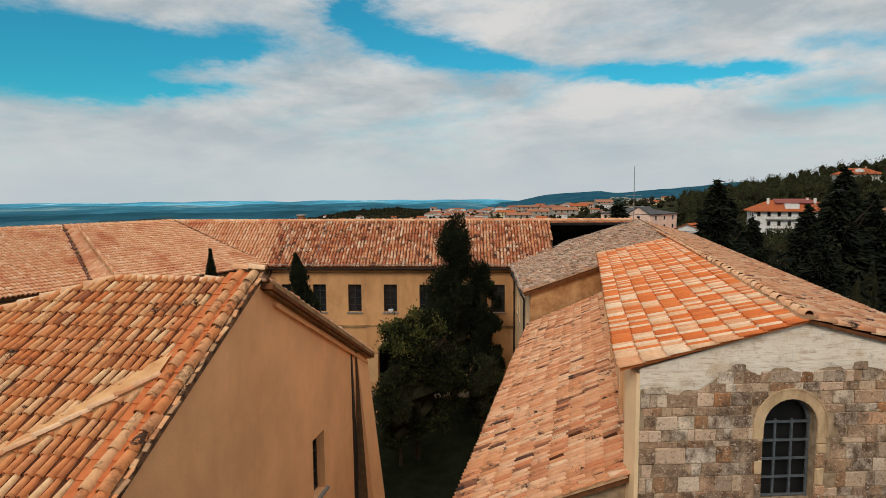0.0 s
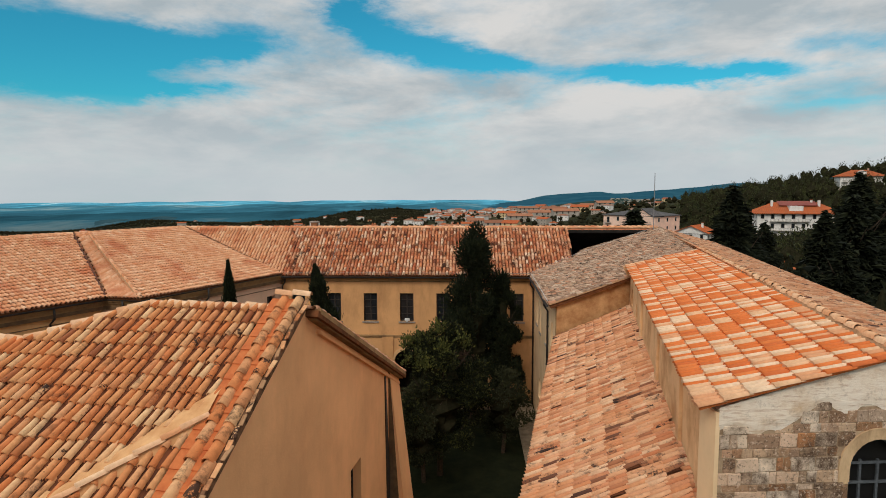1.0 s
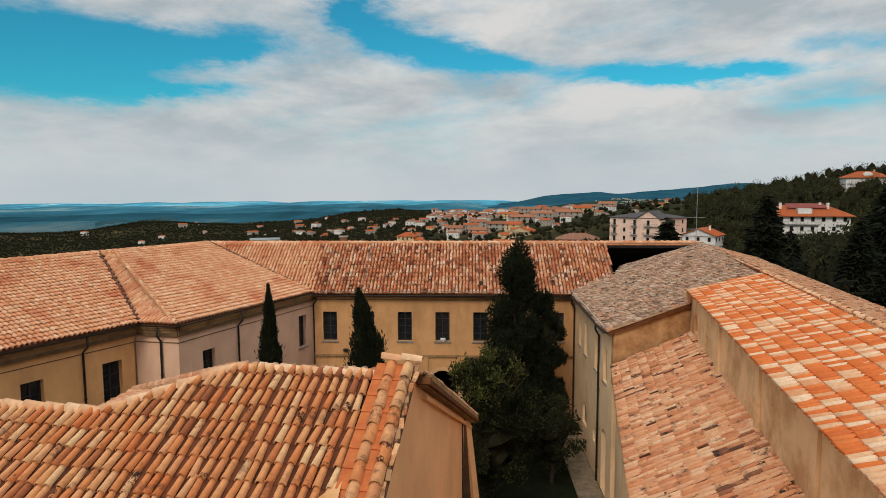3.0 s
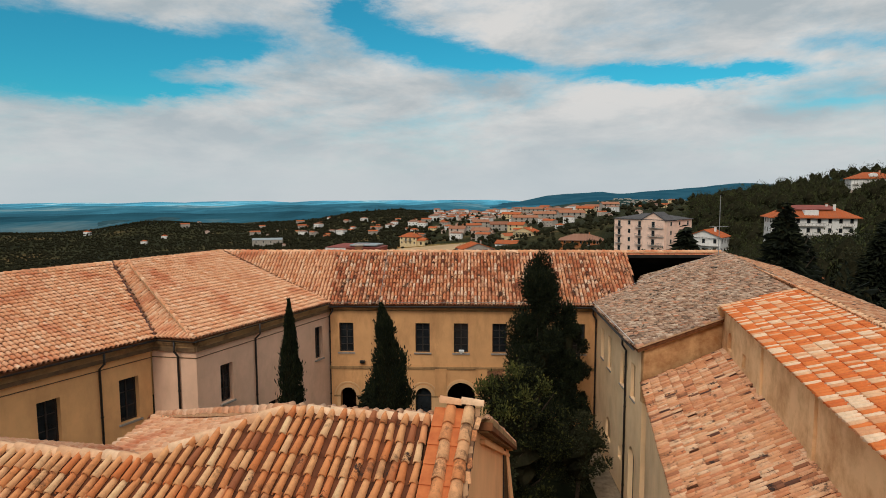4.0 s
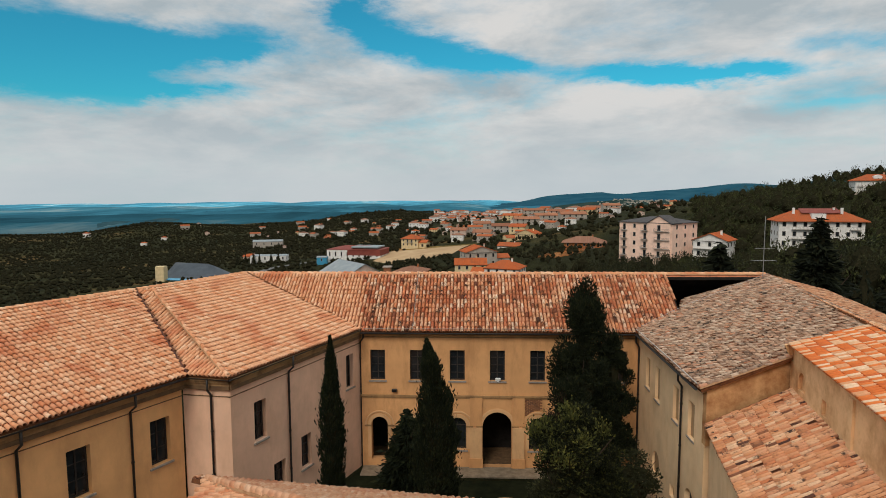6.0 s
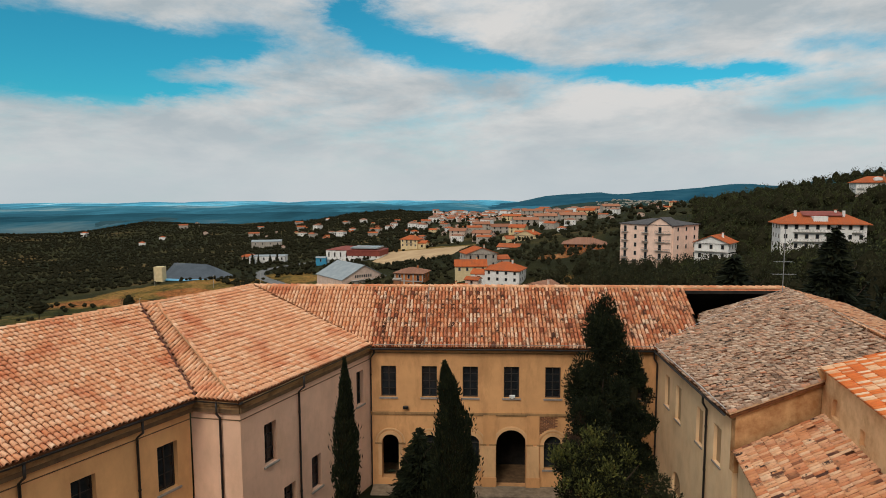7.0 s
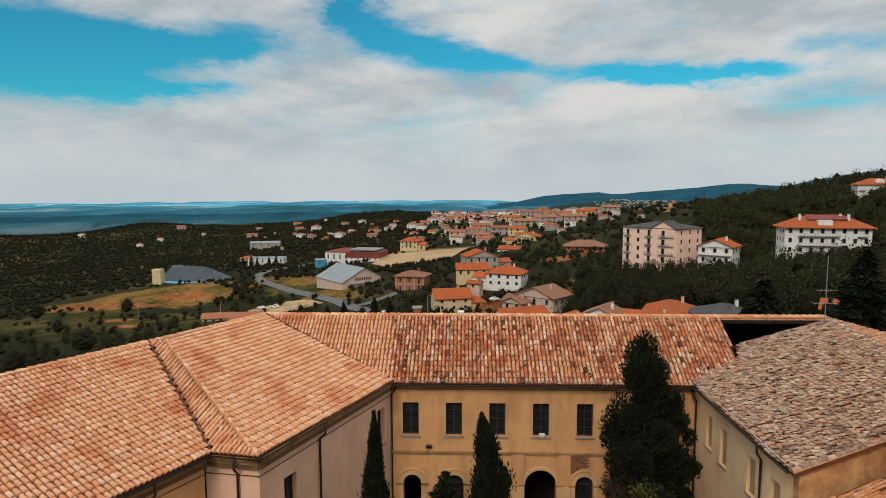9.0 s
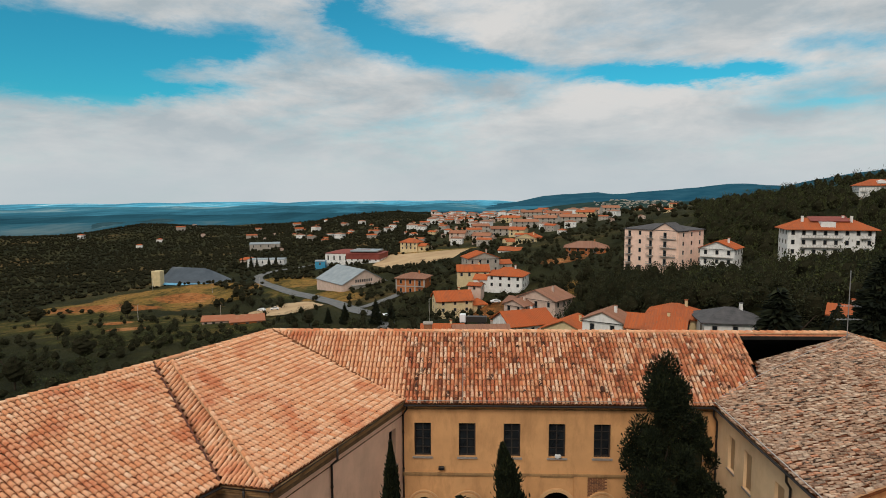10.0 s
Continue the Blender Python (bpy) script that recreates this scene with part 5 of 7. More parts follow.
def land_paint():
    mat, t, b = nodes_of("hillside")
    big = noise_node(t, 0.012, 6, 0.65, coord="Position")
    col = ramp_node(t, big, [(0.36, (0.015, 0.017, 0.009)), (0.50, (0.027, 0.028, 0.012)), (0.60, (0.060, 0.050, 0.020)), (0.70, (0.22, 0.13, 0.05))])
    g = t.nodes.new("ShaderNodeNewGeometry")
    sep = t.nodes.new("ShaderNodeSeparateXYZ")
    t.links.new(g.outputs["Position"], sep.inputs[0])
    ragged = math_node(t, "MULTIPLY", math_node(t, "SUBTRACT", noise_node(t, 0.045, 9, 0.7, coord="Position"), 0.5), 3.4)
    covers = [ramp_node(t, noise_node(t, 0.06, 9, 0.75, (1, 0.5, 1), "Position"), stops) for stops in (
        [(0.36, (0.07, 0.055, 0.017)), (0.48, (0.25, 0.15, 0.036)), (0.62, (0.42, 0.20, 0.06))],
        [(0.36, (0.16, 0.07, 0.024)), (0.50, (0.42, 0.145, 0.042)), (0.64, (0.54, 0.25, 0.10))],
        [(0.36, (0.022, 0.026, 0.008)), (0.49, (0.058, 0.056, 0.015)), (0.58, (0.14, 0.10, 0.028)), (0.70, (0.28, 0.15, 0.05))])]
    for x, y, rx, ry, kind in sorted(PATCHES, key=lambda q: {2: 0, 0: 1, 1: 2}[q[4]]):
        u = math_node(t, "DIVIDE", math_node(t, "SUBTRACT", sep.outputs[0], x), rx)
        v = math_node(t, "DIVIDE", math_node(t, "SUBTRACT", sep.outputs[1], y), ry)
        r2 = math_node(t, "ADD", math_node(t, "ADD", math_node(t, "MULTIPLY", u, u), math_node(t, "MULTIPLY", v, v)), ragged)
        col = mix_node(t, ramp_node(t, r2, [(0.70, (1, 1, 1)), (1.0, (0, 0, 0))]), col, covers[kind])
    fine = ramp_node(t, noise_node(t, 0.30, 8, 0.72, coord="Position"), [(0.50, (0, 0, 0)), (0.60, (1, 1, 1))])
    col = mix_node(t, math_node(t, "MULTIPLY", fine, 0.6), col, (0.020, 0.022, 0.009))
    grass = ramp_node(t, noise_node(t, 2.2, 6, 0.75, coord="Position"), [(0.46, (0, 0, 0)), (0.60, (1, 1, 1))])
    col = mix_node(t, math_node(t, "MULTIPLY", grass, 0.5), col, (0.05, 0.046, 0.016))
    t.links.new(col, b.inputs["Base Color"])
    gloss(b, 1.0, 0.05)
    bump_to(t, b, noise_node(t, 0.6, 9, 0.75, coord="Position"), 1.0, 1.2)
    return mat


# The blue of the plain is distance haze painted into its base colour.
def hazed_plain_paint(name="distant_plain", k=1.0):
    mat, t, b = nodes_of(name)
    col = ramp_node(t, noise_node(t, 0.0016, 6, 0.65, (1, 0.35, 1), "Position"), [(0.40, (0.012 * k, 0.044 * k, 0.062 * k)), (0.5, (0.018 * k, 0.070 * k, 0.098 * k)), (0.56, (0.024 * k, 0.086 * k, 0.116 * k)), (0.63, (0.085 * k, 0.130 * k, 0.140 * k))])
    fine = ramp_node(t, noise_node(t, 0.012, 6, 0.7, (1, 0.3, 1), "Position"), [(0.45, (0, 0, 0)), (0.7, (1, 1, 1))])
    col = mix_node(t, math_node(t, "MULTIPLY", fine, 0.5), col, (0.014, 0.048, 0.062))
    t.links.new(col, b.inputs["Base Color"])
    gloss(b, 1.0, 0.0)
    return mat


LAND, DISTANCE = land_paint(), hazed_plain_paint("distant_plain", 1.25)
rings = [0.0] + [12 * 1.095 ** i for i in range(67)]
rings = [r for r in rings if r < 4700] + [4900.0]
SECT = 360
gv, gf, gm = [(-5.0, 25.0, ground(-5, 25))], [], []
for r in rings[1:]:
    for k in range(SECT):
        a = 2 * math.pi * k / SECT
        x, y = -5 + r * math.cos(a), 25 + r * math.sin(a)
        gv.append((x, y, ground(x, y)))
gf += [(0, 1 + k, 1 + (k + 1) % SECT) for k in range(SECT)]
gm += [0] * SECT
for i in range(len(rings) - 2):
    for k in range(SECT):
        p = 1 + i * SECT
        gf.append((p + k, p + SECT + k, p + SECT + (k + 1) % SECT, p + (k + 1) % SECT))
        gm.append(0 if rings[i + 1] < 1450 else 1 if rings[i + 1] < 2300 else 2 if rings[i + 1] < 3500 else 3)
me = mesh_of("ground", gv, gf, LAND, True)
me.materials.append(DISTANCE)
# farther rings get a paler tone, as thicker painted haze
me.materials.append(hazed_plain_paint("far_plain", 2.3))
me.materials.append(hazed_plain_paint("farthest_plain", 5.0))
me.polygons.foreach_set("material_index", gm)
tagged(new("ground", me), "dark green hillside falling away to a blue plain", "ground", kind="structure")

# distant ridges, blue because haze is painted into their base colour
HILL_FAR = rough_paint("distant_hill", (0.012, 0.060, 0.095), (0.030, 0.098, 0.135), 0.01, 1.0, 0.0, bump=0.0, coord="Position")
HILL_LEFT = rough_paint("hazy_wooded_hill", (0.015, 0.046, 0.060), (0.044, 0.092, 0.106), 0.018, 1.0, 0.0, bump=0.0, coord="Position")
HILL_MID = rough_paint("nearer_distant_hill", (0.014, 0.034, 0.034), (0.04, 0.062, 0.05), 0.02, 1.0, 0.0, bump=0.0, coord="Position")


def ridge_land(name, label, a0, a1, r0, r1, profile, material):
    """A long hill seen from the camera: height by direction, rounded across."""
    v, f, n, m = [], [], 120, 14
    for i in range(n + 1):
        a = a0 + (a1 - a0) * i / n
        for j in range(m + 1):
            r = r0 + (r1 - r0) * j / m
            s = math.sin(math.pi * min(1.0, 0.08 + 0.92 * j / m * 0.62))
            x, y = r * math.sin(a), r * math.cos(a)
            rough = noise.noise(Vector((x / 260, y / 400, 1))) * 34 + noise.noise(Vector((x / 90, y / 120, 2))) * 12
            v.append((x, y, -70 + (profile(a) + 70 + rough * 0.3) * s))
    f = [(i * (m + 1) + j, (i + 1) * (m + 1) + j, (i + 1) * (m + 1) + j + 1, i * (m + 1) + j + 1) for i in range(n) for j in range(m)]
    tagged(new(name, mesh_of(name, v, f, material, True)), label, "hill", kind="structure")
    return v, m


def skyline(radius, az, el):
    """Crest heights of a ridge at a given distance, from directions and angles of elevation in the camera's view."""
    return lambda a: 20.7 + radius * float(np.interp(a, az, el))


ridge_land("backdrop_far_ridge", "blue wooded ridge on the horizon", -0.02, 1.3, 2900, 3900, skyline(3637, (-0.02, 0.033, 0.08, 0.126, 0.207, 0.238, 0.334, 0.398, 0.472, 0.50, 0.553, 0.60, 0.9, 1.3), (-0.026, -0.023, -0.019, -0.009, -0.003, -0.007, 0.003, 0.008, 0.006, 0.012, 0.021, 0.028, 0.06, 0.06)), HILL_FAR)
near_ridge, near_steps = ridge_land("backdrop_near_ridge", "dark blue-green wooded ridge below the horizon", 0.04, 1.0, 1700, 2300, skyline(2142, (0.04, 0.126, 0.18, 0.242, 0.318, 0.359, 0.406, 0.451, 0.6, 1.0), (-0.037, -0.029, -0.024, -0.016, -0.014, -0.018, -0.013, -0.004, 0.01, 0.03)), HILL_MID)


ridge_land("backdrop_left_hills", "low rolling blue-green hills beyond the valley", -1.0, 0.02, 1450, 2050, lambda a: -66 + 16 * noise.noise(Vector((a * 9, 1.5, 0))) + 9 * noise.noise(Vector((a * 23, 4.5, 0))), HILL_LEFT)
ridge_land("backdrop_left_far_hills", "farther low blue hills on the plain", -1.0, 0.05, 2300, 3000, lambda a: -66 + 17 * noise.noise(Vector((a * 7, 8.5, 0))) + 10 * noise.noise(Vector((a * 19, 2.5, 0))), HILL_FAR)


def drape(name, label, category, pts, material, lift=0.25, cell=6.0):
    """A patch of ground cover over a polygon in plan, following the land."""
    poly = [(float(x), float(y)) for x, y in pts]
    v, f = [], []
    x0, x1 = min(p[0] for p in poly), max(p[0] for p in poly)
    nx = max(2, int((x1 - x0) / cell))
    cols = []
    for i in range(nx + 1):
        x = x0 + (x1 - x0) * (i + 0.001) / (nx + 0.002)
        span = clip_span(poly, x)
        cols.append((x, span) if span else None)
    cols = [c for c in cols if c]
    m = 8
    for x, (lo, hi) in cols:
        w = noise.noise(Vector((x / 9, 3, 1))) * 4
        for j in range(m + 1):
            y = lo + w * 0.4 + (hi - lo) * j / m
            v.append((x, y, ground(x, y) + lift))
    f = [(i * (m + 1) + j, (i + 1) * (m + 1) + j, (i + 1) * (m + 1) + j + 1, i * (m + 1) + j + 1) for i in range(len(cols) - 1) for j in range(m)]
    return tagged(new(name, mesh_of(name, v, f, material, True)), label, category, kind="structure")


def ribbon(name, label, pts, width, material, lift=0.35):
    """A road along a line in plan, smoothed and laid on the land."""
    p = [Vector((x, y, 0)) for x, y in pts]
    line = []
    for i in range(len(p) - 1):
        a, b, c, d = p[max(i - 1, 0)], p[i], p[i + 1], p[min(i + 2, len(p) - 1)]
        for k in range(8):
            t = k / 8
            line.append(0.5 * ((2 * b) + (c - a) * t + (2 * a - 5 * b + 4 * c - d) * t * t + (3 * b - a - 3 * c + d) * t ** 3))
    line.append(p[-1])
    v, f = [], []
    for i, q in enumerate(line):
        d = (line[min(i + 1, len(line) - 1)] - line[max(i - 1, 0)]).normalized()
        s = Vector((d.y, -d.x, 0)) * width / 2
        for k in (-1, -0.33, 0.33, 1):
            w = q + s * k
            v.append((w.x, w.y, ground(w.x, w.y) + lift))
        if i:
            k = 4 * i
            f += [(k - 4 + j, k - 3 + j, k + 1 + j, k + j) for j in range(3)]
    return tagged(new(name, mesh_of(name, v, f, material, True)), label, "road", kind="structure")


ASPHALT = rough_paint("asphalt", (0.10, 0.10, 0.097), (0.17, 0.165, 0.155), 0.3, 0.9, 0.2, coord="Position")
SAND = rough_paint("sandy_pitch", (0.36, 0.23, 0.12), (0.50, 0.35, 0.20), 0.06, 1.0, 0.1, coord="Position")
def field_paint(name, stops, scale):
    """Rough grass and soil: broad tone, streaks and tufts."""
    mat, t, b = nodes_of(name)
    col = ramp_node(t, noise_node(t, scale, 9, 0.72, (1, 0.55, 1), "Position"), stops)
    tuft = ramp_node(t, noise_node(t, scale * 14, 5, 0.7, coord="Position"), [(0.50, (0, 0, 0)), (0.64, (1, 1, 1))])
    col = mix_node(t, math_node(t, "MULTIPLY", tuft, 0.75), col, (0.018, 0.020, 0.008))
    t.links.new(col, b.inputs["Base Color"])
    gloss(b, 1.0, 0.05)
    bump_to(t, b, noise_node(t, scale * 20, 5, 0.7, coord="Position"), 0.7, 0.5)
    return mat


DRY = field_paint("dry_grass", [(0.36, (0.045, 0.042, 0.012)), (0.46, (0.17, 0.115, 0.032)), (0.55, (0.26, 0.17, 0.05)), (0.66, (0.36, 0.17, 0.06))], 0.03)
ribbon("road_bend", "grey asphalt road bending over the slope", [(-50, 260), (-63, 281), (-97, 346), (-132, 396), (-160, 437), (-170, 459), (-166, 483), (-145, 499), (-123, 509)], 7.5, ASPHALT)
ribbon("road_lane", "narrow grey lane between the houses", [(-60, 284), (-50, 300), (-42, 318)], 6.0, ASPHALT)
ribbon("road_street", "short grey street below the roofs", [(-52, 262), (-44, 247), (-40, 225), (-38, 200)], 6.0, ASPHALT)
drape("pitch", "bare sandy playing field with worn grass edge", "field", [(-84, 470), (-60, 428), (-18, 437), (-7, 500), (-40, 520), (-76, 526)], SAND, 0.4)
drape("field_verge", "strip of dry yellow grass behind the pitch", "field", [(-80, 527), (-76, 521), (-8, 496), (0, 505), (-40, 530), (-78, 540)], DRY, 0.45)
drape("yard", "pale gravel farm yard", "field", [(-126, 304), (-116, 340), (-98, 334), (-82, 304), (-92, 276), (-104, 276), (-116, 288)], SAND, 0.5)

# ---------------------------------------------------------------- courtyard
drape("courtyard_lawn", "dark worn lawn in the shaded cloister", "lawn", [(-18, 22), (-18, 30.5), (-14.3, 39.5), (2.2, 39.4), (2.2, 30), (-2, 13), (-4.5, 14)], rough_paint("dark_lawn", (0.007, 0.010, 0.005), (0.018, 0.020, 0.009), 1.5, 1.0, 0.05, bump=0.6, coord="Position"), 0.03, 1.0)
tagged(new("pavement_far", mesh_of("pavement_far", *bevel_box(-14.0, 3.0, 39.6, 40.88, -0.2, 0.36, 0.02), PAVING)), "worn stone pavement along the arcade", "pavement", kind="structure")
tagged(new("pavement_side", mesh_of("pavement_side", *bevel_box(1.75, 3.05, 30.0, 39.55, -0.2, 0.34, 0.02), PAVING)), "worn stone pavement beside the cream wing", "pavement", kind="structure")
well = thing("flower_bed", "round brick flower bed ringed with pale gravel", "flower bed", (-5.2, 36.0, 0.26))
circ = [(1.25 * math.cos(k * math.pi / 12), 1.25 * math.sin(k * math.pi / 12), 0) for k in range(24)]
local("gravel_ring", prism(circ, (0, 0, 0.05)), SAND, well)
ringv, ringf = [], []
for k in range(24):
    a = k * math.pi / 12
    for rr, zz in ((0.75, 0.05), (0.72, 0.3), (0.55, 0.3), (0.52, 0.05)):
        ringv.append((rr * math.cos(a), rr * math.sin(a), zz))
    for j in range(3):
        ringf.append((4 * k + j, 4 * ((k + 1) % 24) + j, 4 * ((k + 1) % 24) + j + 1, 4 * k + j + 1))
local("kerb", (ringv, ringf), TERRA_PLASTER, well)

# ---------------------------------------------------------------- houses of the town
RED_ROOF = tile_paint("orange_town_roof", [(0.0, (0.38, 0.085, 0.024)), (0.35, (0.46, 0.105, 0.026)), (0.7, (0.34, 0.095, 0.036)), (1.0, (0.42, 0.085, 0.020))], lichen_amount=1.2, patch=(0.27, 0.080, 0.032), patch_scale=0.25)
BROWN_ROOF = tile_paint("brown_town_roof", [(0.0, (0.24, 0.11, 0.065)), (0.5, (0.30, 0.155, 0.10)), (1.0, (0.21, 0.105, 0.07))], lichen_amount=0.4)
FARM_ROOF = tile_paint("old_farm_roof", [(0.0, (0.32, 0.10, 0.045)), (0.5, (0.40, 0.15, 0.075)), (1.0, (0.25, 0.085, 0.045))], lichen_amount=1.6, patch=(0.36, 0.19, 0.11), patch_scale=0.5)
DARK_ROOF = rough_paint("dark_grey_roof", (0.045, 0.042, 0.042), (0.09, 0.082, 0.08), 0.7, 0.8, 0.3, coord="Position")
METAL_ROOF = rough_paint("grey_sheet_roof", (0.20, 0.23, 0.24), (0.30, 0.33, 0.335), 0.25, 0.5, 0.5, 0.2, coord="Position")
MAROON_ROOF = rough_paint("maroon_sheet_roof", (0.17, 0.035, 0.025), (0.25, 0.06, 0.04), 0.4, 0.7, 0.3, coord="Position")
WALL_WHITE = plaster("house_white", (0.80, 0.77, 0.72), (0.38, 0.33, 0.27), 0.35)
WALL_PEACH = plaster("house_peach", (0.90, 0.62, 0.48), (0.62, 0.40, 0.28), 0.25)
WALL_CREAM = plaster("house_cream", (0.68, 0.53, 0.30), (0.40, 0.27, 0.13), 0.3)
WALL_PINK = plaster("house_pink", (0.62, 0.46, 0.37), (0.38, 0.25, 0.18), 0.35)
WALL_GREY = plaster("house_grey", (0.42, 0.37, 0.31), (0.22, 0.18, 0.14), 0.5)
WALL_BRICK = plaster("house_brick", (0.46, 0.15, 0.05), (0.30, 0.11, 0.05), 0.4)
FRAME = rough_paint("window_frame", (0.30, 0.26, 0.22), (0.42, 0.38, 0.33), 5, 0.7, 0.3)
CONCRETE = rough_paint("balcony_concrete", (0.30, 0.27, 0.23), (0.42, 0.38, 0.33), 2, 0.9, 0.2)
# Clear circles round houses, stretched toward the camera so that trees don't hide them.
KEEP_CLEAR = []


def face_box(side, u, z0, z1, half, w, d, n0, n1):
    """A box on one wall of a house: side f, r, l or b, u from the wall's middle, n outwards."""
    if side == "f":
        return box(u - half, u + half, -d / 2 - n1, -d / 2 - n0, z0, z1)
    if side == "b":
        return box(u - half, u + half, d / 2 + n0, d / 2 + n1, z0, z1)
    if side == "r":
        return box(w / 2 + n0, w / 2 + n1, u - half, u + half, z0, z1)
    return box(-w / 2 - n1, -w / 2 - n0, u - half, u + half, z0, z1)


def opening(h, side, u, z, w, d, wide=1.1, tall=1.4, name="window", pane=GLASS, frame_mat=FRAME):
    z1 = z + tall
    fr = join(face_box(side, u - wide / 2 - 0.06, z - 0.06, z1 + 0.06, 0.07, w, d, 0.0, 0.07), face_box(side, u + wide / 2 + 0.06, z - 0.06, z1 + 0.06, 0.07, w, d, 0.0, 0.07),
              face_box(side, u, z - 0.12, z, wide / 2, w, d, 0.0, 0.10), face_box(side, u, z1, z1 + 0.1, wide / 2, w, d, 0.0, 0.07))
    win = local(name, fr, frame_mat, h)
    local("pane", face_box(side, u, z, z1, wide / 2, w, d, 0.0, 0.02), pane, win)
    return win


def balcony(h, side, u, z, wide, w, d, rail_mat=IRON, deep=1.2):
    b = local("balcony", face_box(side, u, z - 0.15, z, wide / 2, w, d, 0.0, deep), CONCRETE, h)
    bars = [face_box(side, u, z + 0.95, z + 1.0, wide / 2, w, d, deep - 0.06, deep)]
    n = max(4, int(wide / 0.45))
    for i in range(n + 1):
        bars.append(face_box(side, u - wide / 2 + 0.03 + (wide - 0.06) * i / n, z, z + 0.96, 0.025, w, d, deep - 0.05, deep - 0.01))
    local("railing", join(*bars), rail_mat, b)


def roof_geo(w, d, h, rise, over, form, thick=0.22):
    x, y = w / 2 + over, d / 2 + over
    e = h - over * rise / (d / 2 if form != "gable_y" else w / 2) * 0.6
    if form == "hip":
        k = max(0.05, x - y)
        top = [(-k, 0, h + rise), (k, 0, h + rise)]
        v = [(-x, -y, e), (x, -y, e), (x, y, e), (-x, y, e)] + top
        f = [(0, 1, 5, 4), (1, 2, 5), (2, 3, 4, 5), (3, 0, 4)]
    elif form == "gable_x":
        v = [(-x, -y, e), (x, -y, e), (x, y, e), (-x, y, e), (-x, 0, h + rise), (x, 0, h + rise)]
        f = [(0, 1, 5, 4), (2, 3, 4, 5)]
    else:
        v = [(-x, -y, e), (x, -y, e), (x, y, e), (-x, y, e), (0, -y, h + rise), (0, y, h + rise)]
        f = [(0, 4, 5, 3), (1, 2, 5, 4)]
    n = len(v)
    v += [(a, b, c - thick) for a, b, c in v]
    f2 = [tuple(i + n for i in q[::-1]) for q in f]
    rim = []
    edges = {}
    for q in f:
        for a, b in zip(q, q[1:] + q[:1]):
            edges[(a, b)] = 1
    for a, b in list(edges):
        if (b, a) not in edges:
            rim.append((b, a, a + n, b + n))
    return v, f + f2 + rim


def roof_ribs(w, d, h, rise, over, form, step=0.62):
    """Rows of tiles running up the slopes of a roof, joined."""
    v, f = roof_geo(w, d, h, rise, over, form)
    out = []
    for q in f[:4 if form == "hip" else 2]:
        p = [Vector(v[i]) for i in q]
        nrm = (p[1] - p[0]).cross(p[2] - p[0]).normalized()
        if nrm.z < 0:
            nrm = -nrm
        e_ax = Vector((0, 0, 1)).cross(nrm).normalized()
        s_ax = nrm.cross(e_ax)
        poly = [((k - p[0]).dot(e_ax), (k - p[0]).dot(s_ax)) for k in p]
        lo, hi = min(k[0] for k in poly), max(k[0] for k in poly)
        for i in range(int((hi - lo) / step)):
            e = lo + step * (i + 0.5)
            span = clip_span(poly, e)
            if not span or span[1] - span[0] < 0.3:
                continue
            a, b = p[0] + e_ax * e + s_ax * span[0], p[0] + e_ax * e + s_ax * (span[1] - 0.05)
            out.append(prism([a - e_ax * 0.17, a + e_ax * 0.17, a + e_ax * 0.08 + nrm * 0.08, a - e_ax * 0.08 + nrm * 0.08], b - a))
    return join(*out)


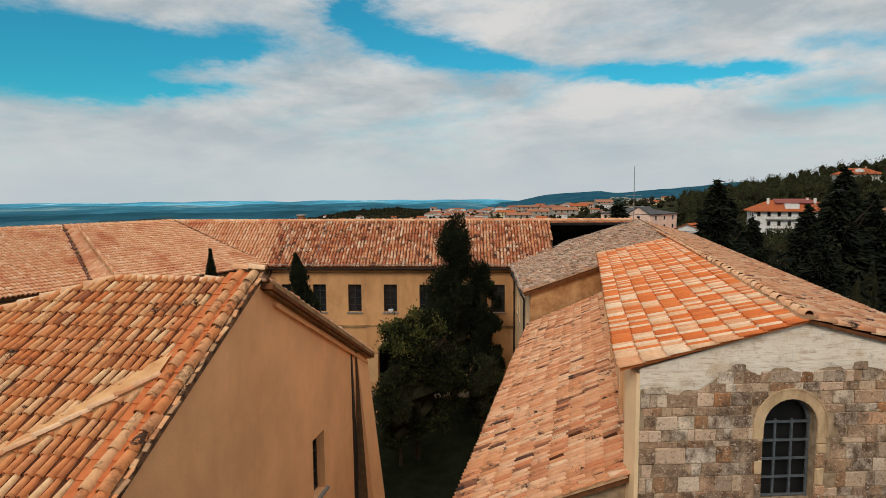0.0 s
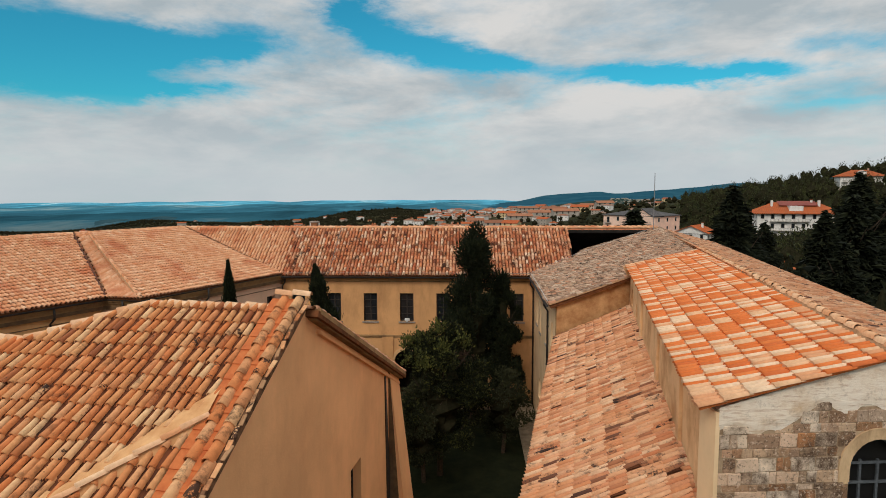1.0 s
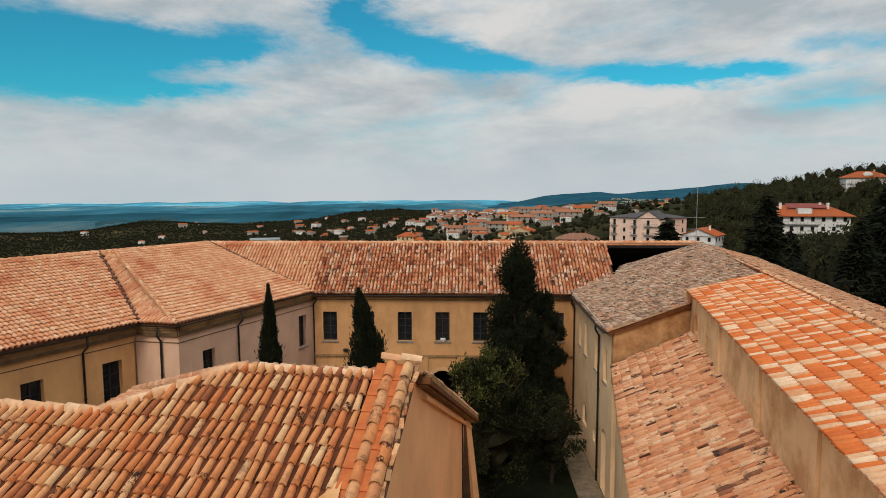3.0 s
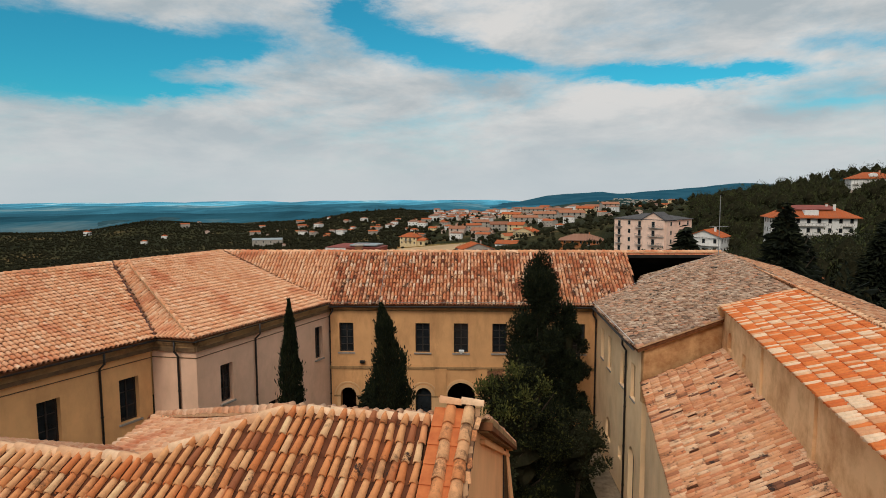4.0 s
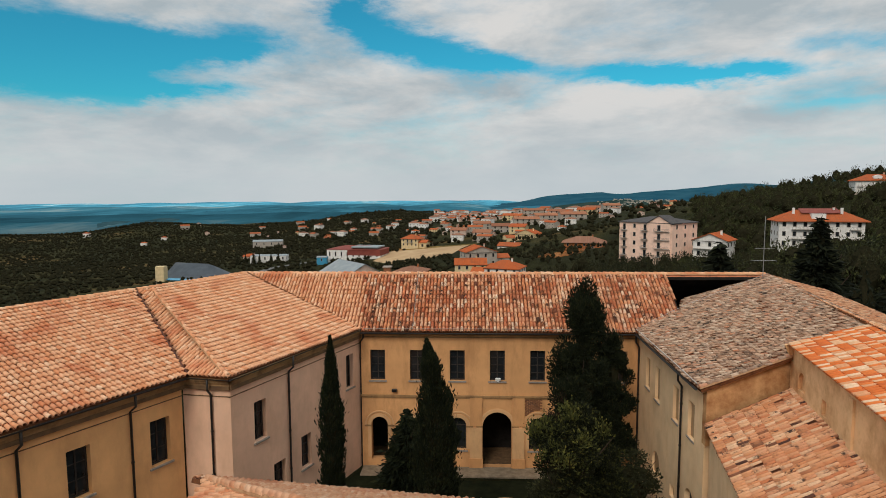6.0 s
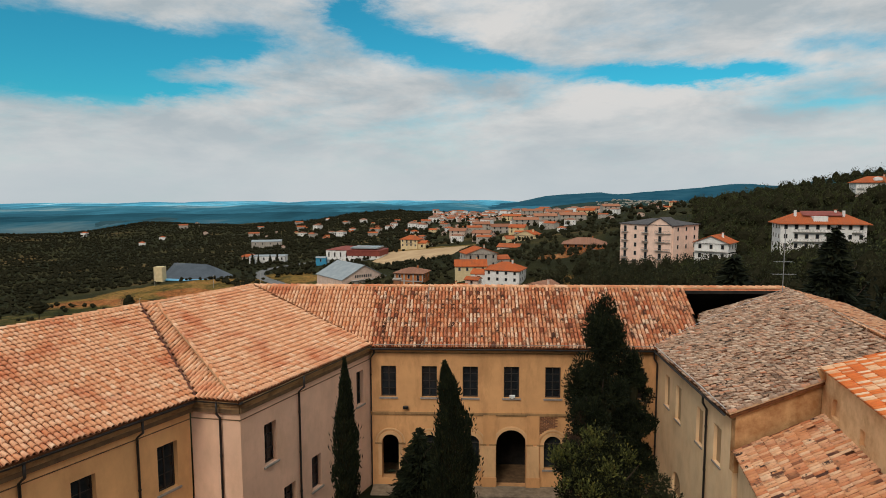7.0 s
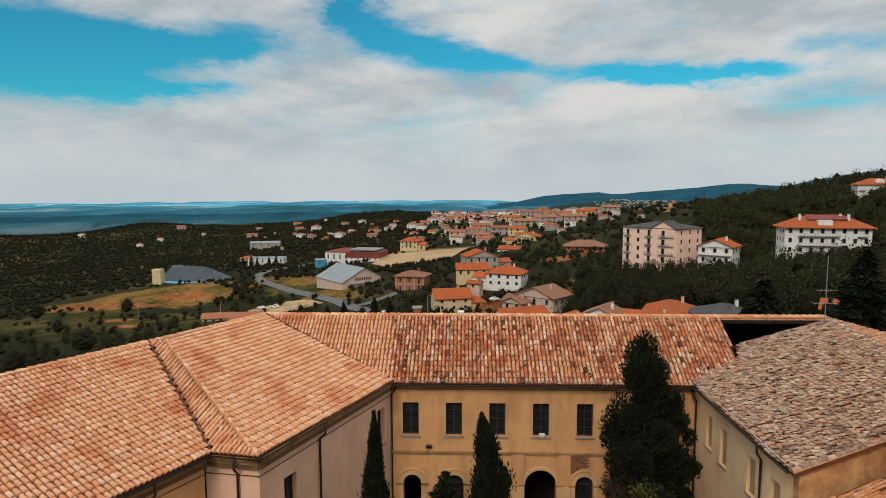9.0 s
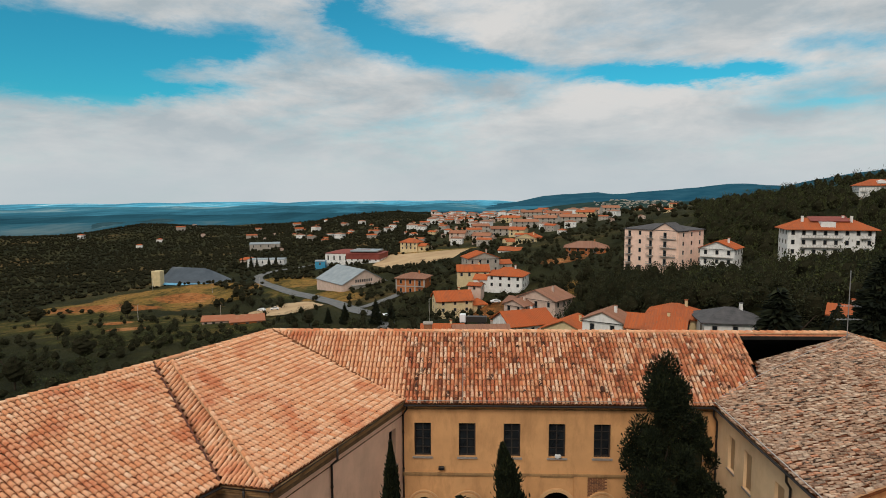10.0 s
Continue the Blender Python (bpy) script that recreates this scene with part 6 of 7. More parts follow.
def house(label, x, y, z, w, d, h, rz, floors=2, roof="hip", wall=WALL_WHITE, tiles=RED_ROOF, cols=3, side=2, rise=None, balconies=(), over=0.55, chimney=True, group="town houses", category="house", wing=0):
    """A plastered house: walls, overhanging roof, windows by storey, balconies, chimney. Its front looks along its own -y."""
    hs = thing("house", label, category, (x, y, z), rz, group)
    rise = rise or (d if roof != "gable_y" else w) * 0.19
    body = local("wall", box(-w / 2, w / 2, -d / 2, d / 2, -5, h), wall, hs)
    if roof == "gable_y":
        for yy in (-d / 2, d / 2):
            local("gable", prism([(-w / 2, yy, h), (w / 2, yy, h), (0, yy, h + rise - 0.15)], (0, 0.2 if yy < 0 else -0.2, 0)), wall, hs)
    elif roof == "gable_x":
        for xx in (-w / 2, w / 2):
            local("gable", prism([(xx, -d / 2, h), (xx, d / 2, h), (xx, 0, h + rise - 0.15)], (0.2 if xx < 0 else -0.2, 0, 0)), wall, hs)
    rf = local("roof", roof_geo(w, d, h, rise, over, roof), tiles, hs)
    if tiles in (RED_ROOF, BROWN_ROOF):
        local("roof_tiles", roof_ribs(w, d, h, rise, over, roof), tiles, rf)["kind"] = "stuff"
        local("eave_board", box(-w / 2 - over + 0.1, w / 2 + over - 0.1, -d / 2 - over + 0.12, -d / 2 - over + 0.2, h - 0.62, h - 0.42), TIMBER, rf)
    if wing:
        ww, wd, wh = w * 0.45, d * 0.62, h * 0.58
        x0 = wing * (w / 2 + ww / 2)
        local("wing_wall", box(x0 - ww / 2, x0 + ww / 2, -wd * 0.62, wd * 0.38, -5, wh), wall, hs)
        v, f = roof_geo(ww, wd, wh, rise * 0.6, over * 0.8, "gable_x" if roof != "gable_x" else "hip")
        local("wing_roof", ([(a + x0, b - wd * 0.12, c) for a, b, c in v], f), tiles, hs)
        local("wing_door", box(x0 - 0.9, x0 + 0.9, -wd * 0.62 - 0.06, -wd * 0.62, 0.1, min(2.4, wh - 0.4)), TIMBER, hs)
    st = h / floors
    for fl in range(floors):
        zz = fl * st + st * 0.30
        for i in range(cols):
            u = -w / 2 + w * (i + 0.5) / cols
            if (fl, i) in balconies:
                opening(hs, "f", u, fl * st + 0.15, w, d, 1.2, st * 0.68, "balcony_door")
                balcony(hs, "f", u, fl * st + 0.1, min(3.2, w / cols * 0.9), w, d)
            else:
                opening(hs, "f", u, zz, w, d, 1.05, st * 0.45)
        for i in range(side):
            u = -d / 2 + d * (i + 0.5) / side
            for s in ("r", "l"):
                opening(hs, s, u, zz, w, d, 0.95, st * 0.42)
    if chimney:
        c = local("chimney", box(w * 0.2 - 0.35, w * 0.2 + 0.35, -0.2, 0.5, h, h + rise + 0.9), wall, rf)
        local("cap", box(w * 0.2 - 0.45, w * 0.2 + 0.45, -0.3, 0.6, h + rise + 0.9, h + rise + 1.05), tiles, rf)
    KEEP_CLEAR.append((x, y, max(w, d) * 0.62 + 2.0))
    return hs


# apartment block in peach
apt = house("five-storey peach apartment block with small balconies and dark roof", 75, 271, -14.2, 26, 19, 18.4, -50, 5, "hip", WALL_PEACH, DARK_ROOF, 5, 3, 2.2,
            [(f, i) for f in (1, 2, 3, 4) for i in (0, 2, 4)], 0.6, False, "apartment blocks", "apartment building")
local("front_gable", prism([(1.6, -10.0, 0.0), (12.4, -10.0, 0.0), (12.4, -10.0, 18.3), (7.0, -10.0, 21.2), (1.6, -10.0, 18.3)], (0, 0.48, 0)), WALL_PEACH, apt)
local("gable_roof", prism([(0.9, -10.4, 18.1), (7.0, -10.4, 21.5), (13.1, -10.4, 18.1), (13.1, -10.4, 17.8), (7.0, -10.4, 21.2), (0.9, -10.4, 17.8)], (0, 8, 0)), DARK_ROOF, apt)
for f in range(1, 5):
    opening(apt, "f", 7.0, f * 3.68 + 0.3, 26, 20, 1.3, 2.3, "balcony_door")
    balcony(apt, "f", 7.0, f * 3.68 + 0.2, 3.6, 26, 20)
for x in (-11, -5.5, 1.5):
    local("shop_door", box(x - 1.1, x + 1.1, -9.62, -9.5, 0.1, 2.7), TIMBER, apt)
w5 = house("white three-storey gabled house with long balconies and orange roof", 92.8, 254, -13.3, 13, 12, 11.0, -38, 3, "gable_y", WALL_WHITE, RED_ROOF, 3, 3, 2.8, [], 0.7)
for z in (3.8, 7.4):
    balcony(w5, "f", 0, z, 12.4, 13, 12, WHITE_METAL)
wap = house("white four-storey apartment house with long balconies and orange hip roof", 124, 238, -7.5, 28, 13, 14.0, -14, 4, "hip", WALL_WHITE, RED_ROOF, 8, 3, 3.6, [], 1.3, True, "apartment blocks", "apartment building")
for z in (3.5, 7.0, 10.5):
    balcony(wap, "f", -3.0, z, 13.5, 28, 13)
    balcony(wap, "f", 11.0, z, 3.2, 28, 13)
local("roof_terrace_canopy", prism([(-6, -3.5, 16.4), (7, -3.5, 16.4), (7, 1.5, 17.9), (-6, 1.5, 17.9)], (0, 0, 0.2)), MAROON_ROOF, wap)
local("dormer", box(-3.2, 1.5, -6.2, -2, 14.0, 16.3), WALL_WHITE, wap)
for x in (-8.5, 7.5):
    local("chimney", box(x - 0.4, x + 0.4, -3, -2.2, 14.5, 18.4), WALL_WHITE, wap)
hh = house("white and pink villa with orange roof on the hill", 229, 368, 11.7, 22, 14, 11.4, -18, 3, "hip", WALL_PINK, RED_ROOF, 5, 3, 3.4, [(1, 0), (2, 0)], 1.0)
local("upper_wall", box(-11.05, 11.05, -7.06, 7.06, 4.2, 11.4), WALL_WHITE, hh)
local("dormer", prism([(-2, -6.4, 12.2), (2, -6.4, 12.2), (2, -6.4, 13.6), (0, -6.4, 14.4), (-2, -6.4, 13.6)], (0, 4, 0)), WALL_WHITE, hh)
house("cream block with open balconies among dark trees", 160, 232, -6, 11, 12, 12, -10, 4, "hip", WALL_CREAM, BROWN_ROOF, 2, 2, 2.0, [(1, 0), (2, 0), (3, 0)], 0.8)

un = house("unfinished three-storey house of bare brick and concrete", -38, 320, -37, 15, 13, 13.2, -12, 3, "hip", WALL_BRICK, BROWN_ROOF, 3, 2, 2.2, [(1, 2), (2, 2)], 1.0)
for x in (-7.5, -2.5, 2.5, 7.5):
    local("concrete_column", box(x - 0.35, x + 0.35, -6.75, -6.5, -2, 13.2), CONCRETE, un)
for z in (4.0, 8.6):
    local("concrete_beam", box(-7.8, 7.8, -6.8, -6.52, z, z + 0.5), CONCRETE, un)
house("pale yellow house with orange gabled roof", -16.7, 268, -31.5, 15.5, 12, 5.6, 14, 2, "gable_x", WALL_CREAM, RED_ROOF, 3, 2, 3.4, [], 0.8, wing=1)
house("white house with orange hipped roof", 9.4, 288, -24.0, 16.5, 13, 6.0, -20, 2, "hip", WALL_WHITE, RED_ROOF, 4, 3, 3.2, wing=-1)
house("small annex with orange roof", -6, 276, -24, 6, 5, 2.8, -20, 1, "gable_x", WALL_PINK, RED_ROOF, 1, 1)
house("low cream house with long red-brown roof", -7.2, 306, -22.2, 15.5, 8, 3.6, 4, 1, "gable_x", WALL_CREAM, RED_ROOF, 4, 1, 2.8, wing=1)
house("grey plastered house with split orange roofs", -3, 325, -22.3, 17, 12, 8.2, 18, 2, "gable_y", WALL_GREY, RED_ROOF, 4, 2, 3.0, wing=1)
pk = house("rosy two-storey house with wide balconies and brown roof", 20.6, 243, -28.8, 17, 13, 8.2, -40, 2, "gable_y", WALL_PINK, BROWN_ROOF, 3, 3, 3.4, [(1, 0), (1, 1)], 0.9, wing=-1)
house("low wing with brown roof and terrace", 10.6, 240, -28.8, 9, 9, 6.0, -40, 2, "gable_y", WALL_PINK, BROWN_ROOF, 2, 2, 2.0, [(1, 0)], 0.8)
house("white and blue cottage with bright orange roof", 8.5, 207, -27.2, 16, 13, 4.8, 24, 1, "gable_x", WALL_WHITE, RED_ROOF, 3, 2, 3.6, [], 0.9, wing=1)
house("cottage with bright orange gabled roof", 22.5, 196, -25.8, 15, 12, 3.6, -30, 1, "gable_y", WALL_CREAM, RED_ROOF, 2, 2, 3.4, [], 0.9, wing=1)
house("cream house with broad orange roof", 37.3, 158, -17.0, 13, 10, 4.2, -24, 1, "gable_x", WALL_CREAM, RED_ROOF, 2, 2, 2.4, [], 0.8)
house("yellow house with orange hipped roof and chimneys", 44.8, 167, -16.8, 13, 11, 5.2, -24, 1, "hip", WALL_CREAM, RED_ROOF, 2, 2, 2.6, [], 0.8, wing=-1)
gh = house("white bungalow with dark grey hipped roof", 54.3, 157, -15.0, 14, 12, 4.4, -8, 1, "hip", WALL_WHITE, DARK_ROOF, 3, 2, 2.6, [], 0.9)
local("blue_door", box(-0.8, 0.6, -6.1, -6.0, 0.0, 2.3), rough_paint("blue_paint", (0.02, 0.14, 0.26), (0.03, 0.19, 0.33), 3, 0.6), gh)
house("small white house with brown roof", 26.8, 166, -17.1, 10.5, 9, 4.4, -30, 1, "gable_y", WALL_WHITE, BROWN_ROOF, 2, 1, 2.4)
house("dark-roofed shed behind the ridge", -6, 192, -24.5, 17, 9, 2.2, 5, 1, "gable_x", WALL_GREY, BROWN_ROOF, 3, 1, 1.8)
house("orange-roofed cottage below the wing", -18, 196, -25.5, 13, 9, 2.4, 0, 1, "gable_x", WALL_CREAM, RED_ROOF, 2, 1, 1.9)
house("old red-tiled cottage half hidden in trees", 57, 116, -4.0, 5, 5, 3.0, -35, 1, "gable_x", WALL_PINK, RED_ROOF, 1, 1, 1.4)
house("white house with orange roof", 21, 426, -25.4, 15.5, 11, 5.2, -22, 1, "gable_x", WALL_WHITE, RED_ROOF, 3, 2, wing=1)
house("tall white house with orange roof", 39, 478, -24, 18, 13, 8.4, -30, 2, "gable_y", WALL_CREAM, RED_ROOF, 3, 3, wing=-1)
house("brick villa with white terrace and brown hip roof", 65.4, 388, -21.2, 25, 16, 7.0, -12, 2, "hip", WALL_BRICK, BROWN_ROOF, 5, 2, 3.2, [(1, 1), (1, 3)], 1.4)
house("white villa with balconies and orange roof", -58, 528, -30, 16, 12, 7.0, -20, 2, "hip", WALL_CREAM, RED_ROOF, 4, 3, 3.2, [(1, 1), (1, 2)], 1.0, wing=1)
sc = house("red and white school hall", -101, 500, -37.4, 46, 24, 8.0, -10, 1, "hip", WALL_WHITE, MAROON_ROOF, 9, 3, 2.6, [], 0.5, False, "town houses", "school")
local("flat_grey_roof", box(-2, 21, -11, 7, 9.4, 10.4), METAL_ROOF, sc)
local("dark_red_band", box(-5, 23.1, -12.1, 12.1, 3.4, 8.1), MAROON_ROOF, sc)
house("small bright blue metal shed", -128, 486, -39.5, 8, 6, 4.5, 0, 1, "gable_x", rough_paint("blue_shed", (0.03, 0.22, 0.36), (0.05, 0.28, 0.44), 2, 0.7), METAL_ROOF, 1, 1, 0.8, [], 0.3, False)
house("long low farm shed with old red tile roof", -121, 268, -38.2, 13, 8, 2.6, 14, 1, "gable_x", WALL_PINK, FARM_ROOF, 4, 1, 1.7, [], 0.5, False)
house("low farm shed with patched red tile roof", -106, 262, -37.2, 14, 9, 2.9, 22, 1, "gable_x", WALL_BRICK, FARM_ROOF, 3, 1, 2.0, [], 0.5, False)
house("white flat-topped farm block behind cypresses", -186, 528, -47.5, 31, 14, 9.5, 6, 2, "hip", WALL_WHITE, METAL_ROOF, 6, 2, 0.8, [], 0.2, False)
house("low pale hangar among dark trees", -250, 712, -46, 34, 18, 5.5, 14, 1, "gable_x", WALL_GREY, METAL_ROOF, 4, 1, 1.6, [], 0.4, False)
house("small farmhouse with a red tiled roof", -215, 560, -48, 14, 10, 6, 20, 2, "hip", WALL_PINK, RED_ROOF, 3, 2)

# sports hall with one long sheet-metal roof
hall = thing("sports_hall", "beige sports hall with long grey sheet metal roof", "hall", (-82.5, 377.5, -38), 39, "town houses")
local("wall", box(-15, 15, -17.5, 17.5, -4, 4.2), WALL_PINK, hall)
local("gable", prism([(-15, -17.5, 4.2), (15, -17.5, 4.2), (0, -17.5, 11.6)], (0, 0.4, 0)), WALL_PINK, hall)
local("roof", roof_geo(30, 35, 4.2, 7.8, 0.6, "gable_y", 0.3), METAL_ROOF, hall)
for i in range(8):
    opening(hall, "f", -6 + i * 1.5, 4.6, 30, 35, 0.8, 1.6)
local("porch", box(-9, 1, -19.5, -17.5, 0, 3.0), WALL_GREY, hall)
local("porch_roof", box(-9.5, 9, -20, -17.5, 3.0, 3.3), CONCRETE, hall)
KEEP_CLEAR.append((-82, 377, 30))

# modern church with a swept dark roof
mc = thing("modern_church", "modern church with cream tower and swept dark metal roof", "church", (-214, 452, -50.5), 0, "town houses")
local("tower", bevel_box(-27.5, -21, -16, -10, -4, 13.5, 0.1), WALL_CREAM, mc)
v, f, n, m = [], [], 28, 6
for i in range(n + 1):
    a = math.pi * (1.02 + 0.98 * i / n)
    for j in range(m + 1):
        t = j / m
        s = i / n
        rx, ry = 33 * math.cos(a), 17 * math.sin(a)
        tx, tz = -21 + 46 * s, 14.6 - 2.2 * s if s < 0.55 else 13.4 - 8.6 * ((s - 0.55) / 0.45) ** 1.2
        v.append((rx * (1 - t) + tx * t, ry * (1 - t) + 3 * t, 3.3 + (tz - 3.3) * t ** 1.35))
f = [(i * (m + 1) + j, (i + 1) * (m + 1) + j, (i + 1) * (m + 1) + j + 1, i * (m + 1) + j + 1) for i in range(n) for j in range(m)]
mc_roof = local("roof", (v, f), rough_paint("dark_sheet_roof", (0.03, 0.04, 0.05), (0.06, 0.075, 0.09), 0.2, 0.45, 0.5, 0.3, coord="Position"), mc)
rim = []
for i in range(n):
    a0, a1 = math.pi * (1.02 + 0.98 * i / n), math.pi * (1.02 + 0.98 * (i + 1) / n)
    rim.append(prism([(32.9 * math.cos(a0), 16.9 * math.sin(a0), 3.1), (32.9 * math.cos(a1), 16.9 * math.sin(a1), 3.1), (30.5 * math.cos(a1), 15.4 * math.sin(a1), 3.35), (30.5 * math.cos(a0), 15.4 * math.sin(a0), 3.35)], (0, 0, 0.35)))
BLUE_SHEET = rough_paint("blue_sheet", (0.06, 0.26, 0.40), (0.10, 0.34, 0.50), 0.5, 0.4, 0.5, coord="Position")
local("eave_band", join(*rim), BLUE_SHEET, mc)
mc_roof.data.materials.append(BLUE_SHEET)
mc_roof.data.polygons.foreach_set("material_index", [1 if k % m == 0 and k // m > n * 0.1 else 0 for k in range(n * m)])
curve = [(30 * math.cos(math.pi * (1.03 + 0.95 * i / 20)), 14.5 * math.sin(math.pi * (1.03 + 0.95 * i / 20)), -4) for i in range(21)]
local("wall", prism(curve, (0, 0, 7.0)), WALL_CREAM, mc)
for i in range(1, 20, 2):
    x, y, _ = curve[i]
    local("window", box(x - 1.0, x + 1.0, y - 0.25, y + 0.4, 0.6, 2.6), GLASS, mc)
KEEP_CLEAR.append((-214, 448, 38))

# the town beyond: many small houses on the ridge
OPEN_GROUND = [(-50, 262, 8), (-57, 272, 8), (-63, 281, 9), (-72, 298, 9), (-84, 322, 9), (-97, 346, 9), (-112, 370, 9), (-132, 396, 10), (-147, 418, 10), (-160, 437, 10), (-170, 459, 10), (-166, 483, 10), (-145, 499, 9), (-50, 300, 7),
               (-44, 247, 7), (-40, 225, 7), (-45, 475, 44), (-110, 300, 22), (-210, 378, 48), (-240, 380, 40), (-115, 410, 34), (-5, 25, 50), (0, 254, 9)]
town_rng = random.Random(12)
KINDS = []
for k, (wl, rf, form, ww, dd, hgt) in enumerate(((WALL_WHITE, RED_ROOF, "hip", 13, 10, 7.0), (WALL_CREAM, RED_ROOF, "gable_x", 15, 10, 6.0), (WALL_PINK, BROWN_ROOF, "gable_y", 11, 12, 8.0), (WALL_GREY, RED_ROOF, "gable_x", 20, 12, 9.0), (WALL_WHITE, BROWN_ROOF, "hip", 17, 12, 10.0))):
    KINDS.append((wl, rf, form, ww, dd, hgt))
made = []


def town_house(x, y, plain=False):
    k = town_rng.randrange(len(KINDS))
    wl, rf, form, ww, dd, hgt = KINDS[k]
    m = Matrix.Translation((x, y, ground(x, y) - 0.5)) @ Matrix.Rotation(town_rng.uniform(-0.9, 0.6), 4, "Z") @ Matrix.Scale(town_rng.uniform(0.55, 0.9), 4)
    found = [h for kk, h in made if kk == (k, plain)]
    if found:
        h = copy_thing(found[0], m)
    else:
        h = thing("town_house", "small distant town house with tiled roof", "house", (0, 0, 0), 0, "distant houses")
        local("wall", box(-ww / 2, ww / 2, -dd / 2, dd / 2, -6, hgt), wl, h)
        if form != "hip":
            for s in (-1, 1):
                pts = [(-ww / 2, s * dd / 2, hgt), (ww / 2, s * dd / 2, hgt), (0, s * dd / 2, hgt + 2)] if form == "gable_y" else [(s * ww / 2, -dd / 2, hgt), (s * ww / 2, dd / 2, hgt), (s * ww / 2, 0, hgt + 2)]
                local("gable", prism(pts, (0, -0.3 * s, 0) if form == "gable_y" else (-0.3 * s, 0, 0)), wl, h)
        local("roof", roof_geo(ww, dd, hgt, 2.3, 0.5, form), rf, h)
        for fl in range(0 if plain else 2):
            for i in range(3):
                local("window", face_box("f", -ww / 2 + ww * (i + 0.5) / 3, 1 + fl * hgt / 2, 2.5 + fl * hgt / 2, 0.55, ww, dd, 0.0, 0.04), GLASS, h)
        h.matrix_basis = m
        made.append(((k, plain), h))
    return h


def spread(n, a0, a1, r0, r1, gap, power=1.0):
    done = []
    for _ in range(n * 12):
        if len(done) >= n:
            break
        a, r = town_rng.uniform(a0, a1), r0 + (r1 - r0) * town_rng.random() ** power
        x, y = -10 + r * math.sin(a), 9 + r * math.cos(a)
        if all((x - p) ** 2 + (y - q) ** 2 > gap * gap for p, q in done) and all((x - p) ** 2 + (y - q) ** 2 > (s + 10) ** 2 for p, q, s in KEEP_CLEAR + OPEN_GROUND):
            done.append((x, y))
            town_house(x, y, r0 > 850)


TERRACES = ((4, 540, 16, 0), (22, 589, 18, 1), (38, 562, 15, 2), (51, 634, 26, 1), (76, 651, 30, 1), (95, 610, 26, 1), (124, 686, 20, 2), (105, 750, 28, 0), (46, 753, 24, 2), (151, 772, 22, 0), (5, 653, 18, 1), (157, 715, 20, 1), (78, 828, 28, 1), (-18, 600, 16, 0))
OLD_ROOF = tile_paint("old_town_roof", [(0.0, (0.27, 0.105, 0.055)), (0.5, (0.35, 0.15, 0.08)), (1.0, (0.22, 0.085, 0.045))], lichen_amount=0.9, patch=(0.22, 0.10, 0.06), patch_scale=0.2)
for x, y, w, k in TERRACES:
    th = thing("terraced_house", ("long ochre terraced house with faded tile roof", "long brownish town block with old tile roof", "pale cream town block with orange roof")[k], "house", (x, y, ground(x, y) - 0.5), (-14, 6, -24)[k], "old town blocks")
    wl, hh2 = ((WALL_PINK, 7.0), (WALL_GREY, 7.5), (WALL_CREAM, 6.5))[k]
    local("wall", box(-w / 2, w / 2, -6, 6, -6, hh2), wl, th)
    for sx in (-1, 1):
        local("gable", prism([(sx * w / 2, -6, hh2), (sx * w / 2, 6, hh2), (sx * w / 2, 0, hh2 + 2.2)], (-0.3 * sx, 0, 0)), wl, th)
    local("roof", roof_geo(w, 12, hh2, 2.5, 0.6, "gable_x"), OLD_ROOF if k < 2 else RED_ROOF, th)
    for i in range(int(w / 6)):
        for fl in range(2):
            local("window", face_box("f", -w / 2 + 3 + 6 * i, 1.6 + fl * hh2 * 0.45, 3.6 + fl * hh2 * 0.45, 0.7, w, 12, 0.0, 0.05), GLASS, th)
    KEEP_CLEAR.append((x, y, w * 0.5))
spread(70, -0.10, 0.20, 500, 900, 17)
spread(230, -0.06, 0.19, 860, 1420, 12)
spread(24, -0.33, -0.10, 700, 930, 22)
spread(12, 0.2, 0.34, 480, 800, 30)
spread(14, -0.60, -0.2, 880, 1200, 50)

# pale villages on the nearer blue ridge
hv, hf = [], []
for k in range(150):
    i = town_rng.randrange(21, 37) if k < 120 else town_rng.randrange(33, 60)
    j = town_rng.randrange(4, 11)
    x, y, z = near_ridge[i * (near_steps + 1) + j]
    x, y, w = x + town_rng.uniform(-12, 12), y + town_rng.uniform(-15, 15), town_rng.uniform(1.5, 4.0)
    v, f = box(x - w, x + w, y - 3, y + 3, z - 6, z + town_rng.uniform(1.2, 3.0))
    hf += [tuple(i + len(hv) for i in q) for q in f]
    hv += v
tagged(new("hill_village", mesh_of("hill_village", hv, hf, WALL_GREY)), "pale village scattered on a distant hillside", "village", kind="stuff")

# ---------------------------------------------------------------- trees
def leaf_paint(name, dark, mid, light, gloss_level=0.25, drift=None):
    mat, t, b = nodes_of(name)
    g = t.nodes.new("ShaderNodeNewGeometry")
    col = ramp_node(t, g.outputs["Random Per Island"], [(0.0, dark), (0.68, mid), (1.0, light)])
    shade = ramp_node(t, noise_node(t, 0.9, 5, 0.6, coord="Position"), [(0.35, (0, 0, 0)), (0.65, (1, 1, 1))])
    col = mix_node(t, math_node(t, "MULTIPLY", shade, 0.45), col, dark)
    if drift:
        far_shade = ramp_node(t, noise_node(t, 0.035, 7, 0.7, coord="Position"), [(0.42, (0, 0, 0)), (0.62, (1, 1, 1))])
        col = mix_node(t, math_node(t, "MULTIPLY", far_shade, 0.8), col, drift)
    t.links.new(col, b.inputs["Base Color"])
    gloss(b, 0.8, gloss_level)
    return mat


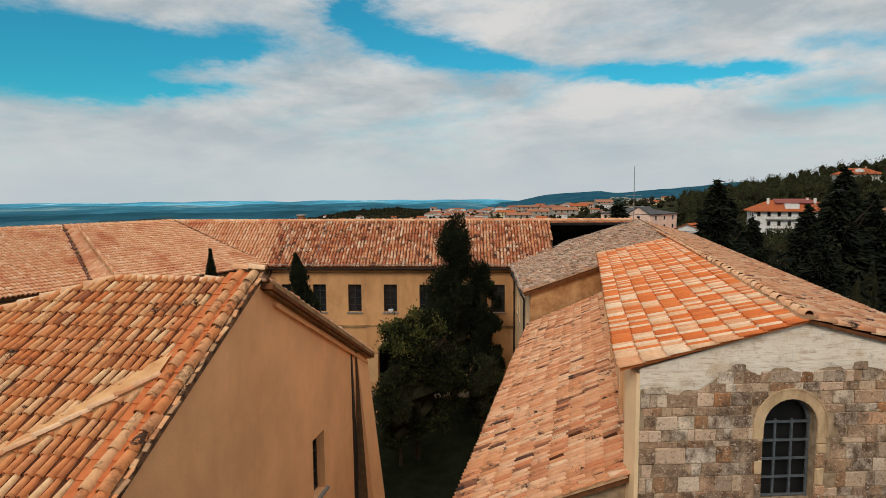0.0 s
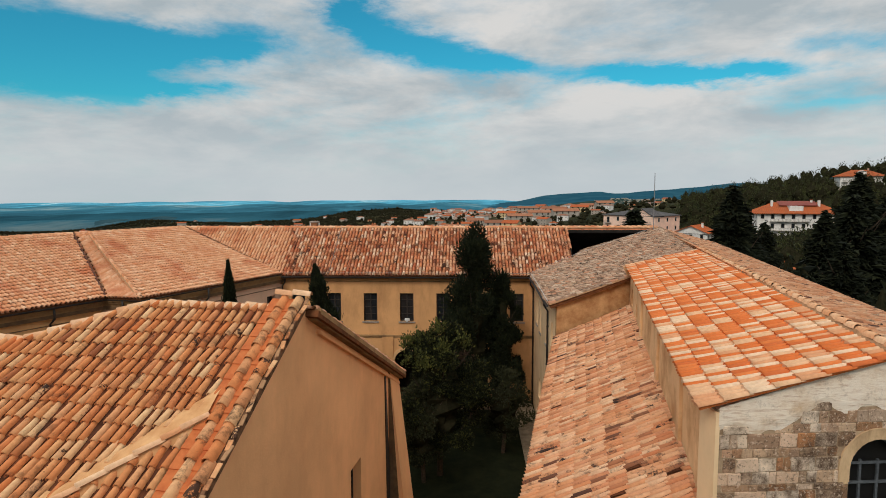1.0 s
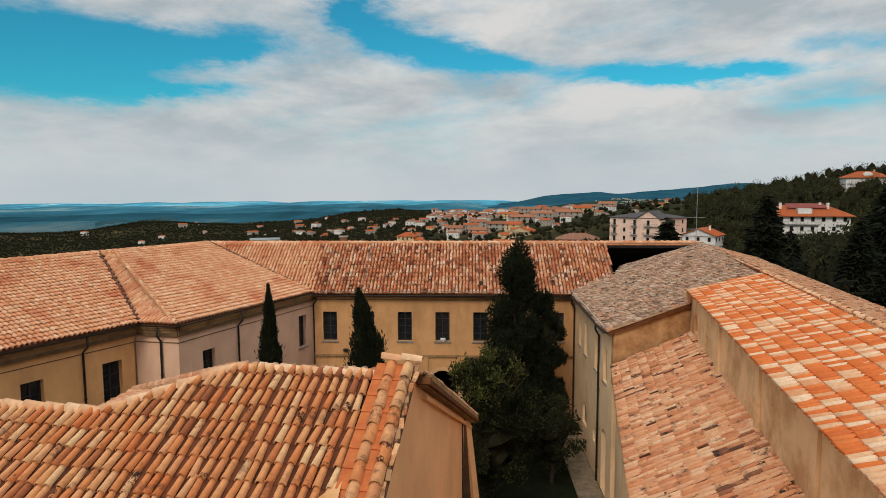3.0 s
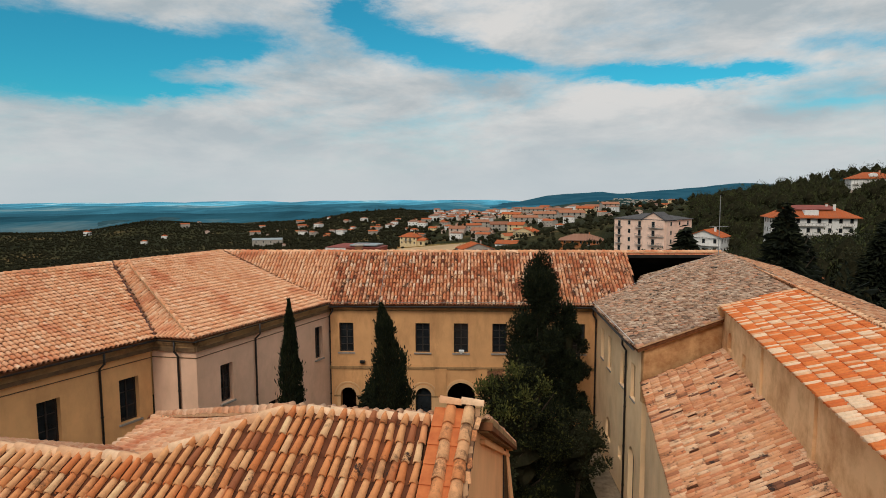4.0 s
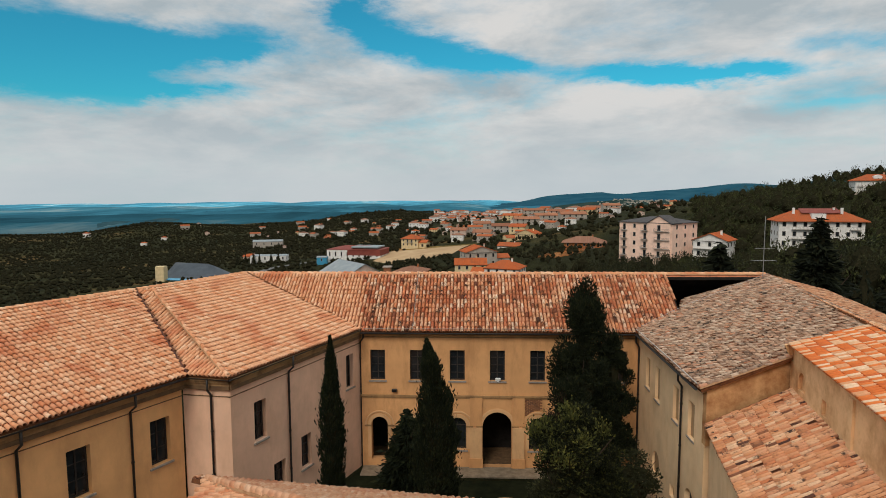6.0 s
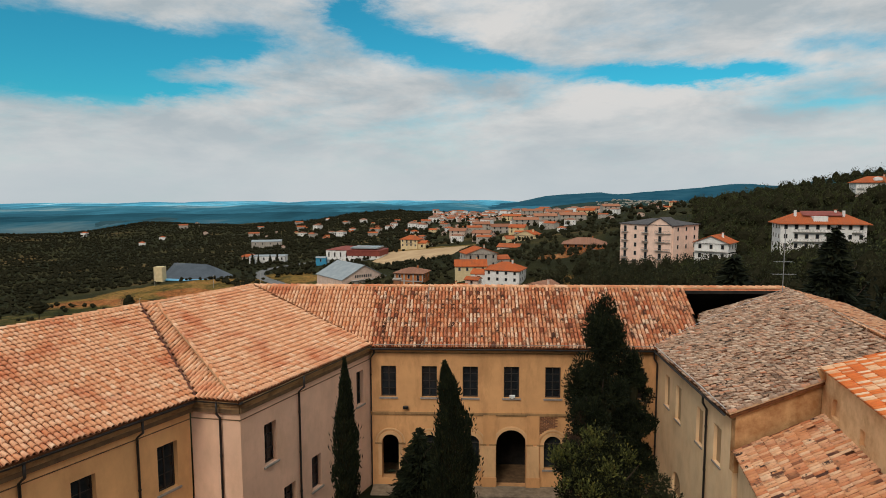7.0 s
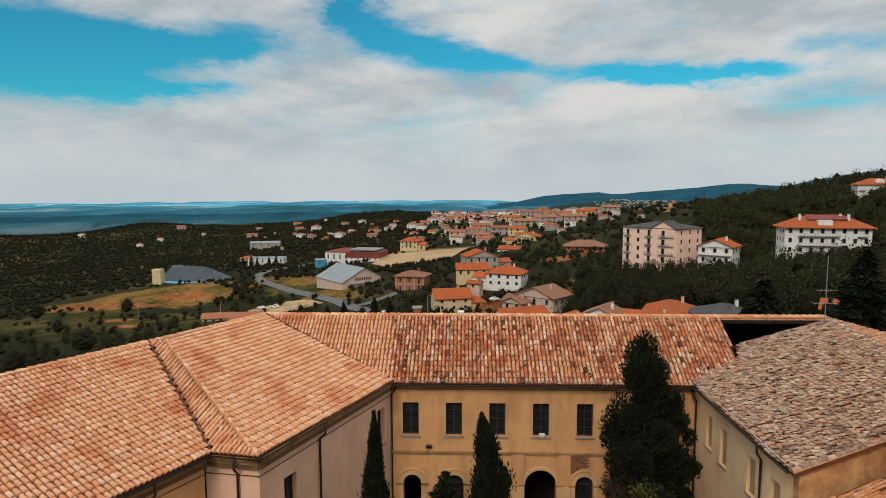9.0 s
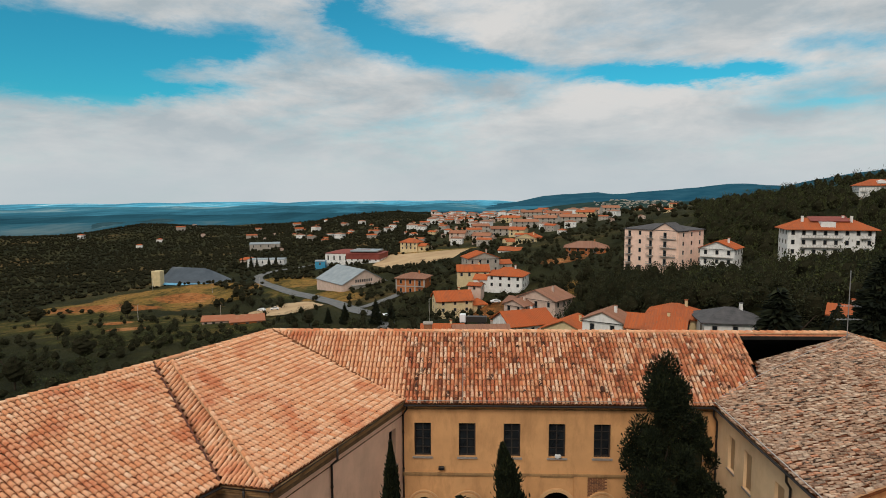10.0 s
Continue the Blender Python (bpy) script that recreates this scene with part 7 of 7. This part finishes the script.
CYPRESS_LEAF = leaf_paint("cypress_leaf", (0.007, 0.010, 0.005), (0.014, 0.019, 0.008), (0.034, 0.038, 0.013), 0.12)
DARK_LEAF = leaf_paint("dark_conifer_leaf", (0.006, 0.008, 0.005), (0.014, 0.018, 0.009), (0.030, 0.033, 0.015), 0.1)
BROAD_LEAF = leaf_paint("broad_leaf", (0.006, 0.008, 0.003), (0.013, 0.016, 0.006), (0.075, 0.075, 0.018), 0.12)
# Near-black core colour: the shade inside the crowns, painted on.
CROWN_SHADE = rough_paint("crown_inner_shade", (0.012, 0.013, 0.007), (0.030, 0.026, 0.014), 3.0, 1.0, 0.0)
WOOD_LEAF = leaf_paint("woodland_leaf", (0.010, 0.013, 0.007), (0.022, 0.027, 0.012), (0.066, 0.066, 0.024), 0.1, (0.040, 0.038, 0.017))
# Cooler, darker leaf colour with blue haze mixed in for the far valley.
HAZED_LEAF = leaf_paint("hazed_valley_leaf", (0.014, 0.019, 0.014), (0.027, 0.034, 0.024), (0.060, 0.064, 0.040), 0.1, (0.050, 0.048, 0.030))
BRONZE_LEAF = leaf_paint("bronze_leaf", (0.03, 0.018, 0.012), (0.06, 0.035, 0.022), (0.09, 0.055, 0.03), 0.1)
HILL_LEAF = leaf_paint("hillside_leaf", (0.014, 0.019, 0.008), (0.034, 0.042, 0.015), (0.090, 0.094, 0.030), 0.1, (0.062, 0.064, 0.022))


def leaves(centres, dirs, length, width, rnd):
    """Pointed leaf sprays: one bent diamond at each centre, along its direction."""
    n = len(centres)
    d = dirs / np.linalg.norm(dirs, axis=1, keepdims=True)
    side = np.cross(d, rnd.normal(size=(n, 3)))
    side /= np.linalg.norm(side, axis=1, keepdims=True) + 1e-9
    ln = length * rnd.uniform(0.6, 1.4, (n, 1))
    wd = width * rnd.uniform(0.6, 1.4, (n, 1))
    bend = np.cross(d, side) * wd * 0.35
    v = np.stack([centres - d * ln * 0.5, centres + side * wd * 0.5 + bend, centres + d * ln * 0.5, centres - side * wd * 0.5 + bend], 1)
    f = np.arange(4 * n).reshape(n, 4)
    return v.reshape(-1, 3), f


def core(profile, rnd, rings=10, sides=10, wobble=0.12):
    """A dark uneven body inside the crown. profile: radius by height share, bottom and top."""
    z0, z1, rad = profile
    v, f = [], []
    for i in range(rings + 1):
        s = i / rings
        for k in range(sides):
            a = 2 * math.pi * k / sides
            r = rad(s) * (1 + rnd.normal(0, wobble))
            v.append((r * math.cos(a), r * math.sin(a), z0 + (z1 - z0) * s))
    f = [(i * sides + k, i * sides + (k + 1) % sides, (i + 1) * sides + (k + 1) % sides, (i + 1) * sides + k) for i in range(rings) for k in range(sides)]
    return np.array(v), f


def tree_parts(kind, height, radius, seed, count, fine=(10, 10)):
    """Crown of a tree as (verts, faces): shell of sprays round an uneven core."""
    rnd = np.random.RandomState(seed)
    if kind == "cypress":
        def rad(s):
            return radius * (0.45 + 0.55 * min(1, s * 4)) * max(0.06, 1 - s ** 4.6) * (1 + 0.14 * math.sin(11 * s + seed) * math.cos(23 * s))
        z0, z1 = height * 0.06, height * 0.97
    elif kind == "conifer":
        def rad(s):
            return radius * max(0.03, (1 - s) ** 0.85) * (0.78 + 0.30 * abs(math.sin(s * 17 + seed)))
        z0, z1 = height * 0.08, height
    elif kind == "column":
        def rad(s):
            return radius * max(0.05, math.sin(math.pi * min(1, 0.16 + 0.84 * s)) ** 0.6) * (0.82 + 0.22 * math.sin(s * 11 + seed) * math.sin(s * 23))
        z0, z1 = height * 0.12, height
    else:
        def rad(s):
            return radius * max(0.05, math.sin(math.pi * min(0.97, 0.10 + 0.88 * s)) ** 0.7)
        z0, z1 = height * 0.22, height

    def bulge(a, s):
        return 1 + (0.55 if kind == "cypress" else 0.3) * noise.noise(Vector((2.1 * math.cos(a), 2.1 * math.sin(a), s * height / max(radius, 0.1) * 0.8 + seed)))

    if kind in ("round", "column"):
        # clumps of foliage on an uneven frame, with gaps between them
        m = 34 if kind == "round" else 48
        cs, ca = rnd.beta(1.2, 1.1, m), rnd.uniform(0, 2 * math.pi, m)
        cr = np.array([rad(p) for p in cs]) * rnd.uniform(0.45, 1.0, m)
        mids = np.stack([cr * np.cos(ca), cr * np.sin(ca), z0 + (z1 - z0) * cs], 1)
        size = radius * rnd.uniform(0.20, 0.42, m)
        pick = rnd.randint(0, m, count)
        d = rnd.normal(size=(count, 3))
        d /= np.linalg.norm(d, axis=1, keepdims=True)
        c = mids[pick] + d * (size[pick] * rnd.uniform(0.45, 1.08, count))[:, None] * [1, 1, 0.8 if kind == "round" else 1.3]
        dirs = d + [0, 0, 0.3 if kind == "round" else 0.8] + rnd.normal(0, 0.5, (count, 3))
        ln, wd = (min(radius * 0.15, 0.15), min(radius * 0.075, 0.075)) if kind == "round" else (0.21, 0.075)
        lv, lf = leaves(c, dirs, ln, wd, rnd)
        cv, cf = core((z0 + height * 0.06, z1 - height * 0.10, lambda p: rad(p) * 0.45), rnd, *fine, wobble=0.2)
        k = len(lv)
        return (np.concatenate([lv, cv]).tolist(), lf.tolist() + [tuple(i + k for i in q) for q in cf])
    s = rnd.beta(1.15, 1.25, count) if kind != "conifer" else 1 - np.sqrt(rnd.uniform(0, 1, count))
    a = rnd.uniform(0, 2 * math.pi, count)
    depth = 1.04 - np.abs(rnd.normal(0, 0.22, count)) + np.where(rnd.uniform(0, 1, count) < 0.10, rnd.uniform(0.05, 0.4, count), 0)
    r = np.array([rad(p) * bulge(q, p) for p, q in zip(s, a)]) * depth + rnd.normal(0, 0.02, count) * radius
    c = np.stack([r * np.cos(a), r * np.sin(a), z0 + (z1 - z0) * s], 1)
    out = np.stack([np.cos(a), np.sin(a), np.zeros(count)], 1)
    if kind == "cypress":
        dirs, ln, wd = out * 0.35 + [0, 0, 1.0] + rnd.normal(0, 0.3, (count, 3)), 0.22, 0.065
    elif kind == "conifer":
        dirs, ln, wd = out + [0, 0, -0.15] + rnd.normal(0, 0.3, (count, 3)), radius * 0.30, radius * 0.10
    elif kind == "column":
        dirs, ln, wd = out * 0.6 + [0, 0, 0.7] + rnd.normal(0, 0.4, (count, 3)), 0.38, 0.15
    else:
        dirs, ln, wd = out + rnd.normal(0, 0.9, (count, 3)), radius * 0.17, radius * 0.10
    lv, lf = leaves(c, dirs, ln, wd, rnd)
    cv, cf = core((z0, z1 - height * 0.04, lambda p: rad(p) * 0.72), rnd, *fine)
    k = len(lv)
    return (np.concatenate([lv, cv]).tolist(), lf.tolist() + [tuple(i + k for i in q) for q in cf])


def tree(name, label, category, kind, x, y, z, height, radius, leaf, seed, count, group="", trunk_r=0.16, lean=0.0):
    t = thing(name, label, category, (x, y, z), 0, group)
    rnd = random.Random(seed)
    bend = [(0, 0, -0.3), (rnd.uniform(-0.1, 0.1), rnd.uniform(-0.1, 0.1), height * 0.25), (rnd.uniform(-0.15, 0.15), rnd.uniform(-0.15, 0.15), height * 0.6), (0, 0, height * 0.9)]
    trunk = local("trunk", tube(bend, [trunk_r, trunk_r * 0.85, trunk_r * 0.5, trunk_r * 0.12], 8), BARK, t)
    for k in range(6):
        a, h = k * 1.05 + rnd.random(), height * (0.22 + 0.09 * k)
        local("limb", tube([(0, 0, h), (radius * 0.45 * math.cos(a), radius * 0.45 * math.sin(a), h + radius * 0.35), (radius * 0.75 * math.cos(a), radius * 0.75 * math.sin(a), h + radius * 0.8)], [trunk_r * 0.4, trunk_r * 0.25, trunk_r * 0.08], 5), BARK, trunk)
    cv, cf = tree_parts(kind, height, radius, seed, count)
    crown = local("crown", ([(v[0] + lean * max(0.0, v[2] / height - 0.55) ** 2, v[1], v[2]) for v in cv], cf), leaf, t)
    crown.data.materials.append(CROWN_SHADE)
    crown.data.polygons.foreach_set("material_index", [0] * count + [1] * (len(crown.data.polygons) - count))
    return t


tree("cypress", "slender dark green cypress in the courtyard", "cypress", "cypress", -13.4, 30.2, 0.2, 11.5, 0.50, CYPRESS_LEAF, 3, 11000, "courtyard trees", 0.13)
tree("cypress", "broad dark green cypress with a leaning tip", "cypress", "cypress", -8.75, 30.9, 0.2, 11.2, 0.88, CYPRESS_LEAF, 8, 17000, "courtyard trees", 0.17, -2.4)
tree("fir", "small dark cone-shaped fir by the arcade", "fir", "conifer", -10.9, 38.2, 0.2, 4.9, 1.6, CYPRESS_LEAF, 5, 3600, "courtyard trees", 0.12)
tree("evergreen", "tall dark evergreen with an uneven crown", "tree", "column", -1.0, 37.2, 0.2, 12.2, 1.85, CYPRESS_LEAF, 6, 30000, "courtyard trees", 0.24)
tree("evergreen", "dark evergreen beside the taller one", "tree", "column", 0.75, 37.6, 0.2, 9.2, 1.45, CYPRESS_LEAF, 16, 16000, "courtyard trees", 0.18)
tree("bronze_shrub", "bronze-leaved young tree by the evergreen", "tree", "round", -2.3, 36.3, 0.2, 6.6, 1.25, BRONZE_LEAF, 9, 3600, "courtyard trees", 0.1)
laurel = tree("laurel", "bushy dark tree with yellow-green shoots", "tree", "round", -2.75, 30.2, 0.2, 7.6, 2.4, BROAD_LEAF, 12, 26000, "courtyard trees", 0.16)
SHOOT_LEAF = leaf_paint("young_shoot_leaf", (0.03, 0.035, 0.008), (0.075, 0.080, 0.016), (0.17, 0.16, 0.03))
tips = np.random.RandomState(77)
where = tips.randint(0, 26, 1500)
spots_a, spots_r = tips.uniform(0, 6.28, 26), tips.uniform(0.2, 2.2, 26)
knots = np.stack([spots_r * np.cos(spots_a), spots_r * np.sin(spots_a), 7.9 - 0.42 * spots_r ** 1.7 + tips.uniform(-0.5, 0.3, 26)], 1)
spread_out = tips.normal(0, 0.17, (1500, 3))
local("young_growth", tuple(q.tolist() for q in leaves(knots[where] + spread_out, spread_out + [0, 0, 0.3], 0.16, 0.08, tips)), SHOOT_LEAF, laurel, "yellow-green young shoots")
tree("laurel", "low dark green bush in the courtyard", "bush", "round", -3.5, 29.4, 0.2, 5.0, 1.5, WOOD_LEAF, 14, 8000, "courtyard trees", 0.12)
tree("laurel", "dark bush under the tall evergreen", "bush", "round", 0.6, 33.0, 0.2, 4.6, 1.6, WOOD_LEAF, 15, 5000, "courtyard trees", 0.12)

# dark conifers beyond the church
con_rng = random.Random(4)
conifers = [tree("cedar", "very dark tall conifer beyond the church", "conifer", "conifer", 0, 0, 0, 15.0, 3.6, DARK_LEAF, 30 + k, 5200, "dark conifers", 0.3) for k in range(3)]
spots = [(23.7, 58.9, 15.4), (42.8, 70.8, 17.0), (13.5, 55.0, 13.4), (28, 66, 13.5), (33, 60, 13.0), (38, 64, 14.5), (48, 66, 15.0), (30, 52, 10.5), (38, 52, 11.5), (46, 56, 13.0), (54, 62, 13.5), (58, 72, 15.0), (52, 80, 14.0), (64, 66, 14.0), (36, 78, 11.0), (24, 46, 8.5), (31, 44, 9.5), (40, 44, 10.5), (50, 48, 12.0), (62, 56, 13.0)]
for i, (x, y, top) in enumerate(spots):
    g = ground(x, y)
    k = (top - g) / 15.0
    m = Matrix.Translation((x, y, g)) @ Matrix.Rotation(con_rng.uniform(0, 6.28), 4, "Z")
    src = conifers[i % 3]
    t = src if i < 3 else copy_thing(src, m)
    t.matrix_basis = m @ Matrix.Diagonal((k * con_rng.uniform(0.9, 1.25), k * con_rng.uniform(0.9, 1.25), k, 1))


# ---------------------------------------------------------------- woods and scattered trees
def crowd(name, label, spots, leaf, count, seed, shapes=4, kind="round"):
    """Many trees as one mesh: crowns of sprays on short trunks. spots: x, y, height, radius."""
    rnd = np.random.RandomState(seed)
    models = []
    for k in range(shapes):
        v, f = tree_parts(kind, 1.7, 1.0, seed + 7 * k, count, (4, 6))
        models.append((np.array(v), [tuple(q) for q in f]))
    vs, fs, base = [], [], 0
    for x, y, h, r in spots:
        v, f = models[rnd.randint(shapes)]
        a = rnd.uniform(0, 6.28)
        ca, sa = math.cos(a), math.sin(a)
        q = np.stack([(ca * v[:, 0] - sa * v[:, 1]) * r, (sa * v[:, 0] + ca * v[:, 1]) * r * rnd.uniform(0.8, 1.2), v[:, 2] * h / 1.7 - h * 0.12], 1) + [x, y, ground(x, y)]
        vs.append(q)
        fs += [tuple(i + base for i in p) for p in f]
        base += len(q)
    me = bpy.data.meshes.new(name)
    me.from_pydata(np.concatenate(vs).tolist(), [], fs)
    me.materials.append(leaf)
    me.materials.append(CROWN_SHADE)
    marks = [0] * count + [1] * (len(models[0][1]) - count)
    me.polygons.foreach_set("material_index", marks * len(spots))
    return tagged(new(name, me), label, "woods", kind="stuff")


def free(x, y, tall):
    """No tree on roads and fields, in houses, or in the camera's sight line to a house."""
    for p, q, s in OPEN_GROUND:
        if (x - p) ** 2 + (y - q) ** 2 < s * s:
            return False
    for p, q, s in KEEP_CLEAR:
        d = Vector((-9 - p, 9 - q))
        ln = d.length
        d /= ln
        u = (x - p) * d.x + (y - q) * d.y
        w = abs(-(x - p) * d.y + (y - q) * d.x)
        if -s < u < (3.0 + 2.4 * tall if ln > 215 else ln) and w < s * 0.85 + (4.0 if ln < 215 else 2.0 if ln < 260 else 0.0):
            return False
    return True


def scatter(n, seed, tall, wide, inside, tries=30):
    rnd = random.Random(seed)
    out = []
    for _ in range(n * tries):
        if len(out) >= n:
            break
        a, r = inside(rnd)
        x, y = -10 + r * math.sin(a), 9 + r * math.cos(a)
        h = tall * rnd.uniform(0.6, 1.35)
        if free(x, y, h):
            out.append((x, y, h, wide * rnd.uniform(0.7, 1.35)))
    return out


grove = [(18 + 3.4 * (k % 17) + 1.5 * math.sin(k * 3.7), 44 + 7.5 * (k // 17) + 2 * math.cos(k * 5.1), 8.0 + 2.2 * math.sin(k * 2.3), 2.9) for k in range(136)]
crowd("dark_grove", "dark grove of evergreens beyond the church", [q for q in grove if math.atan2(q[0] + 10.6, q[1] - 8.6) > 0.53], DARK_LEAF, 260, 70, 4, "conifer")
crowd("woods_hill", "dense dark woodland on the hillside", scatter(900, 61, 9.5, 5.0, lambda q: (q.uniform(0.36, 0.85), 120 + 420 * q.random() ** 0.7)), HILL_LEAF, 130, 71)
crowd("woods_below_blocks", "dark bushes and trees below the apartment blocks", scatter(420, 62, 7.5, 4.0, lambda q: (q.uniform(0.12, 0.62), q.uniform(95, 260))), WOOD_LEAF, 230, 72)
crowd("garden_trees", "dark garden trees between the houses", scatter(900, 63, 3.6, 2.4, lambda q: (q.uniform(-0.20, 0.30), q.uniform(190, 480))), WOOD_LEAF, 130, 73)
crowd("town_trees", "dark trees among the distant houses", scatter(1100, 64, 6.0, 4.5, lambda q: (q.uniform(-0.35, 0.45), q.uniform(450, 1300))), WOOD_LEAF, 46, 74)
crowd("valley_woods", "dark wooded valley with olive groves", scatter(21000, 65, 3.4, 3.2, lambda q: (q.uniform(-0.95, -0.06), 380 + 950 * q.random() ** 0.75), 12), HAZED_LEAF, 16, 75)
crowd("slope_trees", "scattered dark trees and bushes on the open slope", scatter(420, 66, 3.2, 2.2, lambda q: (q.uniform(-0.95, -0.25), q.uniform(110, 420))), WOOD_LEAF, 190, 76)
crowd("near_slope_bushes", "bushes on the slope under the monastery", scatter(260, 67, 3.4, 2.6, lambda q: (q.uniform(-0.8, -0.12), q.uniform(80, 250))), HILL_LEAF, 190, 77)
crowd("farm_cypresses", "row of dark cypresses and small firs", [(-205, 520, 11, 2.2), (-197, 518, 13, 2.4), (-191, 516, 10, 2.2), (-180, 514, 12, 2.3), (-174, 515, 13, 2.4), (-212, 519, 9, 2.2), (-66, 420, 6, 2.2), (-72, 428, 5, 2), (-78, 436, 5, 2), (-60, 412, 6, 2.2), (-54, 404, 6, 2.4), (-84, 446, 5, 2)], DARK_LEAF, 200, 78, 3, "conifer")
for x, y, h in ((-44, 226, 11), (-58, 238, 9), (-39, 232, 8), (-66, 244, 7)):
    tree("fir", "dark fir by the roadside", "fir", "conifer", x, y, ground(x, y) - 0.3, h, h * 0.24, DARK_LEAF, int(h * 7), 1800, "roadside firs", 0.2)

SLOPE_TREES = ((-189, 313, 11), (-193, 318, 9), (-221, 289, 11), (-112, 136, 9), (-172, 235, 8), (-156, 379, 9), (-150, 372, 8), (-146, 362, 8), (-154, 344, 8), (-108, 317, 7), (-119, 171, 9), (-125, 178, 8), (-72, 237, 8), (-80, 240, 7), (-138, 352, 7), (-132, 340, 7))
for x, y, h in SLOPE_TREES:
    tree("slope_tree", "dark broad-crowned tree on the open slope", "tree", "round", x, y, ground(x, y) - 0.5, h, h * 0.52, WOOD_LEAF, int(h * 13) + int(y), 3200, "slope trees", 0.25)

# ---------------------------------------------------------------- vehicles, masts, antennas
CAR_WHITE = rough_paint("white_car_paint", (0.70, 0.70, 0.69), (0.76, 0.76, 0.75), 1, 0.25, 0.5, bump=0.0)
RUBBER = rough_paint("rubber", (0.015, 0.015, 0.015), (0.03, 0.03, 0.03), 8, 0.9, 0.2)
CAR_SIDE = [(-2.1, 0.35), (-2.15, 0.8), (-1.95, 0.98), (-1.2, 1.05), (-0.6, 1.45), (0.9, 1.47), (1.7, 1.05), (2.1, 0.95), (2.15, 0.4)]


def car(label, x, y, rz, paint=CAR_WHITE):
    c = thing("car", label, "car", (x, y, ground(x, y) + 0.7), rz, "parked vehicles")
    local("body", prism([(a, -0.85, b) for a, b in CAR_SIDE], (0, 1.7, 0)), paint, c)
    for yy in (-0.86, 0.84):
        local("side_window", prism([(-1.0, yy, 1.06), (-0.55, yy, 1.38), (0.85, yy, 1.4), (1.4, yy, 1.06)], (0, 0.02, 0)), GLASS, c)
    for a in (-1.35, 1.35):
        for yy in (-0.9, 0.7):
            w = local("wheel", tube([(a, yy, 0.33), (a, yy + 0.2, 0.33)], 0.33, 12), RUBBER, c)
            local("rim", tube([(a, yy - 0.01, 0.33), (a, yy + 0.21, 0.33)], 0.18, 8), IRON, w)
    return c


car("white car parked on the street", -43, 243, 60)
car("white car parked in a garden", 2, 262, 15)
car("white car in the gravel yard", -108, 306, 10)
car("pale grey car in the gravel yard", -117, 312, -15)
truck = thing("truck", "white truck with a dark open bed", "truck", (-8, 202, ground(-8, 202) + 4.6), -4, "parked vehicles")
local("cab", bevel_box(-4.6, -2.6, -1.2, 1.2, 0.6, 3.3, 0.15), CAR_WHITE, truck)
local("windscreen", box(-4.62, -4.58, -1.0, 1.0, 1.9, 2.9), GLASS, truck)
local("bed", bevel_box(-2.4, 4.2, -1.2, 1.2, 0.8, 2.6, 0.05), PIPE, truck)
for a in (-3.6, 1.8, 3.0):
    for yy in (-1.2, 0.9):
        local("wheel", tube([(a, yy, 0.5), (a, yy + 0.3, 0.5)], 0.5, 12), RUBBER, truck)

mast_mat = rough_paint("aerial_metal", (0.22, 0.22, 0.22), (0.34, 0.34, 0.33), 6, 0.5, 0.4, 0.6)
for x, y, z, h, label in ((11.9, 44.2, 11.9, 4.1, "thin roof aerial with two crossbars"),):
    an = thing("aerial", label, "aerial", (x, y, z), 0)
    local("mast", tube([(0, 0, 0), (0, 0, h)], 0.025, 6), mast_mat, an)
    for zz, w in ((1.2, 0.7), (2.0, 0.55)):
        bar = local("boom", tube([(-w, 0, zz), (w, 0, zz)], 0.015, 6), mast_mat, an)
        for k in range(7):
            u = -w + 2 * w * k / 6
            local("element", tube([(u, -0.25, zz), (u, 0.25, zz)], 0.008, 5), mast_mat, bar)
ch1 = thing("chimney", "small brick chimney behind the roof ridge", "chimney", (-12.95, 45.5, 11.4))
local("flue", bevel_box(-0.24, 0.24, -0.24, 0.24, 0, 1.05, 0.02), BRICK, ch1)
local("cap", bevel_box(-0.31, 0.31, -0.31, 0.31, 1.05, 1.15, 0.02), SILL, ch1)
for x, y, h in ((-228, 412, 9), (-180, 398, 9), (-150, 404, 9), (-176, 300, 8), (-120, 268, 8), (-24, 224, 9)):
    pole = thing("pole", "slim grey lamp pole on the slope", "pole", (x, y, ground(x, y) - 0.3), 0, "poles")
    local("shaft", tube([(0, 0, 0), (0, 0, h)], [0.14, 0.08], 8), CONCRETE, pole)
    local("lamp_arm", tube([(0, 0, h - 0.1), (0.9, 0, h + 0.15)], 0.05, 6), CONCRETE, pole)
